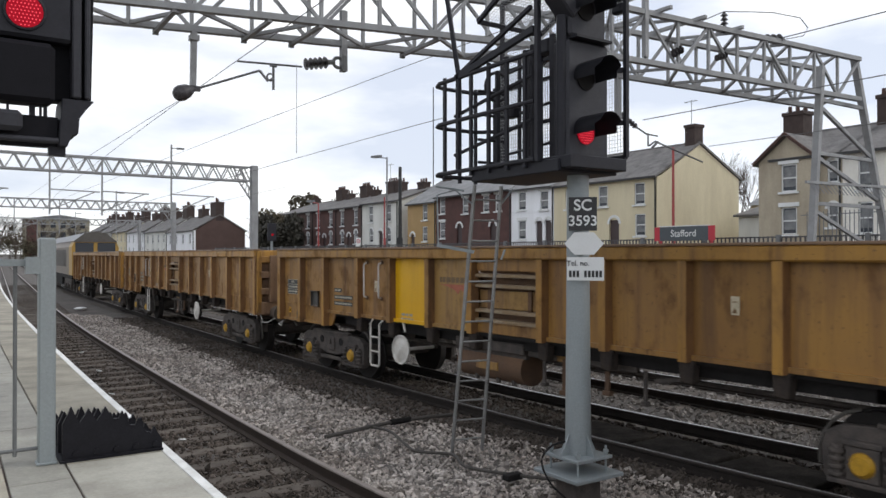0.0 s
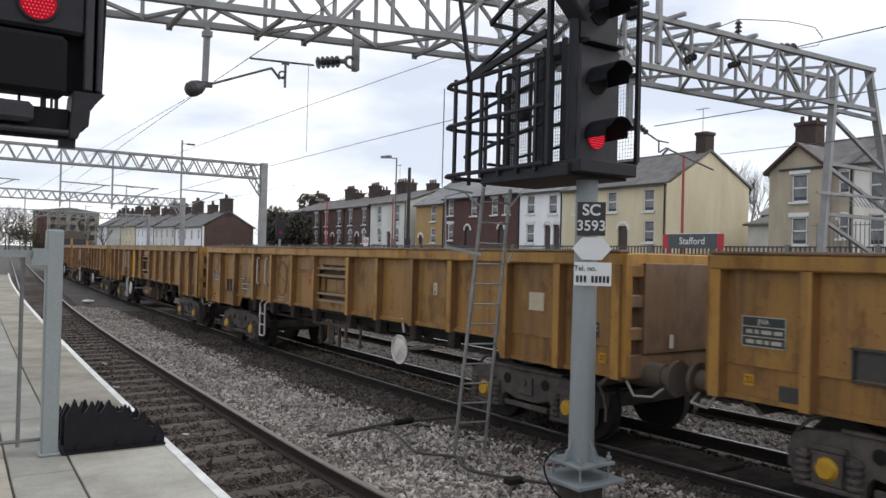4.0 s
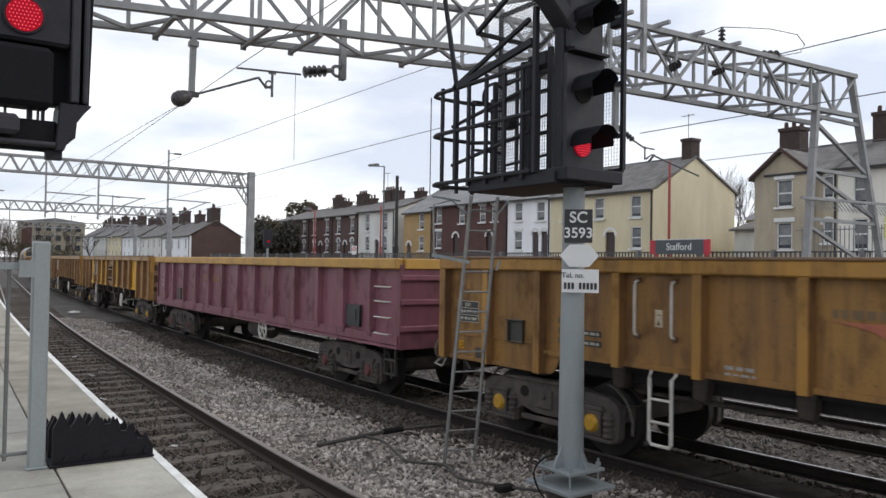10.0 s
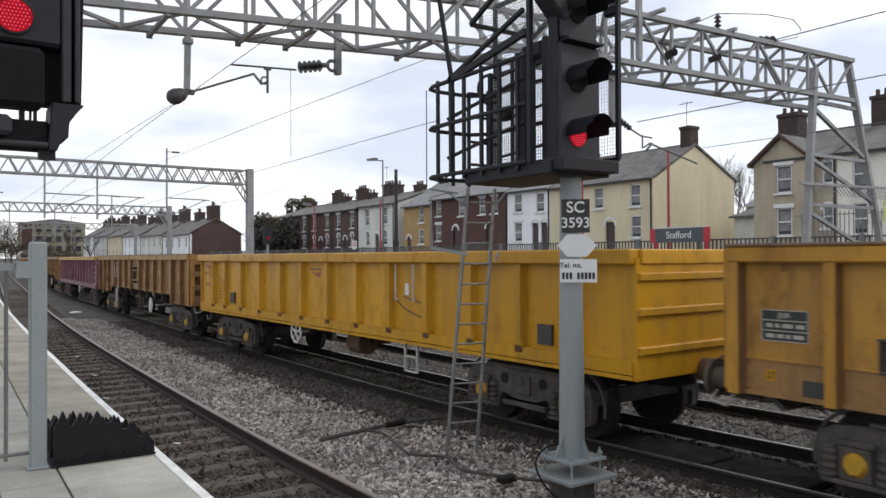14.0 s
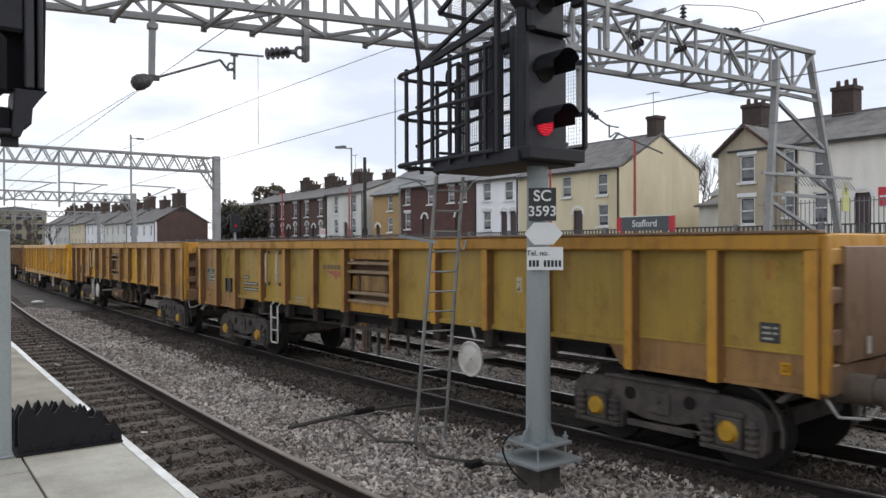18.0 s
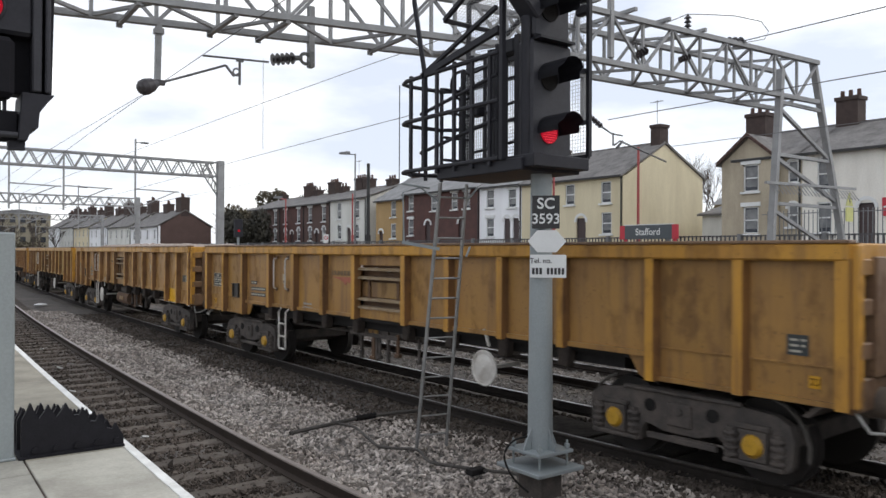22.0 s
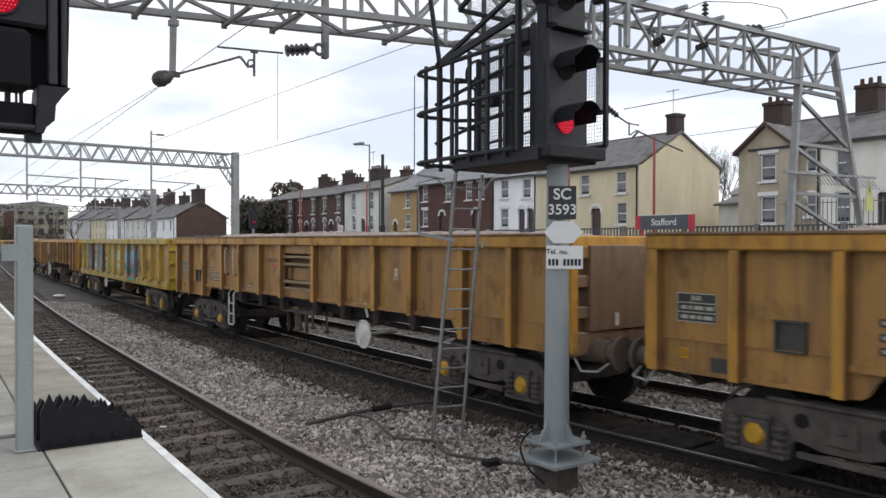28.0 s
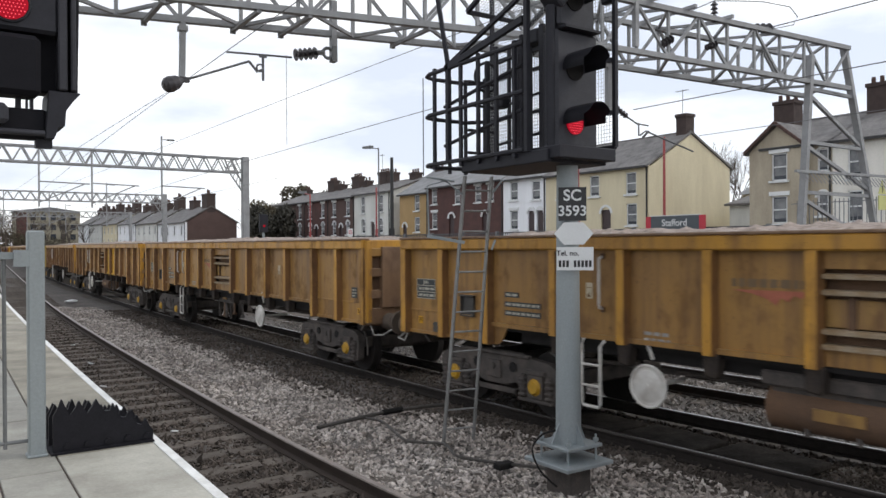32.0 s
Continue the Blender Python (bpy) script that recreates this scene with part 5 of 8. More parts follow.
def build_houses():
    g = 2.1
    # cream end house with its broad plain gable
    terrace_house("cream rendered end-of-terrace house with a plain gable and dark slate roof", 41, 34.6, 45.0, g, 7.75, 10.25, 9.2, M_CREAM,
                  [(36.15, 6.62, 0.95, 1.55), (39.67, 6.65, 0.95, 1.55), (36.1, 4.42, 0.95, 1.55), (43.2, 6.65, 0.95, 1.55)], None, back_eave=8.0,
                  chimneys=((45.6, 35.1, 9.2, 11.75, 0.95, 0.85, 0), (45.6, 44.8, 9.3, 10.9, 0.8, 0.8, 2)), doors=((38.55, 0.95, 2.75),))
    aerial(45.6, 35.3, 11.7, 1.9)
    # white house
    terrace_house("bright white rendered terraced house with arched doorways", 41, 45.0, 50.4, g, 7.85, 9.9, 9.0, M_WALL_WHITE,
                  [(46.18, 6.75, 1.0, 1.55), (48.97, 6.85, 1.0, 1.55), (48.97, 4.4, 1.0, 1.6)], M_FRAME, roof=M_SLATE_PALE, doors=((46.8, 0.8, 3.0), (45.7, 0.8, 3.0)))
    # brown brick pair
    terrace_house("dark brown brick terraced house with white arched doorways", 41, 50.4, 62.2, g, 7.95, 10.2, 9.0, M_BRICK_RED,
                  [(52.2, 6.9, 0.9, 1.5), (54.0, 6.9, 0.9, 1.5), (61.05, 7.05, 0.9, 1.5), (61.05, 4.7, 0.9, 1.6), (57.2, 6.9, 0.9, 1.5)], M_FRAME, roof=M_SLATE_PALE, doors=((58.17, 0.9, 3.0), (53.0, 0.9, 3.0)))
    # ochre house
    terrace_house("ochre rendered terraced house with a pale slate roof", 41, 62.2, 67.6, g, 7.55, 10.2, 9.0, M_OCHRE,
                  [(64.23, 6.6, 0.95, 1.6), (64.23, 4.4, 0.95, 1.5)], None, roof=M_SLATE_PALE, chimneys=((45.5, 66.2, 9.2, 10.6, 0.9, 1.6, 1),), doors=((66.6, 0.8, 2.3),))
    # grey-white house and the brick row beyond it
    terrace_house("grey-white rendered terraced house with arched ground-floor windows", 41, 69.6, 77.8, g, 8.15, 9.6, 9.0, M_WALL_GREYW,
                  [(71.6, 6.9, 0.95, 1.9), (75.7, 6.9, 0.95, 1.9), (75.6, 4.5, 0.9, 1.6, 1), (71.6, 4.5, 0.9, 1.6, 1)], M_FRAME, doors=((73.4, 0.9, 2.8),), chimneys=((45.5, 76.5, 9.0, 10.9, 0.9, 1.5, 3), (45.5, 71.5, 9.0, 10.5, 0.9, 1.3, 3)))
    for i, (a, b) in enumerate(((77.8, 84.6), (84.6, 91.6), (91.6, 102.4))):
        terrace_house("dark red brick terraced house with white window surrounds", 41, a, b, g, 8.0, 9.5, 9.0, (M_BRICK_BROWN, M_BRICK_RED, M_BRICK_BROWN)[i],
                      [(a + 1.6, 6.7, 0.95, 1.8), (b - 1.6, 6.7, 0.95, 1.8), (a + 1.6, 4.4, 0.9, 1.6, 1), (b - 1.6, 4.4, 0.9, 1.6, 1)], M_FRAME, doors=(((a + b) / 2, 0.9, 2.6),),
                      chimneys=((45.5, a + 0.6, 9.0, 11.1, 0.9, 1.9, 4), (45.5, b - 2.0, 9.0, 10.4, 0.9, 1.1, 2)))
    aerial(45.5, 79.0, 11.3, 2.0)
    # house with the front gable, and its white neighbour under one long roof
    h = terrace_house("buff house with red tiled gable verge and slate roof", 41, 21.85, 26.0, g, 7.9, 9.8, 9.0, M_STUCCO,
                      [(22.38, 6.95, 0.62, 1.25, 1), (22.38, 4.5, 0.62, 1.3, 1)], None, chimneys=((44.0, 26.2, 8.4, 11.1, 1.0, 1.3, 3),))
    bm = bmesh.new()
    holes = [(24.30, 25.26, 5.95, 7.55), (24.30, 25.26, 3.5, 5.05)]
    wall_cells(bm, 23.15, 26.7, g, 7.75, holes, 40.7, 41.0)
    bm_prism(bm, [(23.15, 7.75), (26.7, 7.75), (24.92, 9.15)], 0, 40.7, 41.0)
    part("gable_front", bm, M_STUCCO, h)
    part_box("side_wall", h, (45.4, 26.55, (g + 7.7) / 2), (8.8, 0.3, 7.7 - g), M_STUCCO)
    for ya, yb, m in ((26.95, 24.92, M_SLATE), (22.9, 24.92, M_SLATE)):
        bm = bmesh.new()
        za, zb = 7.58, 9.22
        bm_prism(bm, [(ya, za), (yb, zb), (yb, zb + 0.16), (ya, za + 0.16)], 0, 40.5, 46.0)
        part("gable_roof", bm, m, h)
        n = 9
        for q in range(n):
            f0, f1 = (q + 0.08) / n, (q + 0.92) / n
            bm = bmesh.new()
            p0, p1 = (ya + (yb - ya) * f0, za + (zb - za) * f0), (ya + (yb - ya) * f1, za + (zb - za) * f1)
            bm_prism(bm, [(p0[0], p0[1] - 0.02), (p1[0], p1[1] - 0.02), (p1[0], p1[1] + 0.2), (p0[0], p0[1] + 0.2)], 0, 40.40, 40.52)
            part("verge_tile", bm, M_POT, h)
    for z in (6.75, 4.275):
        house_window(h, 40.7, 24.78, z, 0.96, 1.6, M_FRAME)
    terrace_house("off-white rendered house with arched door and slate roof", 41, 4.0, 21.85, g, 7.9, 9.8, 9.0, M_WALL_CREAMW,
                  [(20.62, 6.7, 0.8, 1.85), (20.62, 4.3, 0.8, 1.7), (15.6, 6.7, 1.0, 1.85), (12.0, 6.7, 1.0, 1.85)], None, chimneys=((45.5, 21.35, 9.3, 11.55, 1.0, 1.25, 3),), doors=((18.42, 0.85, 2.9),))
    board = thing("wall_notice", "small faded red notice board on the white house", "notice board")
    part_box("notice_panel", board, (40.96, 17.35, 4.75), (0.06, 0.55, 0.95), M_SIGN_RED)
    part_box("notice_strip", board, (40.925, 17.35, 4.75), (0.012, 0.40, 0.10), M_SIGN_WHITE)
    # low sheds between the two
    sh = thing("back_shed", "low grey-roofed outbuilding between the houses", "shed")
    part_box("shed_wall", sh, (56, 32.5, 4.2), (5, 6.5, 4.2), M_STUCCO)
    part_box("shed_wall", sh, (49, 30.5, 3.6), (3, 4.5, 3.0), M_WALL_GREYW)
    bm = bmesh.new()
    bm_prism(bm, [(53.2, 6.2), (56, 7.4), (58.8, 6.2)], 1, 29, 36)
    part("shed_roof", bm, M_SLATE_PALE, sh)
    bm = bmesh.new()
    bm_prism(bm, [(47.2, 5.0), (51, 5.9), (51, 6.05), (47.2, 5.15)], 1, 28, 33)
    part("shed_roof", bm, M_SLATE, sh)
    # far white terrace with its brick gable
    for i in range(6):
        a, b = 122 + 17.0 * i, 122 + 17.0 * (i + 1)
        e = 6.2 + 0.36 * i
        wl_ = (M_WALL_WHITE, M_WALL_GREYW, M_WALL_WHITE, M_CREAM, M_WALL_GREYW, M_WALL_WHITE)[i]
        ops = []
        for k in range(4):
            ops += [(a + 2.2 + 4.2 * k, e - 1.3, 1.0, 1.5), (a + 2.2 + 4.2 * k, e - 3.9, 1.0, 1.5)]
        terrace_house("white rendered terrace far down the line with a slate roof", 34, a, b, g - 1.2, e, e + 2.5, 8.4, wl_, ops, None, roof=M_SLATE,
                      chimneys=((38.2, a + 1.4, e + 1.6, e + 4.7, 1.4, 2.8, 3), (38.2, a + 9.0, e + 1.6, e + 4.0, 1.2, 2.4, 3)), gable_wall=M_BRICK_BROWN if i == 0 else None, group="far terrace houses")
    # block of flats past the terrace
    f = thing("block_of_flats", "cream and brown block of flats far down the line", "flats")
    bm = bmesh.new()
    bm_box(bm, (28.5, 245, 6.0), (15.5, 18, 12.4))
    part("wall", bm, M_FLATS, f)
    part_box("wall", f, (21.6, 235.9, 5.8), (2.6, 0.5, 12.0), M_BRICK_RED)
    bm = bmesh.new()
    bm_prism(bm, [(20.0, 12.3), (28.5, 13.4), (37.0, 12.3)], 1, 235.2, 255)
    part("roof", bm, M_LAMP_GREY, f)
    for r in range(4):
        for c in range(5):
            part_box("window", f, (24.4 + 2.5 * c, 235.9, 2.4 + 2.7 * r), (1.3, 0.3, 1.5), M_GLASS)


def build_fence():
    f = thing("lineside_fence", "dark metal railing fence along the top of the bank", "fence")
    x, lo, hi, z0, z1 = 24.0, 6.0, 78.0, 2.0, 2.97
    for z in (z0 + 0.15, z1 - 0.03):
        part_box("rail", f, (x, (lo + hi) / 2, z), (0.05, hi - lo, 0.05), M_FENCE)
    bm = bmesh.new()
    bm_box(bm, (0, 0, 0), (0.03, 0.055, z1 - z0))
    me = finish(bm, "picket", M_FENCE)
    y = 12.0
    while y < 56:
        put("picket", me, f, m=pose(x, y, (z0 + z1) / 2))
        y += 0.17
    bm = bmesh.new()
    for a, b in ((lo, 12.0), (56.0, hi)):
        y = a
        while y < b:
            bm_box(bm, (x, y, (z0 + z1) / 2), (0.03, 0.055, z1 - z0))
            y += 0.17
    tagged(part("picket_run", bm, M_FENCE, f), kind="stuff")
    bm = bmesh.new()
    bm_box(bm, (0, 0, 0), (0.14, 0.14, z1 - z0 + 0.1))
    me = finish(bm, "post", M_LAMP_GREY)
    for i in range(25):
        put("post", me, f, m=pose(x, lo + 3 * i, (z0 + z1) / 2))
    # small white prohibition sign at the fence
    sign = thing("prohibition_sign", "small white sign with red ring beside the fence", "sign")
    bm = bmesh.new()
    bm_rod(bm, (23.85, 45.88, 1.9), (23.85, 45.88, 3.3), 0.035, seg=8)
    part("post", bm, M_LAMP_GREY, sign)
    part_box("panel", sign, (23.85, 45.83, 3.18), (0.38, 0.03, 0.60), M_SIGN_WHITE, bevel=0.008)
    bm = bmesh.new()
    bm_torus(bm, (23.85, 45.812, 3.24), 0.12, 0.022, (0, 1, 0), 18, 6)
    bm_bar(bm, (23.77, 45.812, 3.32), (23.93, 45.812, 3.16), 0.03, 0.012)
    part("red_ring", bm, M_SIGN_RED, sign, "red barred ring")
    # pale railings before the white house
    r = thing("garden_railing", "thin white-grey garden railings before the white house", "railing")
    bm = bmesh.new()
    for i in range(60):
        bm_box(bm, (34, 8 + 0.2 * i, 3.2), (0.03, 0.03, 2.3))
    bm_box(bm, (34, 14, 4.2), (0.04, 12.2, 0.04))
    tagged(part("railing_run", bm, M_LAMP_GREY, r), kind="stuff")


def build_station_sign():
    s = thing("station_sign", "slate grey station name board with red ends on posts", "sign")
    y0, y1, z0, z1, x = 17.12, 19.85, 2.86, 3.40, 23.4
    part_box("board", s, (x, (y0 + y1) / 2, (z0 + z1) / 2), (0.06, y1 - y0 - 0.5, z1 - z0), M_SIGN_GREY)
    for y in (y0 + 0.125, y1 - 0.125):
        part_box("red_end", s, (x, y, (z0 + z1) / 2), (0.07, 0.25, z1 - z0), M_SIGN_RED)
    part_box("top_trim", s, (x, (y0 + y1) / 2, z1 + 0.02), (0.07, y1 - y0 - 0.4, 0.03), M_SIGN_WHITE)
    for y in (y0 + 0.2, y1 - 0.2):
        part_box("sign_post", s, (x + 0.08, y, 2.4), (0.09, 0.09, 2.0), M_SIGN_RED)
    text_mesh("letters", "Stafford", 0.37, M_SIGN_WHITE, s, Matrix.Translation((x - 0.034, (y0 + y1) / 2, 3.13)) @ pose(0, 0, 0, 90, 0, -90), "white station name lettering", bold=0.003)


def lamp_post(x, y, z0, z1, material, arm, label, r=0.06):
    p = thing("lamp_post", label, "lamp post", "lamp posts")
    bm = bmesh.new()
    bm_rod(bm, (x, y, z0), (x, y, z0 + 1.4), r * 1.35, seg=10)
    bm_rod(bm, (x, y, z0), (x, y, z1), r, r * 0.8, seg=10)
    part("pole", bm, material, p, smooth=True)
    if arm:
        bm = bmesh.new()
        bm_rod(bm, (x, y, z1 - 0.05), (x, y + 1.2, z1 + 0.12), 0.035, seg=8)
        part("arm", bm, material, p)
        bm = bmesh.new()
        bm_prism(bm, [(y + 0.9, z1 + 0.05), (y + 2.0, z1 + 0.16), (y + 2.0, z1 + 0.30), (y + 0.9, z1 + 0.26)], 0, x - 0.14, x + 0.14)
        part("lantern", bm, M_LAMP_GREY, p, bevel=0.02)


def build_lamps():
    lamp_post(24.6, 43.2, 2.0, 8.75, M_LAMP_GREY, True, "grey street lamp post with a flat lantern")
    lamp_post(24.3, 43.0, 2.0, 6.1, M_RED_POST, False, "faded red station lamp column")
    lamp_post(24.6, 41.5, 2.0, 7.95, M_PIPE, False, "thick black pole by the road", 0.13)
    lamp_post(24.3, 19.7, 2.0, 6.6, M_RED_POST, False, "faded red station lamp column")
    lamp_post(24.3, 24.5, 2.0, 6.3, M_RED_POST, False, "faded red station lamp column")
    lamp_post(24.3, 53.3, 2.0, 6.3, M_RED_POST, True, "faded red station lamp column with lantern")


def leaf_tree(x, y, z0, h, r, material, seed, n=900, name="tree", label="dark evergreen tree with an uneven crown"):
    rnd = random.Random(seed)
    t = thing(name, label, "tree", "trackside trees", at=(x, y, z0))
    bm = bmesh.new()
    bm_rod(bm, (0, 0, -0.3), (0, 0, h * 0.7), 0.2, 0.06, seg=8)
    part("trunk", bm, M_BARK, t)
    lobes = [(rnd.uniform(-0.55, 0.55) * r, rnd.uniform(-0.55, 0.55) * r, h * rnd.uniform(0.35, 0.85), rnd.uniform(0.35, 0.6) * r) for _ in range(9)]
    verts, faces = [], []
    for _ in range(n):
        lx, ly, lz, lr = rnd.choice(lobes)
        d = Vector((rnd.gauss(0, 1), rnd.gauss(0, 1), rnd.gauss(0, 1))).normalized() * lr * rnd.uniform(0.6, 1.08)
        c = Vector((lx, ly, lz)) + d
        q = Euler((rnd.uniform(0, 6), rnd.uniform(0, 6), rnd.uniform(0, 6))).to_matrix()
        s = rnd.uniform(0.12, 0.3)
        k = len(verts)
        for v in ((-s, 0, 0), (0, -s * 0.6, 0), (s, 0, 0), (0, s * 0.6, 0)):
            verts.append(c + q @ Vector(v))
        faces.append((k, k + 1, k + 2, k + 3))
    sheet("crown", verts, faces, material, t)


def bare_tree(x, y, z0, h, seed, spread=0.5):
    rnd = random.Random(seed)
    t = thing("bare_tree", "leafless winter tree with thin upright branches", "tree", "trackside trees", at=(x, y, z0))
    trunk, twigs = bmesh.new(), bmesh.new()
    bm_rod(trunk, (0, 0, -0.3), (0, 0, h * 0.4), 0.22, 0.15, seg=8)

    def grow(p, d, ln, r, depth):
        q = p + d * ln
        bm_tube(twigs, [p, q], r * 0.8, 4)
        if depth:
            for _ in range(3):
                e = (d + Vector((rnd.uniform(-1, 1), rnd.uniform(-1, 1), rnd.uniform(-0.2, 0.7))) * spread).normalized()
                grow(p + d * ln * rnd.uniform(0.55, 1.0), e, ln * rnd.uniform(0.6, 0.8), r * 0.55, depth - 1)
    for _ in range(4):
        grow(Vector((0, 0, h * rnd.uniform(0.2, 0.4))), Vector((rnd.uniform(-0.5, 0.5), rnd.uniform(-0.5, 0.5), 1)).normalized(), h * 0.27, 0.11, 4)
    part("trunk", trunk, M_BARK, t)
    tagged(part("crown", twigs, M_BARK, t), kind="stuff")


M_BARK = mat("bare_bark", (0.085, 0.068, 0.055), 0.9, vary=0.3)
M_LEAF_DK = mat("dark_evergreen_leaves", (0.036, 0.033, 0.022), 0.7, vary=0.4, scale=0.8, island=True, rand=0.4)
M_LEAF_BR = mat("winter_scrub_leaves", (0.085, 0.07, 0.04), 0.8, vary=0.4, scale=0.8, island=True, rand=0.4)


def build_trees():
    for i, (x, y, h) in enumerate(((84, 58, 13.5), (79, 56, 12), (88, 55, 13), (92, 60, 12), (76, 60, 11), (86, 64, 13))):
        bare_tree(x, y, 1.8, h, 40 + i, 0.42)
    for i, (x, y, h, r, m) in enumerate(((54, 104, 9.0, 5.5, M_LEAF_DK), (58, 112, 8.5, 5, M_LEAF_DK), (36.5, 92, 5.6, 3.2, M_LEAF_DK), (39, 100, 6.2, 3.4, M_LEAF_BR), (33.5, 84, 4.4, 2.4, M_LEAF_DK), (46, 112, 7.0, 3.5, M_LEAF_BR), (62, 70, 9.4, 2.5, M_LEAF_DK), (48.8, 111, 10.4, 3.0, M_LEAF_BR), (51.5, 114, 8.8, 2.6, M_LEAF_DK))):
        leaf_tree(x, y, 1.6, h, r, m, 60 + i, 4200)
    for i, (x, y, h, r) in enumerate(((13, 236, 10, 5), (16, 230, 8, 4), (19, 236, 9, 4.5), (22, 229, 6, 4), (9, 240, 12, 6), (30, 228, 4.5, 5), (25, 227, 5, 4))):
        leaf_tree(x, y, -0.2, h, r, M_LEAF_BR, 90 + i, 1200, label="brown winter scrub far down the line")
    for i, (x, y, h) in enumerate(((13, 222, 13), (17, 226, 14), (45, 118, 10), (48, 122, 9.5), (10, 224, 12), (21, 205, 12), (24, 210, 10), (26.5, 196, 11), (29, 204, 9), (30.5, 192, 8), (15, 200, 11), (50, 116, 10), (42, 112, 8))):
        bare_tree(x, y, 0, h, 120 + i, 0.5)


def build_far_signal():
    s = thing("far_signal", "small black signal showing red far across the tracks", "railway signal")
    part_box("signal_head", s, (20.05, 52.0, 3.95), (0.6, 0.3, 1.3), M_SIGNAL, bevel=0.03)
    bm = bmesh.new()
    bm_rod(bm, (20.05, 52, 0.5), (20.05, 52, 3.4), 0.09, seg=10)
    part("post", bm, M_GALV, s)
    bm = bmesh.new()
    bm_rod(bm, (20.05, 51.86, 3.76), (20.05, 51.83, 3.76), 0.085, seg=14)
    part("lens", bm, M_RED, s, "lit red lens")


build_fence()
build_station_sign()
build_lamps()
build_houses()
build_trees()
build_far_signal()


# ---- the goods train ----
LENGTH = 15.4
PITCH = 16.514
RIBS = (0.085, 1.11, 2.18, 3.53, 4.65, 5.82, 6.94, 8.46, 9.58, 10.75, 11.87, 13.22, 14.29, 15.315)
HALF = 1.35
CACHE = {}


def cached(key, make):
    if key not in CACHE:
        CACHE[key] = make()
    return CACHE[key]


def shared(name, key, fill, material, parent, m=None, label="", bevel=0.0, smooth=False):
    """A part whose mesh is shared by all parts of the same shape and paint."""
    def make():
        bm = bmesh.new()
        fill(bm)
        return finish(bm, name, material, bevel, smooth)
    return put(name, cached((name, key, material.name), make), parent, label, m)


def bogie(parent, y, cap_mat, side_label):
    b = put("bogie", cached("bogie_frame", bogie_frame), parent, "", pose(0, y, 0))
    for s in (-1, 1):
        for a in (-0.88, 0.88):
            def wheel(bm):
                bm_rod(bm, (-0.065, 0, 0), (0.065, 0, 0), 0.46, seg=28)
                bm_rod(bm, (-0.09, 0, 0), (-0.06, 0, 0), 0.49, seg=28)
            shared("wheel", "w", wheel, M_WHEEL, b, pose(0.75 * s, a, 0.46, 0, 0, 0 if s > 0 else 180), smooth=True)

            def cap(bm):
                if side_label:
                    bm_box(bm, (0.03, 0, -0.02), (0.10, 0.20, 0.24))
                    bm_box(bm, (0.03, 0, 0.13), (0.08, 0.10, 0.10))
                else:
                    bm_rod(bm, (0, 0, 0), (0.035, 0, 0), 0.125, seg=20)
                    bm_rod(bm, (0.035, 0, 0), (0.075, 0, 0), 0.112, 0.085, seg=20)
                    for q in range(6):
                        c6, s6 = math.cos(q * math.pi / 3), math.sin(q * math.pi / 3)
                        bm_rod(bm, (0.03, 0.10 * c6, 0.10 * s6), (0.05, 0.10 * c6, 0.10 * s6), 0.014, seg=6)
            shared("axle_cap", side_label or "c", cap, cap_mat, b, pose(1.15 * s, a, 0.46, 0, 0, 0 if s > 0 else 180), smooth=True)
    for s in (-1, 1):
        for d in (-0.40, 0.40):
            # flat black disc on the solid frame, for the dark inside a hole
            def hole(bm):
                bm_rod(bm, (0, 0, 0), (0.008, 0, 0), 0.075, seg=14)
            shared("frame_hole", "h", hole, M_BLACK, b, pose(s * 1.138, d, 0.68, 0, 0, 0 if s > 0 else 180))
    for s in (-1, 1):
        for a in (-1.43, 1.43):
            # curved brake hanger beside each outer wheel
            def hanger(bm):
                pts = [(s * 0.98, math.copysign(0.50 * math.cos(radians(q)), a), 0.46 + 0.50 * math.sin(radians(q))) for q in (78, 60, 42, 24, 6, -12)]
                bm_tube(bm, pts, 0.02, 6)
            shared("brake_hanger", (s, a > 0), hanger, M_HANGER, b, pose(0, math.copysign(0.88, a), 0))
    for a in (-0.88, 0.88):
        def axle(bm):
            bm_rod(bm, (-0.75, 0, 0), (0.75, 0, 0), 0.08, seg=12)
        shared("axle", "a", axle, M_BOGIE, b, pose(0, a, 0.46), smooth=True)
    return b


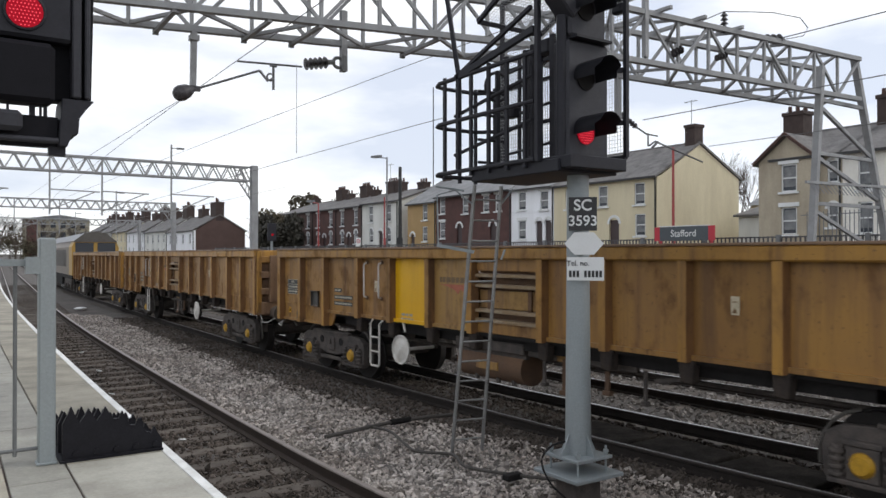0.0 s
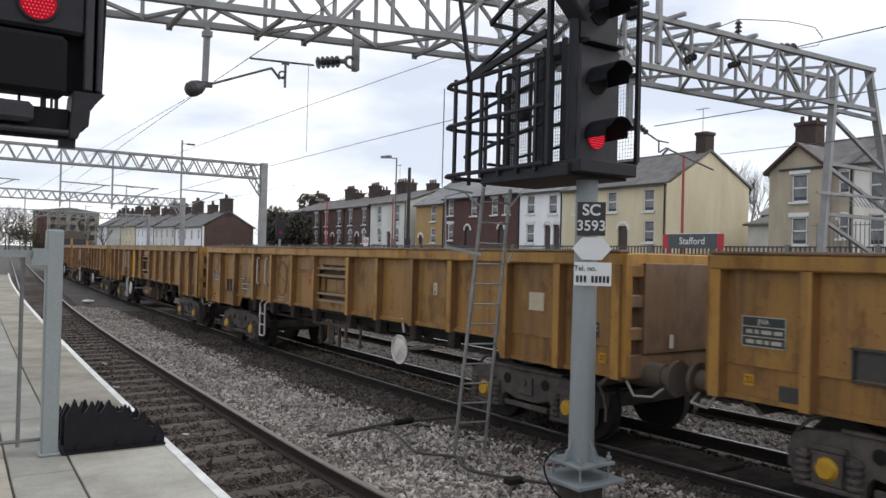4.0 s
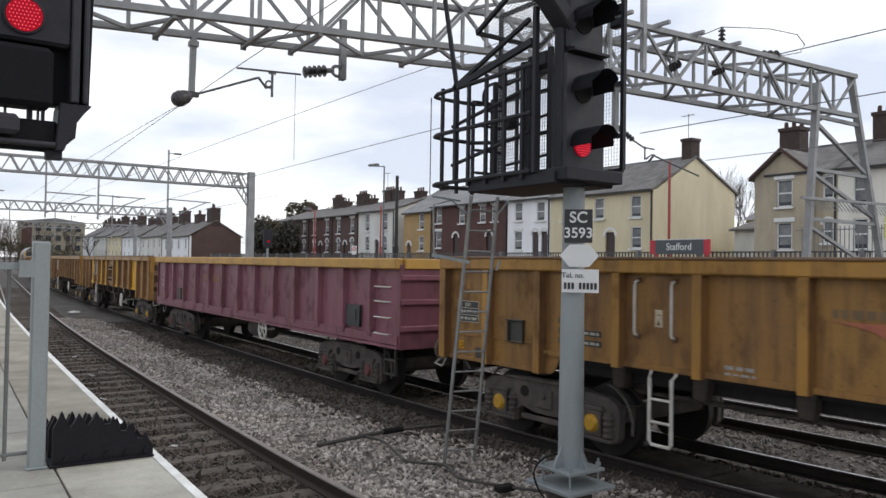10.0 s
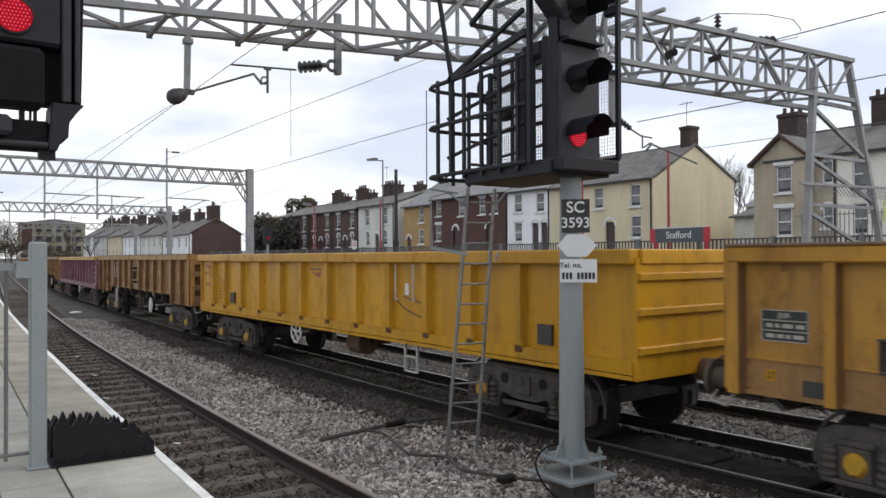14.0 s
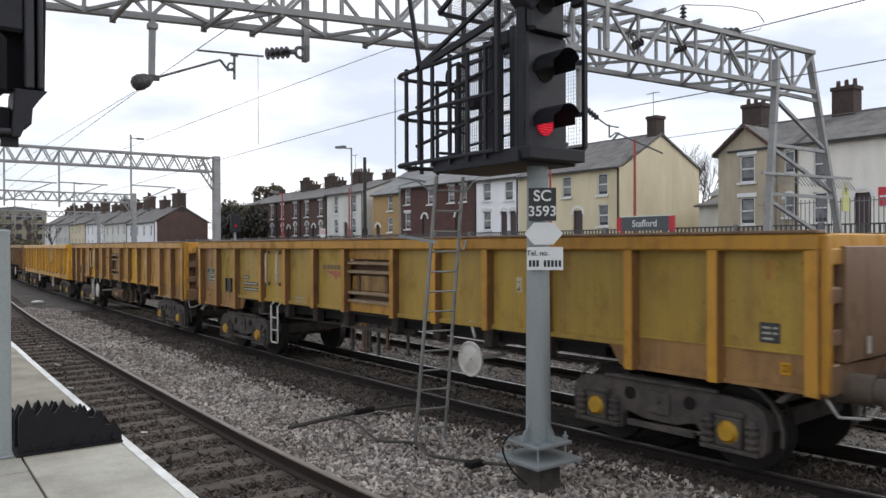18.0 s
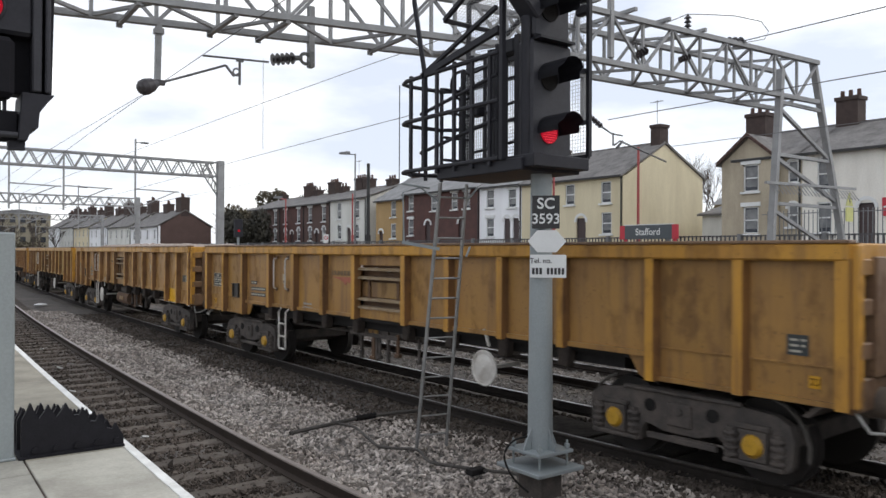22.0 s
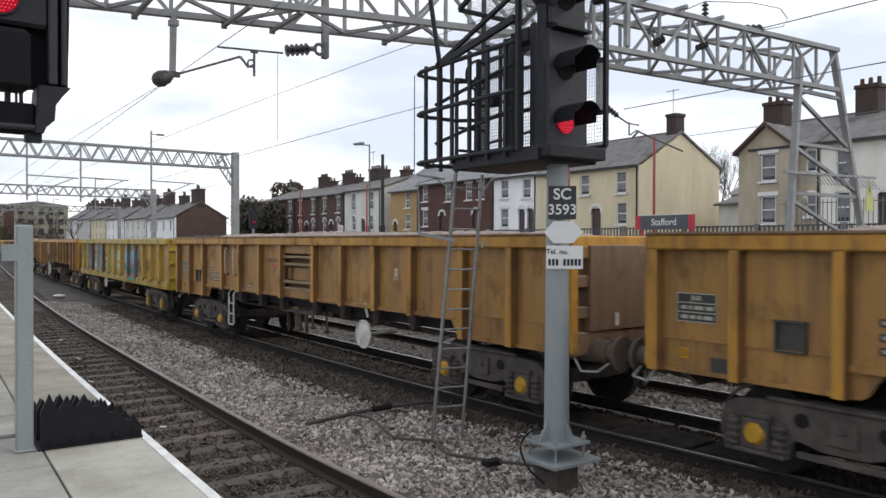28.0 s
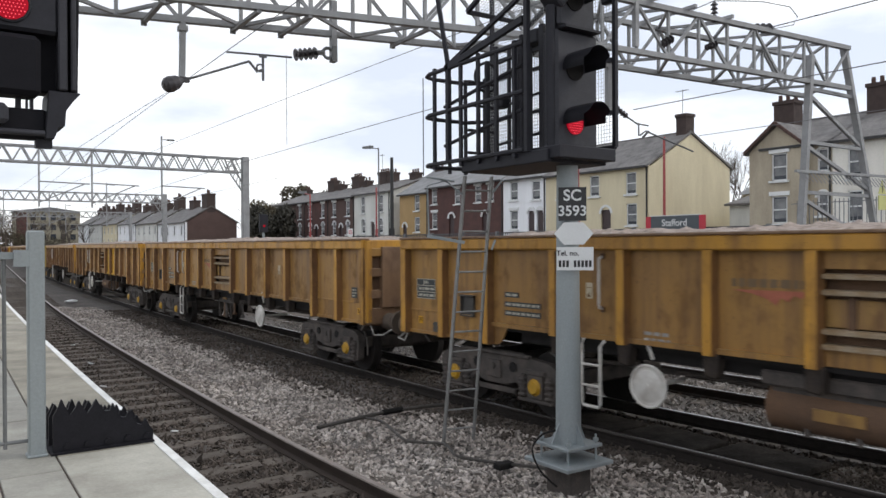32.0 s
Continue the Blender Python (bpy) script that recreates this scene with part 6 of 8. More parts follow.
def bogie_frame():
    """Cast side frames with rounded horns, axle boxes between coil springs, and cross members."""
    bm = bmesh.new()
    half = [(0.0, 0.40), (0.22, 0.40), (0.36, 0.44), (0.46, 0.46), (0.52, 0.40), (0.54, 0.24), (1.22, 0.24), (1.27, 0.30), (1.29, 0.58), (1.25, 0.72), (1.12, 0.80), (0.80, 0.83), (0.56, 0.87), (0.30, 0.89), (0.0, 0.89)]
    out = half + [(-p, q) for p, q in reversed(half[1:-1])]
    for s in (-1, 1):
        x0, x1 = (1.0, 1.13) if s > 0 else (-1.13, -1.0)
        bm_prism(bm, out, 0, x0, x1)
        for a in (-0.88, 0.88):
            bm_box(bm, (s * 1.135, a, 0.46), (0.10, 0.30, 0.32))
            bm_box(bm, (s * 1.15, a, 0.655), (0.08, 0.36, 0.06))
            bm_box(bm, (s * 1.15, a, 0.27), (0.09, 0.66, 0.05))
            for d in (-0.255, 0.255):
                for n in range(4):
                    bm_rod(bm, (s * 1.135, a + d, 0.31 + 0.075 * n), (s * 1.135, a + d, 0.352 + 0.075 * n), 0.082, seg=10)
                bm_rod(bm, (s * 1.135, a + d, 0.29), (s * 1.135, a + d, 0.62), 0.058, seg=8)
        bm_box(bm, (s * 1.14, 0, 0.62), (0.05, 0.30, 0.26))
        bm_rod(bm, (s * 1.13, 0, 0.66), (s * 1.185, 0, 0.66), 0.05, seg=12)
        bm_box(bm, (s * 1.12, 0, 0.33), (0.06, 0.9, 0.07))
        bm_box(bm, (s * 1.145, 0, 0.86), (0.07, 1.5, 0.045))
    bm_box(bm, (0, 0, 0.62), (2.0, 0.5, 0.3))
    for a in (-1.23, 1.23):
        bm_box(bm, (0, a, 0.6), (2.0, 0.10, 0.2))
    return finish(bm, "bogie", M_BOGIE, 0.010)


M_HANGER = mat("dusty_hanger", (0.10, 0.09, 0.08), 0.8, vary=0.3)


def bars(bm, rows, w, h, gap, x=0.0):
    """Short printed lines, too small to read."""
    rnd = random.Random(int(w * 1000) + rows)
    for r in range(rows):
        z = -r * gap
        u = 0
        while u < w - 0.03:
            ln = rnd.uniform(0.05, 0.13)
            ln = min(ln, w - u)
            bm_box(bm, (x, -(u + ln / 2), z), (0.004, ln * 0.9, h))
            u += ln + 0.02


def code(w, text, size, material, m):
    """A short painted wagon code."""
    key = ("code", text, size, material.name)
    if key not in CACHE:
        o = text_mesh("code_letters", text, size, material, None, Matrix(), extrude=0.001, bold=0.002)
        CACHE[key] = o.data
        bpy.data.objects.remove(o)
    return put("code_letters", CACHE[key], w, "", m @ pose(0, 0, 0, 90, 0, -90))


def spoil_heap(bm):
    """A ridged load of broken ballast with a rough, stony top."""
    n, k = 150, 14
    vs = []
    for i in range(n + 1):
        row = []
        for j in range(k + 1):
            x, y = (j / k - 0.5) * 2.42, (i / n - 0.5) * (LENGTH - 0.3)
            side = 1 - abs(2 * j / k - 1)
            z = 2.11 + 0.18 * min(1, min(i, n - i) / 22) * min(1, side * 2.2)
            z += 0.07 * noise.noise((y * 0.5, x * 0.9, 3)) + 0.06 * noise.noise((y * 6, x * 6, 1)) + 0.035 * noise.noise((y * 15, x * 15, 7))
            row.append(bm.verts.new((x, y, z)))
        vs.append(row)
    for i in range(n):
        for j in range(k):
            bm.faces.new((vs[i][j], vs[i][j + 1], vs[i + 1][j + 1], vs[i + 1][j]))


def falcon(label, paint, panel_paint, disc_near, details):
    """A ribbed bogie box wagon; u runs from its leading end."""
    w = thing("box_wagon", label, "goods wagon", "wagons of the goods train")
    top, low, skirt, crease = 2.53, 1.26, 1.00, 1.37

    def yy(u):
        return LENGTH / 2 - u
    for s in (-1, 1):
        for i in range(len(RIBS) - 1):
            a, b = RIBS[i], RIBS[i + 1]
            z0 = skirt if i in (0, 1, 11, 12) else low
            width = b - a
            pm = panel_paint.get(i, PANELS[paint.name]) if s < 0 else PANELS[paint.name]
            if i == 6 and s < 0:
                # stepped recess in the middle of the side: plates behind pairs of ledges
                def back(bm):
                    bm_box(bm, (-HALF + 0.21, 0, (top + low) / 2 - 0.05), (0.03, width, top - low - 0.1))
                # dark brown back: shade between the ledges is put into its colour
                shared("recess_panel", "r", back, M_RUST_RECESS, w, pose(0, yy((a + b) / 2), 0))
                for n, (z, h, x, dull) in enumerate(((2.305, 0.21, 0.085, False), (1.775, 0.27, 0.15, True), (1.35, 0.17, 0.10, False))):
                    def plate_(bm):
                        bm_box(bm, (-HALF + x, 0, z), (0.03, width - 0.14, h))
                    shared("recess_plate", n, plate_, M_YELLOW_DULL if dull else PANELS[paint.name], w, pose(0, yy((a + b) / 2), 0), bevel=0.006)
                for z in (2.13, 1.975, 1.60, 1.455):
                    def slat(bm):
                        bm_prism(bm, [(-HALF + 0.19, -0.03), (-HALF + 0.04, -0.022), (-HALF + 0.04, 0.016), (-HALF + 0.07, 0.028), (-HALF + 0.19, 0.028)], 1, -(width - 0.13) / 2, (width - 0.13) / 2)
                    shared("recess_ledge", "s", slat, M_LEDGE, w, pose(0, yy((a + b) / 2), z))
                for d in (-0.44, 0.44):
                    def post(bm):
                        bm_box(bm, (-HALF + 0.125, 0, 1.775), (0.04, 0.07, 0.32))
                    shared("recess_post", "p", post, M_RUST_RECESS, w, pose(0, yy((a + b) / 2) + d, 0))
                continue

            def panel(bm):
                xo, xi, t1 = HALF - 0.085, HALF - 0.115, top - 0.1
                if z0 < low:
                    out = [(xi, t1), (xo, t1), (xo, crease + 0.02), (xo + 0.012, crease + 0.012), (xo + 0.012, crease), (xi, crease)]
                else:
                    out = [(xi, t1), (xo, t1), (xo, z0 + 0.06), (HALF - 0.045, z0 + 0.06), (HALF - 0.045, z0), (xi, z0)]
                bm_prism(bm, [(s * p, q) for p, q in out], 1, -width / 2, width / 2)
            shared("side_panel", (s, round(width, 3), z0), panel, pm, w, pose(0, yy((a + b) / 2), 0))
            if z0 < low:
                def skirt_plate(bm):
                    xo = HALF - 0.092
                    out = [(xo, crease - 0.003), (xo, z0 + 0.05), (HALF - 0.06, z0 + 0.05), (HALF - 0.06, z0), (HALF - 0.14, z0), (HALF - 0.14, crease - 0.003)]
                    bm_prism(bm, [(s * p, q) for p, q in out], 1, -width / 2, width / 2)
                sm = panel_paint.get(("skirt", i), SKIRTS[paint.name]) if s < 0 else SKIRTS[paint.name]
                shared("skirt_plate", (s, round(width, 3), z0), skirt_plate, sm, w, pose(0, yy((a + b) / 2), 0))
        for u, d in ((RIBS[2], -1), (RIBS[11], 1)):
            # sloping corner plate where the deep end skirt stops
            def gusset(bm):
                out = [(d * 0.06, skirt), (d * 0.15, skirt), (d * 0.22, skirt + 0.04), (d * 0.36, low), (d * 0.06, low)]
                bm_prism(bm, out, 0, *sorted((s * (HALF - 0.12), s * (HALF - 0.09))))
            shared("skirt_gusset", (s, d), gusset, SKIRTS[paint.name], w, pose(0, yy(u), 0))
        for i, u in enumerate(RIBS):
            z0 = skirt if i in (0, 1, 2, 11, 12, 13) else low - 0.02

            def rib(bm):
                ww = 0.065 if i in (0, 13) else 0.056
                out = [(-ww - 0.025, s * (HALF - 0.10)), (-ww, s * (HALF + 0.03)), (ww, s * (HALF + 0.03)), (ww + 0.025, s * (HALF - 0.10))]
                bm_prism(bm, [(b2, a2) for a2, b2 in out], 2, z0, 2.40)
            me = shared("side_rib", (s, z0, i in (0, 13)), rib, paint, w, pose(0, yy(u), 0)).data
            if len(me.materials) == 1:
                # rib flanks get a darker brown: dust, with their shade put into colour
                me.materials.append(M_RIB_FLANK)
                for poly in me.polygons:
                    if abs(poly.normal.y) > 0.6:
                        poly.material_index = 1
            if 2 < i < 11:
                def foot(bm):
                    bm_prism(bm, [(-0.10, low), (0.10, low), (0.085, low - 0.26), (-0.07, low - 0.28)], 0, *sorted((s * (HALF - 0.2), s * (HALF - 0.03))))
                shared("rib_foot", s, foot, M_FOOT, w, pose(0, yy(u), 0), bevel=0.02)

        def rim(bm):
            bm_box(bm, (s * (HALF - 0.03), 0, 2.46), (0.15, LENGTH - 0.04, 0.17))
        shared("top_rim", s, rim, paint, w, bevel=0.02)

        def cap(bm):
            bm_box(bm, (s * (HALF - 0.03), 0, 2.556), (0.17, LENGTH - 0.02, 0.035))
        shared("rim_cap", s, cap, M_END, w, bevel=0.008)

        def solebar(bm):
            bm_box(bm, (s * (HALF - 0.28), 0, low - 0.09), (0.12, LENGTH - 5.4, 0.22))
            bm_box(bm, (s * (HALF - 0.28), 0, low - 0.02), (0.12, LENGTH - 0.4, 0.1))
        shared("solebar", s, solebar, M_BLACK, w)
    for s in (-1, 1):
        # dark brown end wall holds the shade of its pockets in colour
        def end(bm):
            bm_box(bm, (0, s * (LENGTH / 2 - 0.05), 1.72), (2 * HALF - 0.1, 0.05, 1.5))
        shared("end_wall", s, end, M_RUST_RECESS, w)

        def eplate(bm):
            bm_box(bm, (0, s * (LENGTH / 2 + 0.02), 1.86), (2.05, 0.12, 1.12))
        shared("end_plate", s, eplate, M_END, w, bevel=0.01)
        for z in (1.15, 1.55, 1.95, 2.32):
            def erib(bm):
                bm_box(bm, (0, s * (LENGTH / 2 - 0.0), z), (2 * HALF - 0.08, 0.10, 0.16 if z > 1.2 else 0.3))
            shared("end_rib", (s, z), erib, M_END if z < 2.2 else PANELS[paint.name], w, bevel=0.015)
        for x in (-HALF + 0.07, HALF - 0.07):
            def epost(bm):
                bm_box(bm, (x, s * (LENGTH / 2 - 0.01), 1.78), (0.12, 0.12, 1.5))
            shared("end_post", (s, x), epost, paint, w, bevel=0.012)

        def rim(bm):
            bm_box(bm, (0, s * (LENGTH / 2 - 0.03), 2.46), (2 * HALF - 0.2, 0.12, 0.165))
        shared("end_rim", s, rim, paint, w, bevel=0.015)

        def draw(bm):
            bm_rod(bm, (0, s * (LENGTH / 2 - 0.1), 1.0), (0, s * (LENGTH / 2 + 0.55), 1.0), 0.13, seg=14)
            bm_rod(bm, (0, s * (LENGTH / 2 + 0.28), 1.0), (0, s * (LENGTH / 2 + 0.36), 1.0), 0.19, seg=14)
            bm_box(bm, (0, s * (LENGTH / 2 - 0.2), 1.0), (1.5, 0.3, 0.28))
        shared("drawbar", s, draw, M_DRAWBAR, w, smooth=True)
        for x in (-0.87, 0.87):
            def buffer(bm):
                bm_rod(bm, (0, s * (LENGTH / 2 - 0.05), 1.05), (0, s * (LENGTH / 2 + 0.30), 1.05), 0.15, seg=18)
                bm_rod(bm, (0, s * (LENGTH / 2 + 0.28), 1.05), (0, s * (LENGTH / 2 + 0.44), 1.05), 0.125, seg=18)
                bm_rod(bm, (0, s * (LENGTH / 2 + 0.44), 1.05), (0, s * (LENGTH / 2 + 0.49), 1.05), 0.215, seg=22)
            shared("buffer", s, buffer, M_DRAWBAR, w, pose(x, 0, 0), smooth=True)

        def slope(bm):
            bm_prism(bm, [(s * (LENGTH / 2 + 0.02), 1.28), (s * (LENGTH / 2 - 0.05), 1.30), (s * (LENGTH / 2 - 0.55), 0.86), (s * (LENGTH / 2 - 0.50), 0.84)], 0, -1.15, 1.15)
        shared("end_slope", s, slope, M_BOGIE, w)

        def tab(bm):
            bm_box(bm, (-0.52, s * (LENGTH / 2 + 0.09), 1.44), (0.07, 0.012, 0.17))
        shared("end_tab", s, tab, M_WHITE, w, label="small white tab")

        def hose(bm):
            p = [(-1.22, s * (LENGTH / 2 - 0.02), 0.98), (-1.22, s * (LENGTH / 2 + 0.10), 0.82), (-1.18, s * (LENGTH / 2 + 0.34), 0.84), (-1.0, s * (LENGTH / 2 + 0.36), 0.93)]
            bm_tube(bm, p, 0.016)
        shared("coupling_handle", s, hose, M_HANDLE, w, smooth=True)

    def floor_(bm):
        bm_box(bm, (0, 0, low - 0.02), (2 * HALF - 0.2, LENGTH - 0.2, 0.06))
        bm_box(bm, (0, 0, low - 0.2), (0.5, LENGTH - 0.6, 0.34))
    shared("underframe", "f", floor_, M_BLACK, w)

    shared("spoil_load", "h", spoil_heap, M_SPOIL, w, pose(0, 0, 0.34 if "heaped" in details else 0))
    for u in (2.12, LENGTH - 1.93):
        bogie(w, yy(u), M_CAP, "")
    side = -1
    xf = side * (HALF - 0.055)

    # ladder, grab rails, plates
    def lad(bm):
        bm_tube(bm, [(0.06, 0.17, 1.25), (0, 0.15, 1.18), (0, 0.15, 0.46), (0, 0.12, 0.42), (0, -0.12, 0.42), (0, -0.15, 0.46), (0, -0.15, 1.18), (0.06, -0.17, 1.25)], 0.021, 8)
        for z in (0.68, 0.94):
            bm_rod(bm, (0, -0.15, z), (0, 0.15, z), 0.017, seg=8)
    shared("step_ladder", "l", lad, M_WHITE, w, pose(-HALF + 0.0, yy(4.17), 0), "white-painted steel step ladder", smooth=True)
    for u in (3.81, 4.32):
        def grab(bm):
            bm_tube(bm, [(0.06, 0, 1.65), (0.01, 0, 1.665), (0, 0, 1.70), (0, 0, 2.24), (0.01, 0, 2.275), (0.06, 0, 2.29)], 0.017, 8)
        rail_ = shared("grab_rail", "g", grab, M_WHITE, w, pose(-HALF - 0.02, yy(u), 0), "white grab rail", smooth=True)

        def lug(bm):
            bm_box(bm, (0.068, 0, 0), (0.03, 0.06, 0.07))
        for z in (1.64, 2.30):
            shared("rail_lug", "g", lug, M_RUST_RECESS, rail_, pose(0, 0, z), bevel=0.008)

    def disc(bm):
        bm_rod(bm, (0, 0, 0), (0.02, 0, 0), 0.25, seg=32)
        bm_rod(bm, (-0.012, 0, 0), (0.0, 0, 0), 0.17, 0.19, seg=32)
        bm_torus(bm, (-0.005, 0, 0), 0.242, 0.016, (1, 0, 0), 32, 6)
        bm_rod(bm, (-0.02, 0, 0), (0.0, 0, 0), 0.03, seg=10)
    du = 5.05 if disc_near else 10.44
    shared("brake_disc", "d", disc, M_WHITE, w, pose(-HALF - 0.02, yy(du), 0.80), "white round handbrake disc", smooth=True)

    def lever(bm):
        bm_bar(bm, (0, 0, 1.1), (0, 0.10, 1.34), 0.03)
        bm_rod(bm, (0.06, 0, 0.8), (0.6, 0, 0.8), 0.03)
    shared("brake_lever", "b", lever, M_WHITE, w, pose(xf + 0.02, yy(du), 0))

    def box(bm):
        for d in (-0.15, 0.15):
            bm_box(bm, (-0.01, d, 0), (0.05, 0.02, 0.30))
        bm_box(bm, (-0.01, 0, -0.15), (0.05, 0.32, 0.02))
        bm_box(bm, (-0.02, 0, 0.155), (0.07, 0.34, 0.02))
        bm_box(bm, (0.008, 0, 0), (0.012, 0.29, 0.29))
    shared("tag_box", "t", box, M_GREY_PLATE, w, pose(xf + 0.02, yy(1.68), 1.52), "dark square label holder", bevel=0.003)

    def plate(bm):
        for z in (0.105, 0.0, -0.105):
            bm_box(bm, (0, 0, z), (0.008, 0.48, 0.092))
    shared("data_plate", "p", plate, M_LABEL_DK, w, pose(xf + 0.025, yy(0.60), 1.735), "three dark data plates edged in white")

    def edges(bm):
        for z in (0.156, 0.0525, -0.0525, -0.156):
            bm_box(bm, (0, 0, z), (0.006, 0.50, 0.010))
        for d in (-0.246, 0.246):
            bm_box(bm, (0, d, 0), (0.006, 0.010, 0.32))
    shared("plate_edge", "p", edges, M_PRINT, w, pose(xf + 0.022, yy(0.60), 1.735))

    def lines(bm):
        bars(bm, 2, 0.42, 0.04, 0.105)
    tagged(shared("data_print", "p", lines, M_PRINT, w, pose(xf + 0.019, yy(0.40), 1.735)), kind="stuff")
    code(w, "JNA", 0.075, M_PRINT, pose(xf + 0.019, yy(0.60), 1.84))

    # three dark strips of pale print
    for n, (u0, u1, z) in enumerate(((2.50, 2.79, 1.735), (2.50, 3.22, 1.60), (2.50, 3.22, 1.475))):
        def strip(bm):
            bm_box(bm, (0, 0, 0), (0.006, u1 - u0, 0.075))
        shared("print_strip", n, strip, M_LABEL_DK, w, pose(xf + 0.0215, yy((u0 + u1) / 2), z))

        def lines2(bm):
            bars(bm, 1, u1 - u0 - 0.05, 0.034, 0.09)
        tagged(shared("print_line", n, lines2, M_PRINT, w, pose(xf + 0.0165, yy(u0 + 0.025), z)), kind="stuff")

    def tag(bm):
        bm_box(bm, (0, 0, 0), (0.006, 0.10, 0.20))
    shared("warning_label", "p", tag, M_LABEL_PALE, w, pose(xf + 0.025, yy(4.08), 1.86), "small white warning label")
    shared("warning_label", "p", tag, M_LABEL_PALE, w, pose(xf + 0.025, yy(11.34), 1.90), "small white warning label")

    def mark(bm):
        bm_prism(bm, [(-0.03, -0.07), (0.03, -0.07), (0.0, -0.01)], 0, -0.002, 0.002)
        bm_box(bm, (0, 0, 0.05), (0.004, 0.05, 0.012))
    shared("warning_mark", "m", mark, M_SPRAY_BROWN, w, pose(xf + 0.018, yy(4.08), 1.85))
    shared("warning_mark", "m", mark, M_SPRAY_BROWN, w, pose(xf + 0.018, yy(11.34), 1.89))

    for u in (0.60, 14.87):
        shared("warning_label", "p", tag, PANELS[paint.name], w, pose(xf + 0.025, yy(u), 2.18), "painted-over label")

    def low_label(bm):
        bm_box(bm, (0, 0, 0), (0.006, 0.11, 0.12))
    for u in (0.44, 15.02):
        low = shared("lower_label", "l", low_label, M_YELLOW_NEW, w, pose(xf + 0.03, yy(u), 1.22), "small yellow label with a dark mark")

        def hook(bm):
            for d in (-0.022, 0.022):
                bm_tube(bm, [(0, d + 0.012, 0.03), (0, d - 0.012, 0.03), (0, d - 0.012, -0.02), (0, d + 0.012, -0.03)], 0.006, 5)
        shared("label_mark", "l", hook, M_BLACK, low, pose(-0.005, 0, 0))

    def dark_patch(bm):
        bm_box(bm, (0, 0, 0), (0.006, 0.22, 0.16))
    shared("bare_patch", "l", dark_patch, M_GREY_PLATE, w, pose(xf + 0.03, yy(0.89), 1.13))

    def low_print(bm):
        bars(bm, 2, 0.36, 0.04, 0.075)
    tagged(shared("faded_print", "l", low_print, M_HANDLE, w, pose(xf + 0.026, yy(4.92), 1.40)), kind="stuff")

    # gear under the floor
    if disc_near:
        def tank(bm):
            bm_rod(bm, (-0.9, 0.75, 0), (-0.9, -0.75, 0), 0.25, seg=18)
        shared("air_tank", "t", tank, M_RUST_RECESS, w, pose(0, yy(7.1), 0.76), smooth=True)

        def tag3(bm):
            bm_box(bm, (-1.15, 0, 0), (0.02, 0.5, 0.12))
        shared("maker_patch", "t", tag3, M_YELLOW_DULL, w, pose(0, yy(7.1), 0.76))

        def beam(bm):
            bm_box(bm, (-0.95, 0, 0), (0.4, 1.6, 0.16))
        shared("gear_beam", "t", beam, M_BOGIE, w, pose(0, yy(7.1), 1.06), bevel=0.02)
    back = 1.5 if disc_near else 0.0
    def beam2(bm):
        bm_box(bm, (-1.0, 0, 0), (0.10, 2.1, 0.12))
    shared("gear_beam", "h", beam2, M_BOGIE, w, pose(0, yy(7.6 + back * 0.8), 1.02), bevel=0.02)
    for n, (u, z, wd) in enumerate(((6.75, 0.62, 0.05), (7.15, 0.55, 0.09), (7.35, 0.58, 0.05), (7.9, 0.66, 0.07), (8.5, 0.62, 0.05))):
        def hang(bm):
            bm_box(bm, (-1.06, 0, (z + 1.02) / 2), (0.04, wd, 1.02 - z))
            bm_box(bm, (-1.06, 0, z), (0.08, wd * 1.9, 0.06))
        shared("brake_hanger", n, hang, M_RUST_RECESS if n % 2 else M_BOGIE, w, pose(0, yy(u + back), 0), bevel=0.008)

    def tag3(bm):
        bm_box(bm, (-1.062, 0, 0), (0.03, 0.28, 0.10))
    shared("maker_patch", "h", tag3, M_YELLOW_DULL, w, pose(0, yy(7.15 + back), 1.02))

    def rods(bm):
        bm_rod(bm, (-0.6, 5.0, 0.0), (-0.6, -5.0, 0.05), 0.03)
        for d in (-0.5, -0.15, 0.35):
            bm_bar(bm, (-1.05, d + 0.6, 0.25), (-1.05, d + 0.6, -0.35), 0.05)
        bm_bar(bm, (-1.05, 1.3, 0.1), (-1.05, -0.2, 0.1), 0.07)
        bm_bar(bm, (-1.0, -3.6, 0.28), (-1.0, -2.4, 0.05), 0.05)
    shared("brake_rigging", "r", rods, M_BOGIE, w, pose(0, yy(7.7), 0.85))
    for kind in details:
        decal(w, kind, xf, yy)
    return w


M_RIB_FLANK = wagon_paint("dusty_shaded_rib_flank", (0.22, 0.108, 0.036), (0.16, 0.08, 0.034), (0.09, 0.05, 0.03), dirt=0.6)
M_FOOT = mat("grimy_bracket", (0.033, 0.027, 0.024), 0.85, spec=0.2, second=(0.065, 0.05, 0.04), amount=0.7, scale=6, vary=0.3)
M_HANDLE = mat("worn_grey_paint", (0.34, 0.33, 0.31), 0.6, vary=0.3, scale=12)
M_LABEL_PALE = mat("yellowed_label", (0.55, 0.48, 0.34), 0.6, vary=0.2, scale=15)
M_PRINT = mat("faded_white_letters", (0.42, 0.40, 0.33), 0.6, vary=0.2)
M_SPOIL = mat("ballast_spoil", (0.36, 0.30, 0.26), 0.95, second=(0.20, 0.155, 0.125), amount=0.9, scale=9, grain=30, vary=0.6, bump=0.8)
M_LEDGE = mat("dusty_ledge", (0.235, 0.16, 0.085), 0.8, second=(0.33, 0.28, 0.21), amount=0.8, scale=4, vary=0.3)
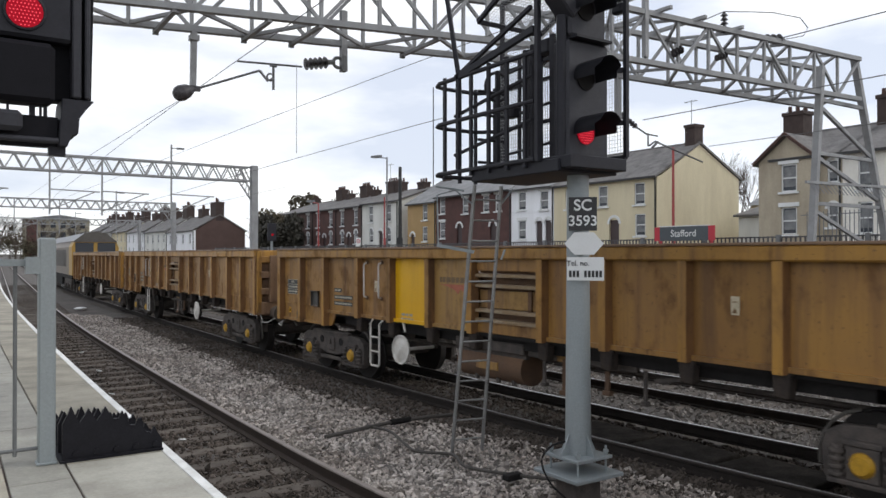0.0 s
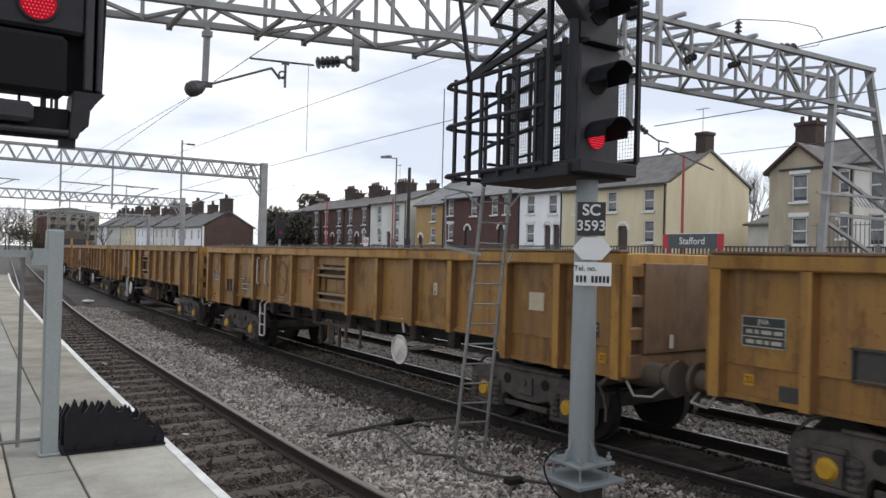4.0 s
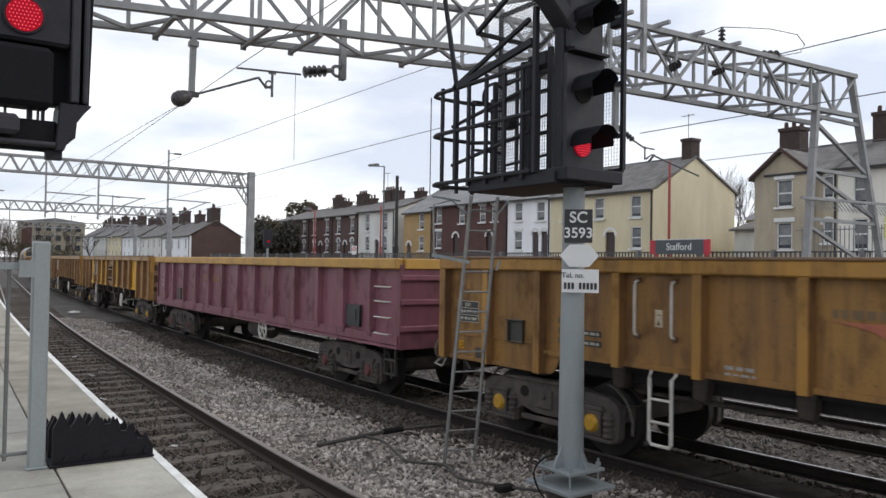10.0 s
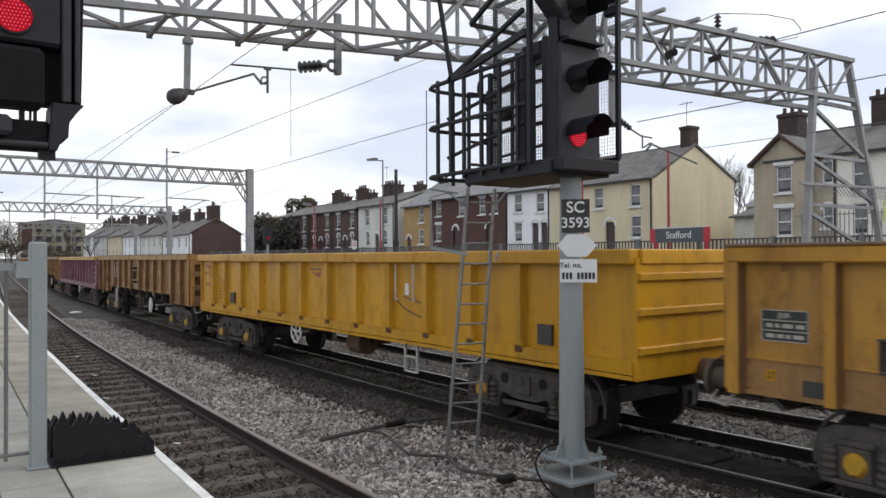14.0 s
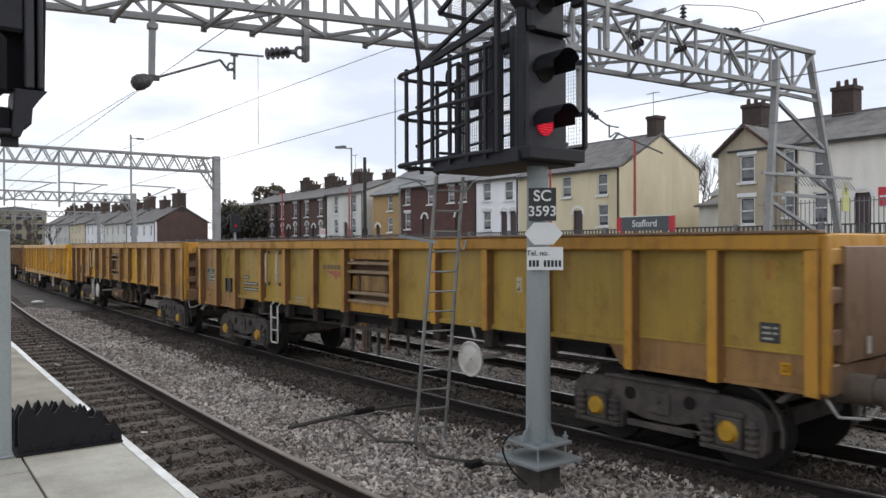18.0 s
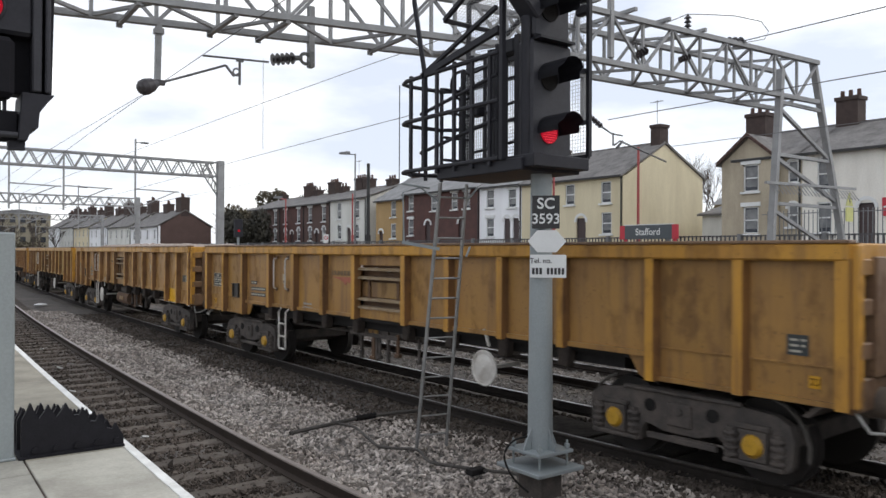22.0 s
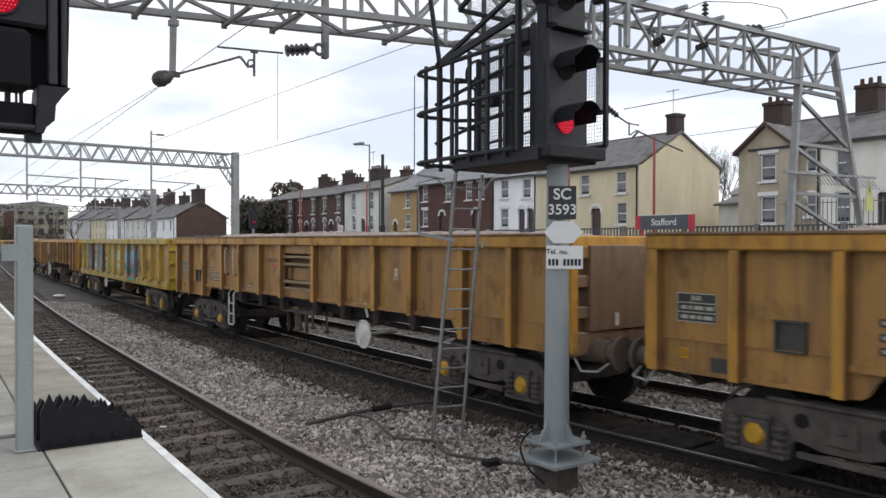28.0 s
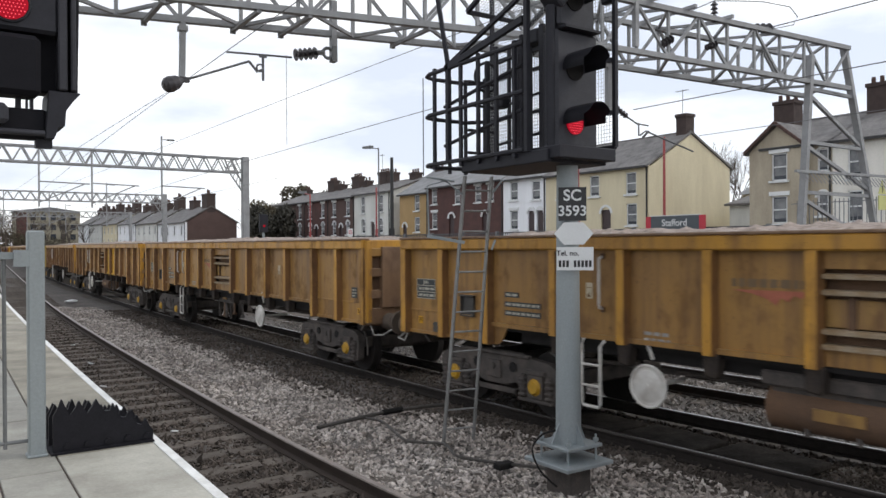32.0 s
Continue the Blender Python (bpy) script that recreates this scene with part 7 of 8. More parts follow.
M_DRAWBAR = mat("dusty_drawgear", (0.115, 0.088, 0.066), 0.8, second=(0.06, 0.048, 0.04), amount=0.8, scale=5, vary=0.3)
M_SKIRT = wagon_paint("wagon_skirt_tan", (0.33, 0.185, 0.066), (0.27, 0.15, 0.06), (0.16, 0.085, 0.04), dirt=0.5)
M_PANEL_OLIVE = wagon_paint("wagon_panel_olive", (0.405, 0.268, 0.044), (0.345, 0.222, 0.047), (0.22, 0.13, 0.05), dirt=0.45)
M_DECAL_RED = mat("faded_red_mark", (0.38, 0.115, 0.065), 0.6, vary=0.25, scale=7)
M_DECAL_BLUE = mat("faded_dark_letters", (0.17, 0.11, 0.055), 0.6, vary=0.2, scale=7)
M_SPRAY_BROWN = mat("brown_spray_line", (0.16, 0.085, 0.03), 0.6, vary=0.2)
M_SPRAY = {}
for spray_name, spray_colour in (("teal", (0.05, 0.24, 0.20)), ("white", (0.52, 0.52, 0.48)), ("orange", (0.48, 0.19, 0.05)), ("black", (0.03, 0.03, 0.03)), ("grey", (0.33, 0.32, 0.28)), ("red", (0.52, 0.11, 0.11)), ("blue", (0.20, 0.42, 0.50)), ("lime", (0.46, 0.38, 0.05)), ("umber", (0.07, 0.045, 0.035)), ("slate", (0.07, 0.14, 0.14))):
    M_SPRAY[spray_name] = mat("spray_" + spray_name, spray_colour, 0.55, vary=0.25, scale=5)


def stroke(bm, pts, width, depth=0.003):
    """A painted line on a side: points (along, up)."""
    ring = len(pts) > 4 and abs(pts[0][0] - pts[-1][0]) + abs(pts[0][1] - pts[-1][1]) < 1e-4
    if ring:
        pts = pts[:-1]
    rows, n = [], len(pts)
    for i in range(n):
        p, q = (pts[i - 1] if i or ring else pts[0]), (pts[(i + 1) % n] if i < n - 1 or ring else pts[-1])
        v = Vector((q[0] - p[0], q[1] - p[1]))
        if v.length < 1e-6:
            v = Vector((1, 0))
        e = Vector((-v.y, v.x)).normalized() * width / 2
        rows.append([bm.verts.new((x, pts[i][0] + k * e.x, pts[i][1] + k * e.y)) for x, k in ((-depth, 1), (-depth, -1), (depth, -1), (depth, 1))])
    for p, q in zip(rows, rows[1:] + ([rows[0]] if ring else [])):
        for k in range(4):
            bm.faces.new((p[k], p[(k + 1) % 4], q[(k + 1) % 4], q[k]))
    if not ring:
        bm.faces.new(rows[0])
        bm.faces.new(list(reversed(rows[-1])))


def bm_stroke(bm, a, b, c, d, width, depth):
    v = Vector((c - a, d - b))
    if v.length < 1e-4:
        return
    n = Vector((-v.y, v.x)).normalized() * width / 2
    e = v.normalized() * width * 0.35
    out = [(a - e.x + n.x, b - e.y + n.y), (c + e.x + n.x, d + e.y + n.y), (c + e.x - n.x, d + e.y - n.y), (a - e.x - n.x, b - e.y - n.y)]
    bm_prism(bm, out, 0, -depth, depth)


def loop(cx, cz, rx, rz, a0=0, a1=360, n=14, lean=0.0):
    out = []
    for i in range(n + 1):
        a = radians(a0 + (a1 - a0) * i / n)
        z = rz * math.sin(a)
        out.append((cx + rx * math.cos(a) + lean * z, cz + z))
    return out


def decal(w, kind, xf, yy):
    bm = bmesh.new()
    if kind == "logo":
        o = yy(6.45)
        bars(bm, 1, 0.80, 0.085, 0.1)
        bmesh.ops.translate(bm, verts=bm.verts[:], vec=(0, o + 0.40, 2.04))
        part("faded_lettering", bm, M_DECAL_BLUE, w).location = (xf + 0.024, 0, 0)
        bm = bmesh.new()
        bm_prism(bm, [(o + 0.40, 1.965), (o - 0.40, 1.97), (o - 0.36, 1.90), (o - 0.27, 1.93), (o - 0.22, 1.86), (o - 0.14, 1.90), (o - 0.09, 1.82), (o + 0.0, 1.88), (o + 0.16, 1.93)], 0, -0.003, 0.003)
        part("faded_red_emblem", bm, M_DECAL_RED, w).location = (xf + 0.022, 0, 0)
    elif kind == "scrawl":
        o = yy(5.28)
        stroke(bm, loop(o + 0.18, 1.83, 0.26, 0.40), 0.025)
        stroke(bm, loop(o + 0.02, 1.95, 0.14, 0.2, 60, 330), 0.022)
        stroke(bm, [(o - 0.05, 1.5), (o - 0.1, 1.9), (o - 0.2, 1.6), (o - 0.26, 1.95), (o - 0.32, 1.52)], 0.022)
        stroke(bm, loop(o - 0.36, 1.6, 0.1, 0.16), 0.022)
        part("spray_scrawl", bm, M_SPRAY_BROWN, w, "brown spray-painted scrawl").location = (xf + 0.024, 0, 0)
    elif kind == "patch":
        bm_box(bm, (xf + 0.024, yy(13.8), 1.85), (0.006, 0.30, 0.25))
        part("paint_patch", bm, M_LABEL_PALE, w, "pale square patch")
    elif kind == "end_tag":
        bm_box(bm, (xf + 0.024, yy(14.86), 1.56), (0.006, 0.21, 0.20))
        plate = part("dark_plate", bm, M_LABEL_DK, w, "dark plate of pale print")
        bm = bmesh.new()
        bars(bm, 3, 0.16, 0.022, 0.055)
        tagged(part("plate_print", bm, M_PRINT, plate), kind="stuff").location = (xf + 0.0195, yy(14.78), 1.61)
    elif kind == "wide_tag":
        bm_box(bm, (xf + 0.024, yy(14.80), 1.68), (0.006, 0.50, 0.18))
        plate = part("dark_plate", bm, M_LABEL_DK, w, "wide dark plate of pale print")
        bm = bmesh.new()
        bars(bm, 3, 0.24, 0.020, 0.05)
        tagged(part("plate_print", bm, M_PRINT, plate), kind="stuff").location = (xf + 0.0195, yy(14.79), 1.72)


def box_type(label, paint, rim_paint, caps, style):
    """A deeper, smooth-sided ribbed box wagon with a full-length lower sill."""
    w = thing("box_wagon", label, "goods wagon", "wagons of the goods train")
    ribs = [0.06, 1.08, 1.96, 3.08, 4.25, 5.42, 6.5, 7.68, 8.84, 9.98, 11.12, 12.28, 13.37, 14.40, 15.34]
    top, low = 2.50, 0.98

    def yy(u):
        return LENGTH / 2 - u
    for s in (-1, 1):
        for i in range(len(ribs) - 1):
            a, b = ribs[i], ribs[i + 1]
            width = b - a

            def panel(bm):
                bm_box(bm, (s * (HALF - 0.09), 0, (top - 0.1 + low) / 2), (0.03, width, top - 0.1 - low))
            pm = M_PANEL_MID if style == "graffiti" and i > 7 else paint
            shared("side_panel", (s, round(width, 3), low), panel, pm, w, pose(0, yy((a + b) / 2), 0))
        for i, u in enumerate(ribs[1:-1]):
            def rib(bm):
                out = [(s * (HALF - 0.09), -0.10), (s * (HALF + 0.03), -0.065), (s * (HALF + 0.03), 0.065), (s * (HALF - 0.09), 0.10)]
                bm_prism(bm, out, 2, 1.22, 2.36)
                bm_prism(bm, [(s * (HALF - 0.03), -0.10), (s * (HALF + 0.015), -0.10), (s * (HALF + 0.015), 0.10), (s * (HALF - 0.03), 0.10)], 2, 1.20, 1.28)
            rp = M_SPRAY[("grey", "umber", "grey", "umber", "lime")[i - 1]] if style == "graffiti" and s < 0 and 0 < i < 6 else M_SPRAY["slate"] if style == "graffiti" and s < 0 and i in (8, 9) else paint
            shared("side_rib", (s, "box"), rib, rp, w, pose(0, yy(u), 0))

        def sill(bm):
            bm_box(bm, (s * (HALF - 0.03), 0, 1.12), (0.05, LENGTH - 0.1, 0.16))
            bm_box(bm, (s * (HALF - 0.03), 0, 1.0), (0.06, LENGTH - 0.1, 0.05))
        shared("side_sill", s, sill, paint, w)

        def rim(bm):
            bm_box(bm, (s * (HALF - 0.02), 0, 2.44), (0.18, LENGTH - 0.04, 0.19))
        shared("top_rim", (s, "box"), rim, rim_paint, w, bevel=0.02)
        for u in ribs[1:-1]:
            def foot(bm):
                bm_box(bm, (s * (HALF - 0.02), 0, 1.20), (0.07, 0.16, 0.15))
            shared("rib_foot", (s, "box"), foot, M_MAROON if style == "maroon" else M_FOOT_BROWN, w, pose(0, yy(u), 0), bevel=0.012)
    for s in (-1, 1):
        def end(bm):
            bm_box(bm, (0, s * (LENGTH / 2 - 0.03), 1.7), (2 * HALF - 0.06, 0.06, 1.46))
        shared("end_wall", (s, "box"), end, paint, w)
        for z in (1.32, 1.78, 2.2):
            def erib(bm):
                bm_box(bm, (0, s * (LENGTH / 2 + 0.01), z), (2 * HALF - 0.1, 0.07, 0.10))
            shared("end_rib", (s, z, "box"), erib, paint, w, bevel=0.015)

        def rim(bm):
            bm_box(bm, (0, s * (LENGTH / 2 - 0.03), 2.44), (2 * HALF - 0.22, 0.12, 0.185))
        shared("end_rim", (s, "box"), rim, rim_paint, w, bevel=0.015)

        def draw(bm):
            bm_rod(bm, (0, s * (LENGTH / 2 - 0.1), 1.0), (0, s * (LENGTH / 2 + 0.55), 1.0), 0.15, seg=14)
            bm_rod(bm, (0, s * (LENGTH / 2 + 0.28), 1.0), (0, s * (LENGTH / 2 + 0.36), 1.0), 0.22, seg=14)
        shared("drawbar", (s, "box"), draw, M_RUST_RECESS, w, smooth=True)

        def hose(bm):
            p = [(-1.0, s * (LENGTH / 2 + 0.02), 0.95), (-1.0, s * (LENGTH / 2 + 0.12), 0.72), (-1.0, s * (LENGTH / 2 + 0.32), 0.66), (-1.0, s * (LENGTH / 2 + 0.42), 0.80)]
            bm_tube(bm, p, 0.012)
        if s > 0:
            shared("coupling_handle", (s, "box"), hose, M_HANDLE, w, smooth=True)

    def floor_(bm):
        bm_box(bm, (0, 0, 1.05), (2 * HALF - 0.2, LENGTH - 0.2, 0.06))
        bm_box(bm, (0, 0, 0.9), (0.5, LENGTH - 0.6, 0.3))
    shared("underframe", "box", floor_, M_BLACK, w)

    def heap(bm):
        n, k = 24, 5
        vs = [[bm.verts.new(((j / k - 0.5) * 2.42, (i / n - 0.5) * (LENGTH - 0.3), 2.2 + (0.42 if style == "graffiti" else 0.2) * min(1, min(i, n - i) / 4) * (1 - abs(2 * j / k - 1)) + 0.14 * noise.noise((i * 0.7, j * 0.9, 3)))) for j in range(k + 1)] for i in range(n + 1)]
        for i in range(n):
            for j in range(k):
                bm.faces.new((vs[i][j], vs[i][j + 1], vs[i + 1][j + 1], vs[i + 1][j]))
    shared("spoil_load", style, heap, M_SPOIL, w)
    for u in (2.17, LENGTH - 2.17):
        bogie(w, yy(u), caps, "axle box" if style == "graffiti" else "")
    xf = -HALF + 0.04
    wu = {"maroon": 9.32, "yellow": 6.2, "graffiti": 5.92}[style]

    def spoked(bm):
        bm_torus(bm, (0, 0, 0), 0.225, 0.024, (1, 0, 0), 28, 6)
        bm_rod(bm, (-0.02, 0, 0), (0.02, 0, 0), 0.05, seg=12)
        for k in range(5):
            a = radians(72 * k + 20)
            bm_bar(bm, (0, 0, 0), (0, 0.225 * math.cos(a), 0.225 * math.sin(a)), 0.03)
        bm_rod(bm, (0, 0, 0), (0.3, 0, 0), 0.03)
    shared("brake_wheel", "s", spoked, M_WHITE, w, pose(xf - 0.01, yy(wu), 0.84), "white spoked handbrake wheel")

    def tank(bm):
        ln = 0.5 if style == "maroon" else 0.24
        bm_rod(bm, (-0.85, ln, 0), (-0.85, -ln, 0), 0.22, seg=18)
        bm_box(bm, (-0.6, 0, 0.1), (0.5, ln * 2.4, 0.25))
    shared("air_tank", ("box", style == "maroon"), tank, M_RUST_RECESS if style != "maroon" else M_BOGIE, w, pose(0, yy(wu - 1.1 if style == "maroon" else wu + 2.0), 0.76), smooth=True)

    def steps(bm):
        for d in (-0.18, 0.18):
            bm_bar(bm, (0, d, 1.0), (0, d, 0.50), 0.022, 0.045)
        bm_bar(bm, (0, -0.18, 0.51), (0, 0.18, 0.51), 0.028)
        bm_bar(bm, (0, -0.18, 0.76), (0, 0.18, 0.76), 0.028)
    su = LENGTH - 0.35 if style == "maroon" else 10.6
    if style != "graffiti":
        shared("step_ladder", "box", steps, M_WHITE if style != "maroon" else M_GREY_PLATE, w, pose(xf + 0.03, yy(su), 0))
    if style == "maroon":
        for z in (1.20, 1.49, 1.77, 2.03):
            def hold(bm):
                bm_rod(bm, (0, -0.24, 0), (0, 0.24, 0), 0.014, seg=8)
                for d in (-0.24, 0.24):
                    bm_rod(bm, (0, d, 0), (0.06, d, 0), 0.014, seg=8)
            shared("handhold", "h", hold, M_WHITE, w, pose(xf - 0.03, yy(14.8), z), "white handhold", smooth=True)

        def box(bm):
            bm_box(bm, (0, 0, 0), (0.05, 0.50, 0.40))
            bm_box(bm, (-0.03, 0.02, 0.02), (0.02, 0.3, 0.22))
        shared("tag_box", "m", box, M_LABEL_DK, w, pose(xf, yy(13.76), 1.46), "dark square plate")

        def box2(bm):
            bm_box(bm, (0, 0, 0), (0.04, 0.34, 0.34))
        shared("tag_box", "m2", box2, M_GREY_PLATE, w, pose(xf + 0.01, yy(2.5), 1.40), "dark square plate")

        def lines(bm):
            bars(bm, 2, 0.5, 0.08, 0.14)
        tagged(shared("print_block", "m", lines, M_PALE, w, pose(xf + 0.032, yy(0.45), 1.76)), kind="stuff")
        code(w, "MLA", 0.14, M_PALE, pose(xf + 0.032, yy(0.66), 1.94))

        def let(bm):
            bars(bm, 1, 1.3, 0.18, 0.2)
        tagged(shared("faded_lettering", "m", let, M_GOLD, w, pose(xf + 0.033, yy(4.75), 1.95)), kind="stuff")
    elif style == "yellow":
        for u in (10.2, 10.74):
            def grab(bm):
                bm_rod(bm, (0, 0, 1.72), (0, 0, 2.32), 0.016, seg=8)
                bm_box(bm, (0.03, 0, 1.72), (0.06, 0.04, 0.04))
            shared("grab_rail", "y", grab, M_WHITE, w, pose(xf - 0.03, yy(u), 0), "white grab rail")

        def box(bm):
            bm_box(bm, (0, 0, 0), (0.04, 0.27, 0.27))
        shared("tag_box", "y", box, M_GREY_PLATE, w, pose(xf + 0.01, yy(2.42), 1.42), "dark square plate")

        def lines(bm):
            bars(bm, 5, 0.44, 0.024, 0.085)
        tagged(shared("print_block", "y", lines, M_SPRAY_BROWN, w, pose(xf + 0.032, yy(1.38), 1.72)), kind="stuff")

        def frame_(bm):
            for z in (-0.075, 0.075):
                bm_box(bm, (0, 0, z), (0.004, 0.46, 0.012))
            for d in (-0.23, 0.23):
                bm_box(bm, (0, d, 0), (0.004, 0.012, 0.15))
        shared("code_frame", "y", frame_, M_SPRAY_BROWN, w, pose(xf + 0.032, yy(1.58), 1.86))
        code(w, "IEA(A)", 0.12, M_SPRAY_BROWN, pose(xf + 0.032, yy(1.58), 1.86))

        def red(bm):
            bm_prism(bm, [(0.25, 0.02), (-0.22, 0.02), (-0.16, -0.10), (-0.05, -0.07), (0.08, -0.03)], 0, -0.003, 0.003)
        shared("red_emblem", "y", red, M_DECAL_RED, w, pose(xf + 0.032, yy(0.52), 2.22))

        def red2(bm):
            bars(bm, 1, 0.5, 0.04, 0.1)
        tagged(shared("faded_lettering", "y", red2, M_DECAL_RED, w, pose(xf + 0.032, yy(0.26), 2.02)), kind="stuff")

        def red3(bm):
            bm_box(bm, (0, 0, 0), (0.004, 0.36, 0.07))
        shared("faded_red_bar", "y", red3, M_DECAL_RED, w, pose(xf + 0.032, yy(0.52), 1.72))
        for n, pts in enumerate(([(0.5, 0.1), (0.2, -0.06), (-0.2, -0.16), (-0.6, -0.2)], [(0.25, 0.15), (-0.35, 0.05)])):
            def scr(bm):
                stroke(bm, pts, 0.03 - 0.008 * n)
            shared("scuff_mark", ("y", n), scr, M_SPRAY_BROWN, w, pose(xf + 0.032, yy(10.6), 1.62))

        def tag(bm):
            bm_box(bm, (0, 0, 0), (0.006, 0.11, 0.20))
        shared("warning_label", "y", tag, M_SIGN_WHITE, w, pose(xf + 0.03, yy(10.47), 1.90), "small white label")
        shared("tag_box", "y", box, M_GREY_PLATE, w, pose(xf + 0.01, yy(13.85), 1.40), "dark square plate")
        shared("red_emblem", "y", red, M_DECAL_RED, w, pose(xf + 0.032, yy(7.08), 2.12))
        tagged(shared("faded_lettering", "logo", red2, M_DECAL_BLUE, w, pose(xf + 0.032, yy(6.80), 2.20)), kind="stuff")
    else:
        graffiti(w, xf, yy, ribs)
    return w


# darker brown of the blocks at the rib feet
M_FOOT_BROWN = mat("dark_foot_brown", (0.10, 0.05, 0.026), 0.85, second=(0.06, 0.035, 0.022), amount=0.8, scale=5, vary=0.3)
M_PALE = mat("faded_white_print", (0.34, 0.24, 0.24), 0.6, vary=0.2)
M_GOLD = mat("faded_gold_print", (0.24, 0.12, 0.06), 0.6, vary=0.2)


def graffiti(w, xf, yy, ribs):
    """Spray-painted colour fields and letters that cannot be read, panel by panel."""
    rnd = random.Random(21)

    def spray(name, colour, build, label=""):
        bm = bmesh.new()
        build(bm)
        part("spray_paint", bm, M_SPRAY[colour], w, label).location = (xf + name, 0, 0)

    def field(bm, pts, lo=-0.0012):
        bm_prism(bm, [(yy(u), z) for u, z in pts], 0, lo, 0.0012)

    def blob(bm, u, z, ru, rz):
        p, q = rnd.uniform(0, 6), rnd.uniform(0, 6)
        pts = []
        for j in range(22):
            a = 6.283 * j / 22
            k = 1 + 0.16 * math.sin(2 * a + p) + 0.10 * math.sin(3 * a + q)
            pts.append((u + ru * k * math.cos(a), z + rz * k * math.sin(a)))
        field(bm, pts)

    def line(bm, pts, width):
        p = [Vector((yy(u), z)) for u, z in pts]
        stroke(bm, [(v.x, v.y) for v in (smooth_line(p, 4) if len(p) > 2 and width < 0.08 else p)], width, 0.0012)

    def blocky(bm, pts, width):
        for (a, b), (c, d) in zip(pts[:-1], pts[1:]):
            bm_stroke(bm, yy(a), b, yy(c), d, width, 0.0012)
    # pale ground over four panels, from rib to rib, with ragged drips below
    for i in range(2, 6):
        a, b = ribs[i] + 0.1, ribs[i + 1] - 0.1
        low_edge = [(a + (b - a) * j / 8, 1.22 + 0.10 * rnd.random()) for j in range(9)]
        spray(0.0335, "grey", lambda bm: field(bm, low_edge + [(b, 2.38), (a, 2.38)]), "grey spray-painted field")
        for k in range(4):
            spray(0.0320 - 0.001 * k, "white", lambda bm: blob(bm, rnd.uniform(a + 0.2, b - 0.2), rnd.uniform(1.35, 1.7), rnd.uniform(0.10, 0.2), rnd.uniform(0.05, 0.10)))
        spray(0.0275, "white", lambda bm: field(bm, [(a, 1.04), (b, 1.04), (b, 1.06), (a, 1.07)]))
    patches = (("orange", 3.35, 2.15, 0.20, 0.2), ("lime", 3.75, 2.0, 0.15, 0.08), ("orange", 3.55, 1.82, 0.08, 0.16), ("teal", 3.4, 1.65, 0.06, 0.14), ("white", 4.1, 1.9, 0.06, 0.4),
               ("teal", 4.5, 2.05, 0.14, 0.18), ("orange", 5.0, 1.85, 0.15, 0.38), ("lime", 4.85, 1.72, 0.06, 0.14), ("white", 4.72, 1.6, 0.05, 0.3),
               ("orange", 5.72, 2.12, 0.24, 0.2), ("lime", 6.1, 2.1, 0.18, 0.16), ("lime", 5.65, 1.82, 0.05, 0.16), ("teal", 5.9, 1.4, 0.14, 0.15), ("orange", 6.25, 1.75, 0.10, 0.2),
               ("umber", 2.2, 2.1, 0.12, 0.1), ("teal", 2.55, 1.6, 0.10, 0.15), ("white", 2.6, 2.0, 0.16, 0.2), ("grey", 4.5, 2.05, 0.07, 0.10))
    for n, (col, u, z, ru, rz) in enumerate(patches):
        spray(0.0268 - 0.0004 * n, col, lambda bm: blob(bm, u, z, ru, rz))
    # bold dark strokes: shapes of letters that cannot be read
    for pts in ([(3.2, 1.88), (3.5, 1.9), (3.5, 2.0), (3.95, 2.0), (3.95, 1.72), (3.5, 1.7)], [(4.05, 1.7), (4.12, 1.3)], [(3.92, 2.3), (3.94, 2.02)],
                [(4.68, 2.0), (4.68, 1.25)], [(5.0, 2.1), (5.02, 1.25)], [(4.95, 2.3), (4.97, 2.15)],
                [(5.68, 1.88), (6.4, 1.86)], [(5.5, 1.62), (6.2, 1.6)], [(6.0, 2.35), (6.02, 1.95)], [(2.15, 1.7), (2.3, 2.3)], [(2.5, 2.2), (2.45, 1.3)], [(2.1, 1.3), (2.8, 1.34)]):
        spray(0.0185, "umber", lambda bm: blocky(bm, pts, 0.085), "bold dark spray-painted stroke")
    spray(0.03, "teal", lambda bm: line(bm, [(0.25, 2.05), (0.4, 1.6), (0.5, 2.05), (0.6, 1.65), (0.7, 2.1)], 0.05))
    # white tags
    for pts, wd in (([(6.75, 2.2), (6.9, 1.45), (7.02, 2.2), (7.15, 1.5), (7.3, 2.2), (7.5, 1.4)], 0.06), ([(6.8, 1.9), (7.1, 2.05), (7.45, 1.8)], 0.04), ([(6.85, 1.38), (7.2, 1.3), (7.45, 1.42), (7.2, 1.5)], 0.05)):
        spray(0.03, "white", lambda bm: line(bm, pts, wd), "white spray-painted tag")
    spray(0.03, "white", lambda bm: field(bm, [(7.85, 1.71), (8.62, 1.72), (8.62, 2.09), (8.3, 2.12), (7.86, 2.08)]), "white painted panel")
    for n in range(6):
        u = 7.88 + 0.13 * n
        spray(0.03, "white", lambda bm: line(bm, [(u, 1.62), (u + 0.03, 1.30), (u + 0.06, 1.60), (u + 0.1, 1.45)], 0.035))
    spray(0.03, "white", lambda bm: line(bm, [(7.85, 2.2), (8.1, 2.24), (8.3, 2.2), (8.6, 2.25)], 0.03))
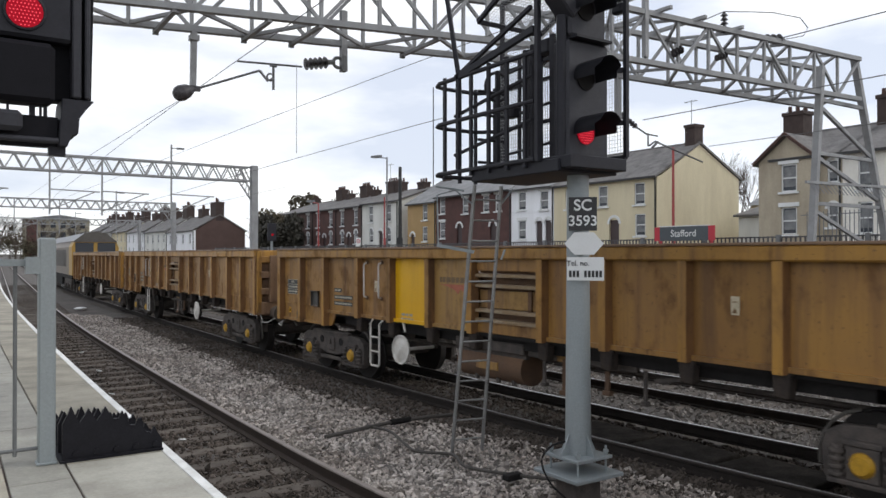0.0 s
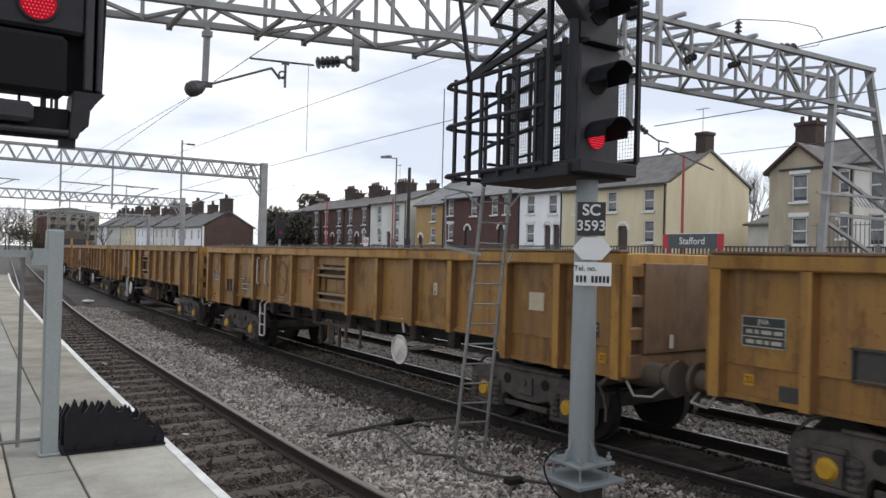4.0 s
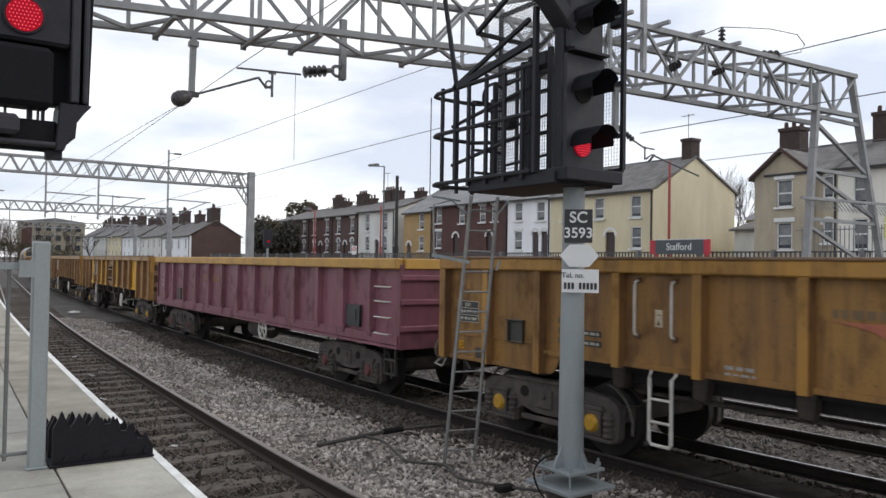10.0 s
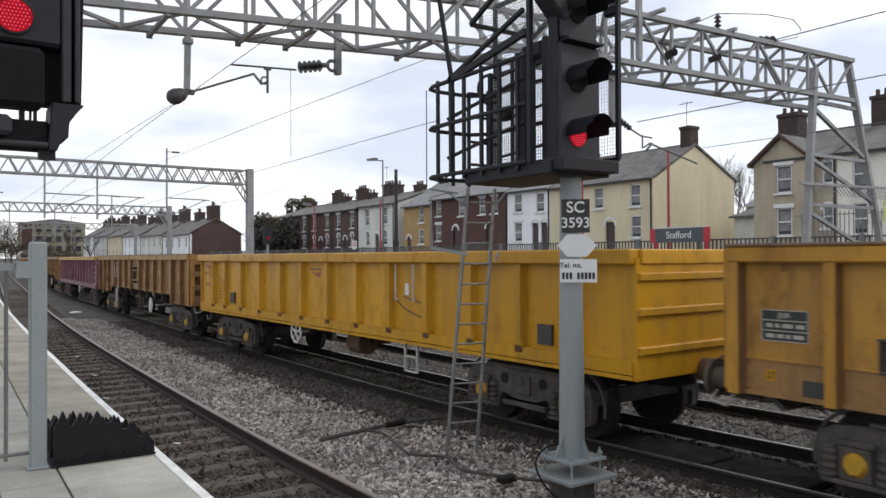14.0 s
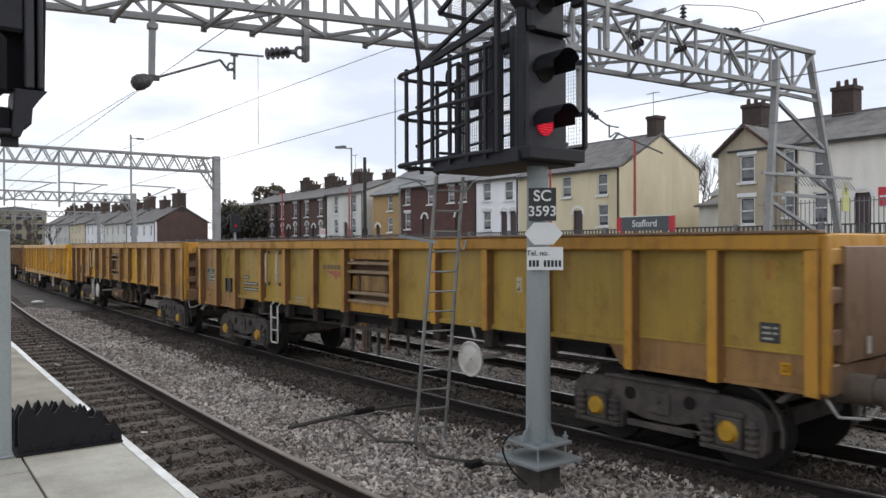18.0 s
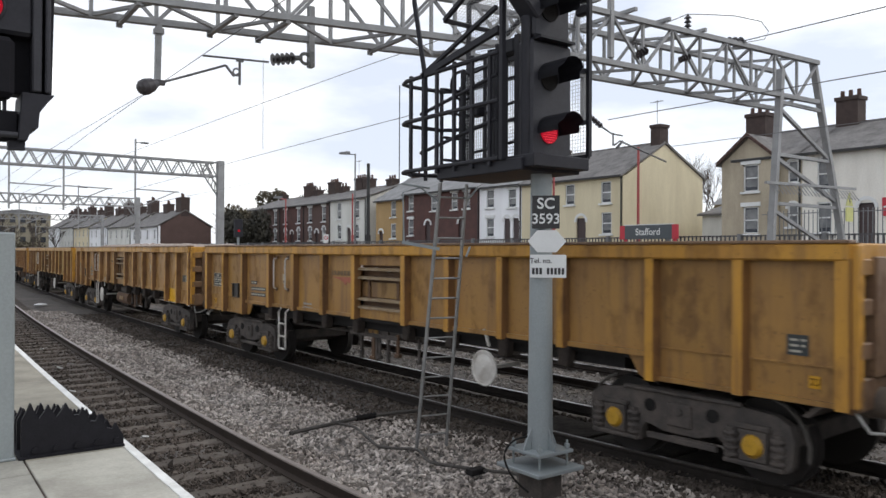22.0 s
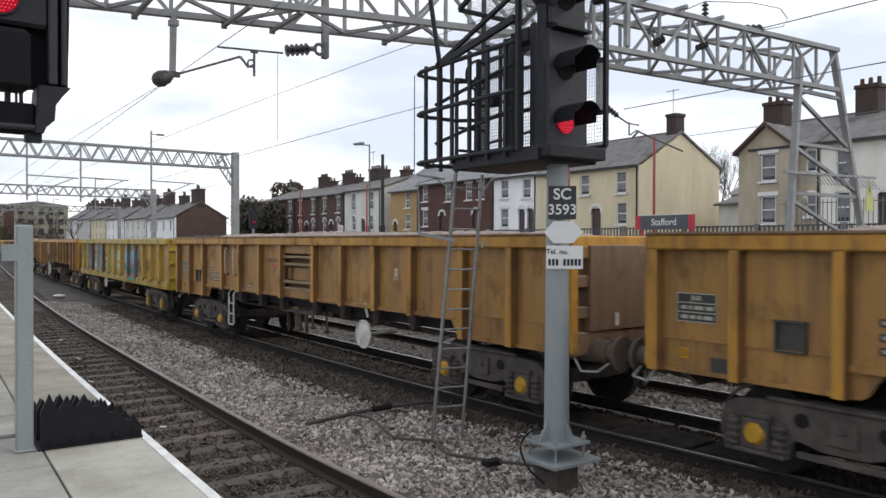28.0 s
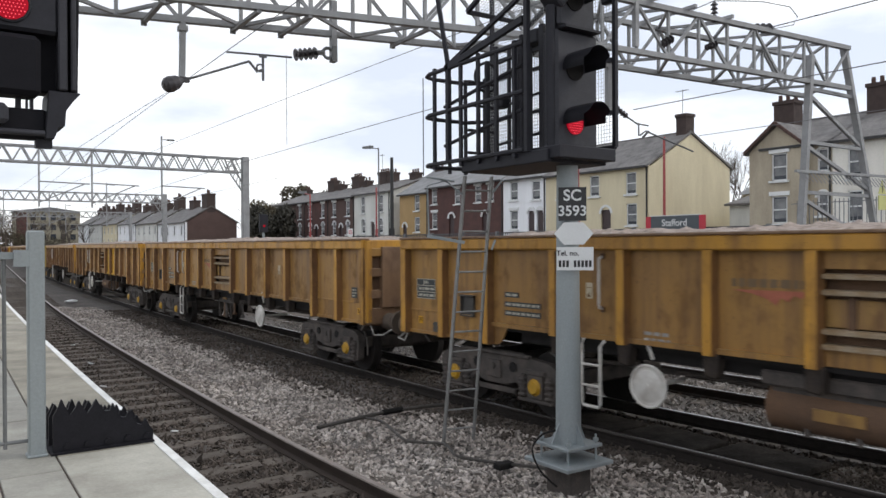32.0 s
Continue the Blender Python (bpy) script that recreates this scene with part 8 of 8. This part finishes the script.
    # bubble letters in blue over green with a pink outline, across two ribs
    top = [(9.10, 1.62), (9.14, 1.80), (9.26, 2.0), (9.5, 2.14), (9.8, 2.2), (10.1, 2.17), (10.3, 2.11), (10.5, 2.12), (10.75, 2.19), (11.0, 2.21), (11.3, 2.19), (11.6, 2.13), (11.6, 2.0), (11.5, 1.84), (11.42, 1.72), (11.32, 1.70), (11.24, 1.82), (11.16, 1.78), (11.12, 1.62)]
    low_pts = [(11.12, 1.64), (11.12, 1.22), (10.0, 1.22), (9.5, 1.26), (9.42, 1.38), (9.12, 1.40), (9.10, 1.64)]

    top, low_pts = [(u - 0.12, z) for u, z in top], [(u - 0.12, z) for u, z in low_pts]

    def shrink(pts, k):
        cu, cz = sum(p[0] for p in pts) / len(pts), sum(p[1] for p in pts) / len(pts)
        return [(u + k * (1 if u < cu else -1), z + k * (1 if z < cz else -1)) for u, z in pts]
    for x0, lo_u, hi_u in ((0.031, 8.96, 9.82), (0.031, 10.02, 11.0), (0.031, 11.2, 11.7), (-0.0722, 9.855, 9.985), (-0.0722, 11.035, 11.165)):
        def column(pts, col, dx):
            """The part of a shape between two ribs, as one strip from its lower to its upper edge."""
            us = [lo_u + (hi_u - lo_u) * j / 10 for j in range(11)]
            lower, upper = [], []
            for u in us:
                zs = []
                for (u0, z0), (u1, z1) in zip(pts, pts[1:] + pts[:1]):
                    if min(u0, u1) <= u <= max(u0, u1) and abs(u1 - u0) > 1e-6:
                        zs.append(z0 + (z1 - z0) * (u - u0) / (u1 - u0))
                if len(zs) > 1 and max(zs) - min(zs) > 0.01:
                    lower.append((u, min(zs)))
                    upper.append((u, max(zs)))
            if len(lower) > 1:
                spray(x0 - dx, col, lambda bm: field(bm, lower + upper[::-1]))
        whole = top + low_pts[1:-1]
        column(whole, "red", 0)
        column(shrink(top, 0.04), "blue", 0.003)
        column(shrink(low_pts, 0.045), "teal", 0.0025)
    spray(-0.0362, "teal", lambda bm: field(bm, [(9.95, 1.06), (11.05, 1.05), (11.05, 1.19), (9.95, 1.19)]))
    for pts in ([(9.22, 1.7), (9.4, 1.84), (9.62, 1.86), (9.78, 1.78)], [(9.78, 2.1), (9.76, 1.8)], [(9.3, 1.62), (9.45, 1.66), (9.6, 1.62), (9.7, 1.4), (9.6, 1.28)], [(10.16, 1.6), (10.18, 1.98), (10.26, 2.08), (10.36, 2.0), (10.36, 1.66)],
                [(10.5, 1.64), (10.62, 1.82), (10.8, 1.94), (10.7, 2.06), (10.9, 2.16)], [(10.9, 1.7), (10.94, 1.25)], [(p, q) for p, q in loop(10.38, 1.40, 0.2, 0.17)]):
        spray(0.024, "red", lambda bm: line(bm, [(u - 0.12, z) for u, z in pts], 0.055))
    for u, z, rr in ((9.42, 1.5, 0.07), (9.68, 1.54, 0.05), (10.34, 1.38, 0.08), (10.76, 1.52, 0.08), (10.88, 1.34, 0.05)):
        spray(0.022, "black", lambda bm: line(bm, loop(u - 0.12, z, rr, rr * 0.9), 0.018))
    # brown scribbles
    for o, turns, drop in ((11.28, 4, 0.3), (12.36, 5, 0.1)):
        curl = [(o + 0.68 * t / 60 + 0.09 * math.cos(turns * 6.283 * t / 60), 1.66 - drop * t / 60 + (0.16 + 0.05 * math.sin(t * 0.7)) * math.sin(turns * 6.283 * t / 60)) for t in range(61)]
        spray(0.03, "umber", lambda bm: line(bm, curl, 0.028), "dark brown scribbled tag")
        spray(0.0285, "umber", lambda bm: line(bm, [(o + 0.5, 1.3), (o + 0.45, 1.25), (o + 0.62, 1.34), (o + 0.78, 1.6)], 0.026), "dark brown scribbled tag")


def loco():
    w = thing("diesel_locomotive", "dark red and yellow diesel goods locomotive with a pale sloping roof", "locomotive")
    L = 20.0
    prof = [(-1.3, 1.15), (-1.32, 2.9), (-1.15, 3.25), (-0.6, 3.72), (0, 3.85), (0.6, 3.72), (1.15, 3.25), (1.32, 2.9), (1.3, 1.15)]
    bm = bmesh.new()
    bm_prism(bm, prof, 1, -L / 2 + 1.9, L / 2 - 1.9)
    part("engine_room", bm, M_LOCO, w)
    bm = bmesh.new()
    bm_prism(bm, [(-1.2, 3.26), (-0.62, 3.75), (0, 3.88), (0.62, 3.75), (1.2, 3.26)], 1, -L / 2 + 0.3, L / 2 - 0.3)
    part("roof", bm, M_LOCO_ROOF, w)
    for s in (-1, 1):
        bm = bmesh.new()
        bm_prism(bm, [(-1.25, 3.2), (-0.62, 3.74), (0, 3.87), (0.62, 3.74), (1.25, 3.2)], 1, *sorted((s * (L / 2 - 0.3), s * (L / 2 - 0.06))))
        part("roof_brow", bm, M_LOCO_GREY, w)
        bm = bmesh.new()
        bm_prism(bm, prof, 1, *sorted((s * (L / 2 - 1.9), s * (L / 2 - 0.1))))
        part("cab", bm, M_LOCO_YEL, w, "yellow cab end")
        for x in (-0.62, 0.62):
            bm = bmesh.new()
            bm_box(bm, (x, s * (L / 2 - 0.09), 2.85), (1.02, 0.05, 0.62))
            part("windscreen", bm, M_GLASS, w, bevel=0.02)
        bm = bmesh.new()
        bm_box(bm, (0, s * (L / 2 - 0.2), 0.9), (2.4, 0.3, 0.5))
        for x in (-0.87, 0.87):
            bm_rod(bm, (x, s * (L / 2 - 0.1), 1.05), (x, s * (L / 2 + 0.45), 1.05), 0.13, seg=12)
        part("buffer_beam", bm, M_BLACK, w)
        bm = bmesh.new()
        for x in (-0.95, 0.95):
            bm_rod(bm, (x, s * (L / 2 - 0.12), 1.6), (x, s * (L / 2 - 0.02), 1.6), 0.1, seg=14)
        part("tail_lamp", bm, M_BLACK, w)
    bm = bmesh.new()
    bm_box(bm, (0, 0, 1.05), (2.6, L - 0.4, 0.25))
    bm_box(bm, (0, 0, 0.7), (2.4, 5.0, 0.7))
    part("underframe", bm, M_BLACK, w)
    for k in range(14):
        bm = bmesh.new()
        bm_box(bm, (-1.32, -6 + k * 0.85, 2.2), (0.03, 0.6, 1.1))
        part("louvre", bm, M_LOCO_GREY, w)
    for y in (-6.2, 6.2):
        bm = bmesh.new()
        for s in (-1, 1):
            bm_box(bm, (s * 1.1, y, 0.72), (0.16, 4.4, 0.36))
            for a in (-1.8, 0, 1.8):
                bm_rod(bm, (s * 0.72, y + a, 0.5), (s * 0.85, y + a, 0.5), 0.5, seg=20)
                bm_box(bm, (s * 1.14, y + a, 0.5), (0.14, 0.4, 0.4))
        part("bogie", bm, M_BOGIE, w)
    return w


M_LOCO = mat("loco_maroon", (0.16, 0.13, 0.10), 0.5, vary=0.2, scale=2)
M_LOCO_ROOF = mat("loco_roof_grey", (0.34, 0.34, 0.35), 0.6, vary=0.2, scale=1)
M_LOCO_YEL = mat("loco_yellow", (0.42, 0.25, 0.05), 0.5, vary=0.15, scale=2)
M_LOCO_GREY = mat("loco_louvre", (0.10, 0.09, 0.08), 0.6, vary=0.2)

M_YELLOW_FRESHISH = wagon_paint("wagon_yellow_mid", (0.515, 0.260, 0.028), (0.433, 0.213, 0.034), (0.20, 0.10, 0.04), dirt=0.4)
M_PANEL_MID = wagon_paint("wagon_panel_mid", (0.474, 0.250, 0.035), (0.381, 0.194, 0.045), (0.18, 0.092, 0.04), dirt=0.55)
PANELS = {M_YELLOW.name: M_PANEL, M_YELLOW_LATE.name: M_PANEL_LATE, M_YELLOW_FRESHISH.name: M_PANEL_MID}
SKIRTS = {M_YELLOW.name: M_PANEL, M_YELLOW_LATE.name: M_PANEL_LATE, M_YELLOW_FRESHISH.name: M_SKIRT}
FALCON = "weathered yellow ribbed bogie box wagon in the goods train"
F = M_YELLOW_PATCH
TRAIN = {}


def build_train():
    plain = ["logo"]
    spec = {
        -1: ("falcon", M_YELLOW, {}, False, plain, FALCON),
        0: ("falcon", M_YELLOW, {}, False, plain, FALCON),
        1: ("falcon", M_YELLOW, {4: F, 5: M_YELLOW_DULL}, True, ["logo", "end_tag"], "weathered yellow ribbed box wagon with one fresh yellow panel"),
        2: ("falcon", M_YELLOW, {}, False, ["logo", "scrawl", "patch", "end_tag"], "weathered yellow ribbed box wagon with a brown spray-painted scrawl"),
        3: ("falcon", M_YELLOW, {2: F, 3: M_YELLOW_DULL, 4: F, 5: F, 7: F, 10: F}, False, ["logo", "end_tag"], "weathered yellow ribbed box wagon patched with fresh yellow panels"),
        4: ("maroon",),
        5: ("falcon", M_YELLOW, {}, False, plain, FALCON),
        6: ("yellow",),
        7: ("falcon", M_YELLOW_FRESHISH, {3: F, 8: F}, True, plain, "bright yellow ribbed bogie box wagon in the goods train"),
        8: ("falcon", M_YELLOW_FRESHISH, {0: M_SKIRT, **{q: M_PANEL_OLIVE for q in (1, 2, 3, 4, 5, 7, 8, 9, 10, 11, 12)}}, False, ["logo", "end_tag"], "bright yellow ribbed bogie box wagon in the goods train"),
        9: ("falcon", M_YELLOW_LATE, {("skirt", 11): F}, True, ["logo", "wide_tag", "heaped"], FALCON),
        10: ("falcon", M_YELLOW_LATE, {}, False, ["logo", "end_tag"], FALCON),
        11: ("falcon", M_YELLOW_LATE, {}, True, plain, FALCON),
        12: ("graffiti",),
        13: ("falcon", M_YELLOW_LATE, {}, False, ["logo", "heaped"], FALCON),
        14: ("falcon", M_YELLOW_LATE, {7: F, 8: F}, True, ["logo", "end_tag", "heaped"], "weathered yellow ribbed box wagon with two fresh yellow panels"),
        15: ("falcon", M_YELLOW_LATE, {}, False, ["logo", "end_tag", "heaped"], FALCON),
        16: ("falcon", M_YELLOW_LATE, {}, True, ["logo", "end_tag", "heaped"], FALCON),
        17: ("falcon", M_YELLOW_LATE, {}, False, ["logo", "heaped"], FALCON),
    }
    for k, s in spec.items():
        if s[0] == "falcon":
            TRAIN[k] = falcon(s[5], s[1], s[2], s[3], s[4])
        elif s[0] == "maroon":
            TRAIN[k] = box_type("dull maroon ribbed box wagon with a yellow top rim", M_MAROON, M_RIM_YEL, M_CAP_RED, "maroon")
        elif s[0] == "yellow":
            TRAIN[k] = box_type("clean bright yellow ribbed box wagon with a spoked brake wheel", M_YELLOW_NEW, M_YELLOW_NEW, M_CAP, "yellow")
        else:
            TRAIN[k] = box_type("olive yellow box wagon covered in colourful graffiti", M_OLIVE, M_OLIVE, M_CAP, "graffiti")
    TRAIN["loco"] = loco()


M_RIM_YEL = mat("rim_yellow", (0.50, 0.28, 0.05), 0.5, second=(0.30, 0.16, 0.05), amount=0.7, scale=2, vary=0.12)


DRIFT_TIMES = (0.0, 0.5, 3.0, 6.0, 11.0, 14.0, 17.0, 20.0, 22.3, 25.0, 26.8, 28.5, 30.0, 31.0, 32.0)
DRIFT = (0.06, 0.11, 0.30, 0.33, 0.34, 0.21, 0.13, 0.12, 0.10, 0.13, 0.06, 0.02, 0.12, 0.19, 0.23)


def front_y(k, t):
    """Where the leading end of wagon k is at t seconds: the train slowly gathers speed, with small surges."""
    surge = float(np.interp(t, DRIFT_TIMES, DRIFT))
    return 32.86 + 5.107 * t + 0.08555 * t * t - 0.000276 * t ** 3 - PITCH * k + 0.011 * (k - 9) + surge


def train_line(y):
    """The line that the wagons' centres follow along the running track."""
    q = min(1.15, max(-1.65, (y - 8) / 10))
    return TRACKS[1][0](y) + 0.085 + 0.159 * q - 0.299 * q * q + 0.04 * q ** 3


def on_track(y, reach):
    a, b = train_line(y + reach), train_line(y - reach)
    turn = math.degrees(math.atan2(-(a - b), 2 * reach))
    return pose((a + b) / 2, y, Z2, 0, 0, turn)


def motions():
    times = [0.5 * i for i in range(65)]
    for k, w in TRAIN.items():
        if k == "loco":
            walk(w, [(t, on_track(front_y(-1, t) + 1.0 + 10.0, 6.2)) for t in times])
        else:
            walk(w, [(t, on_track(front_y(k, t) - LENGTH / 2, 5.5)) for t in times])


build_train()
motions()
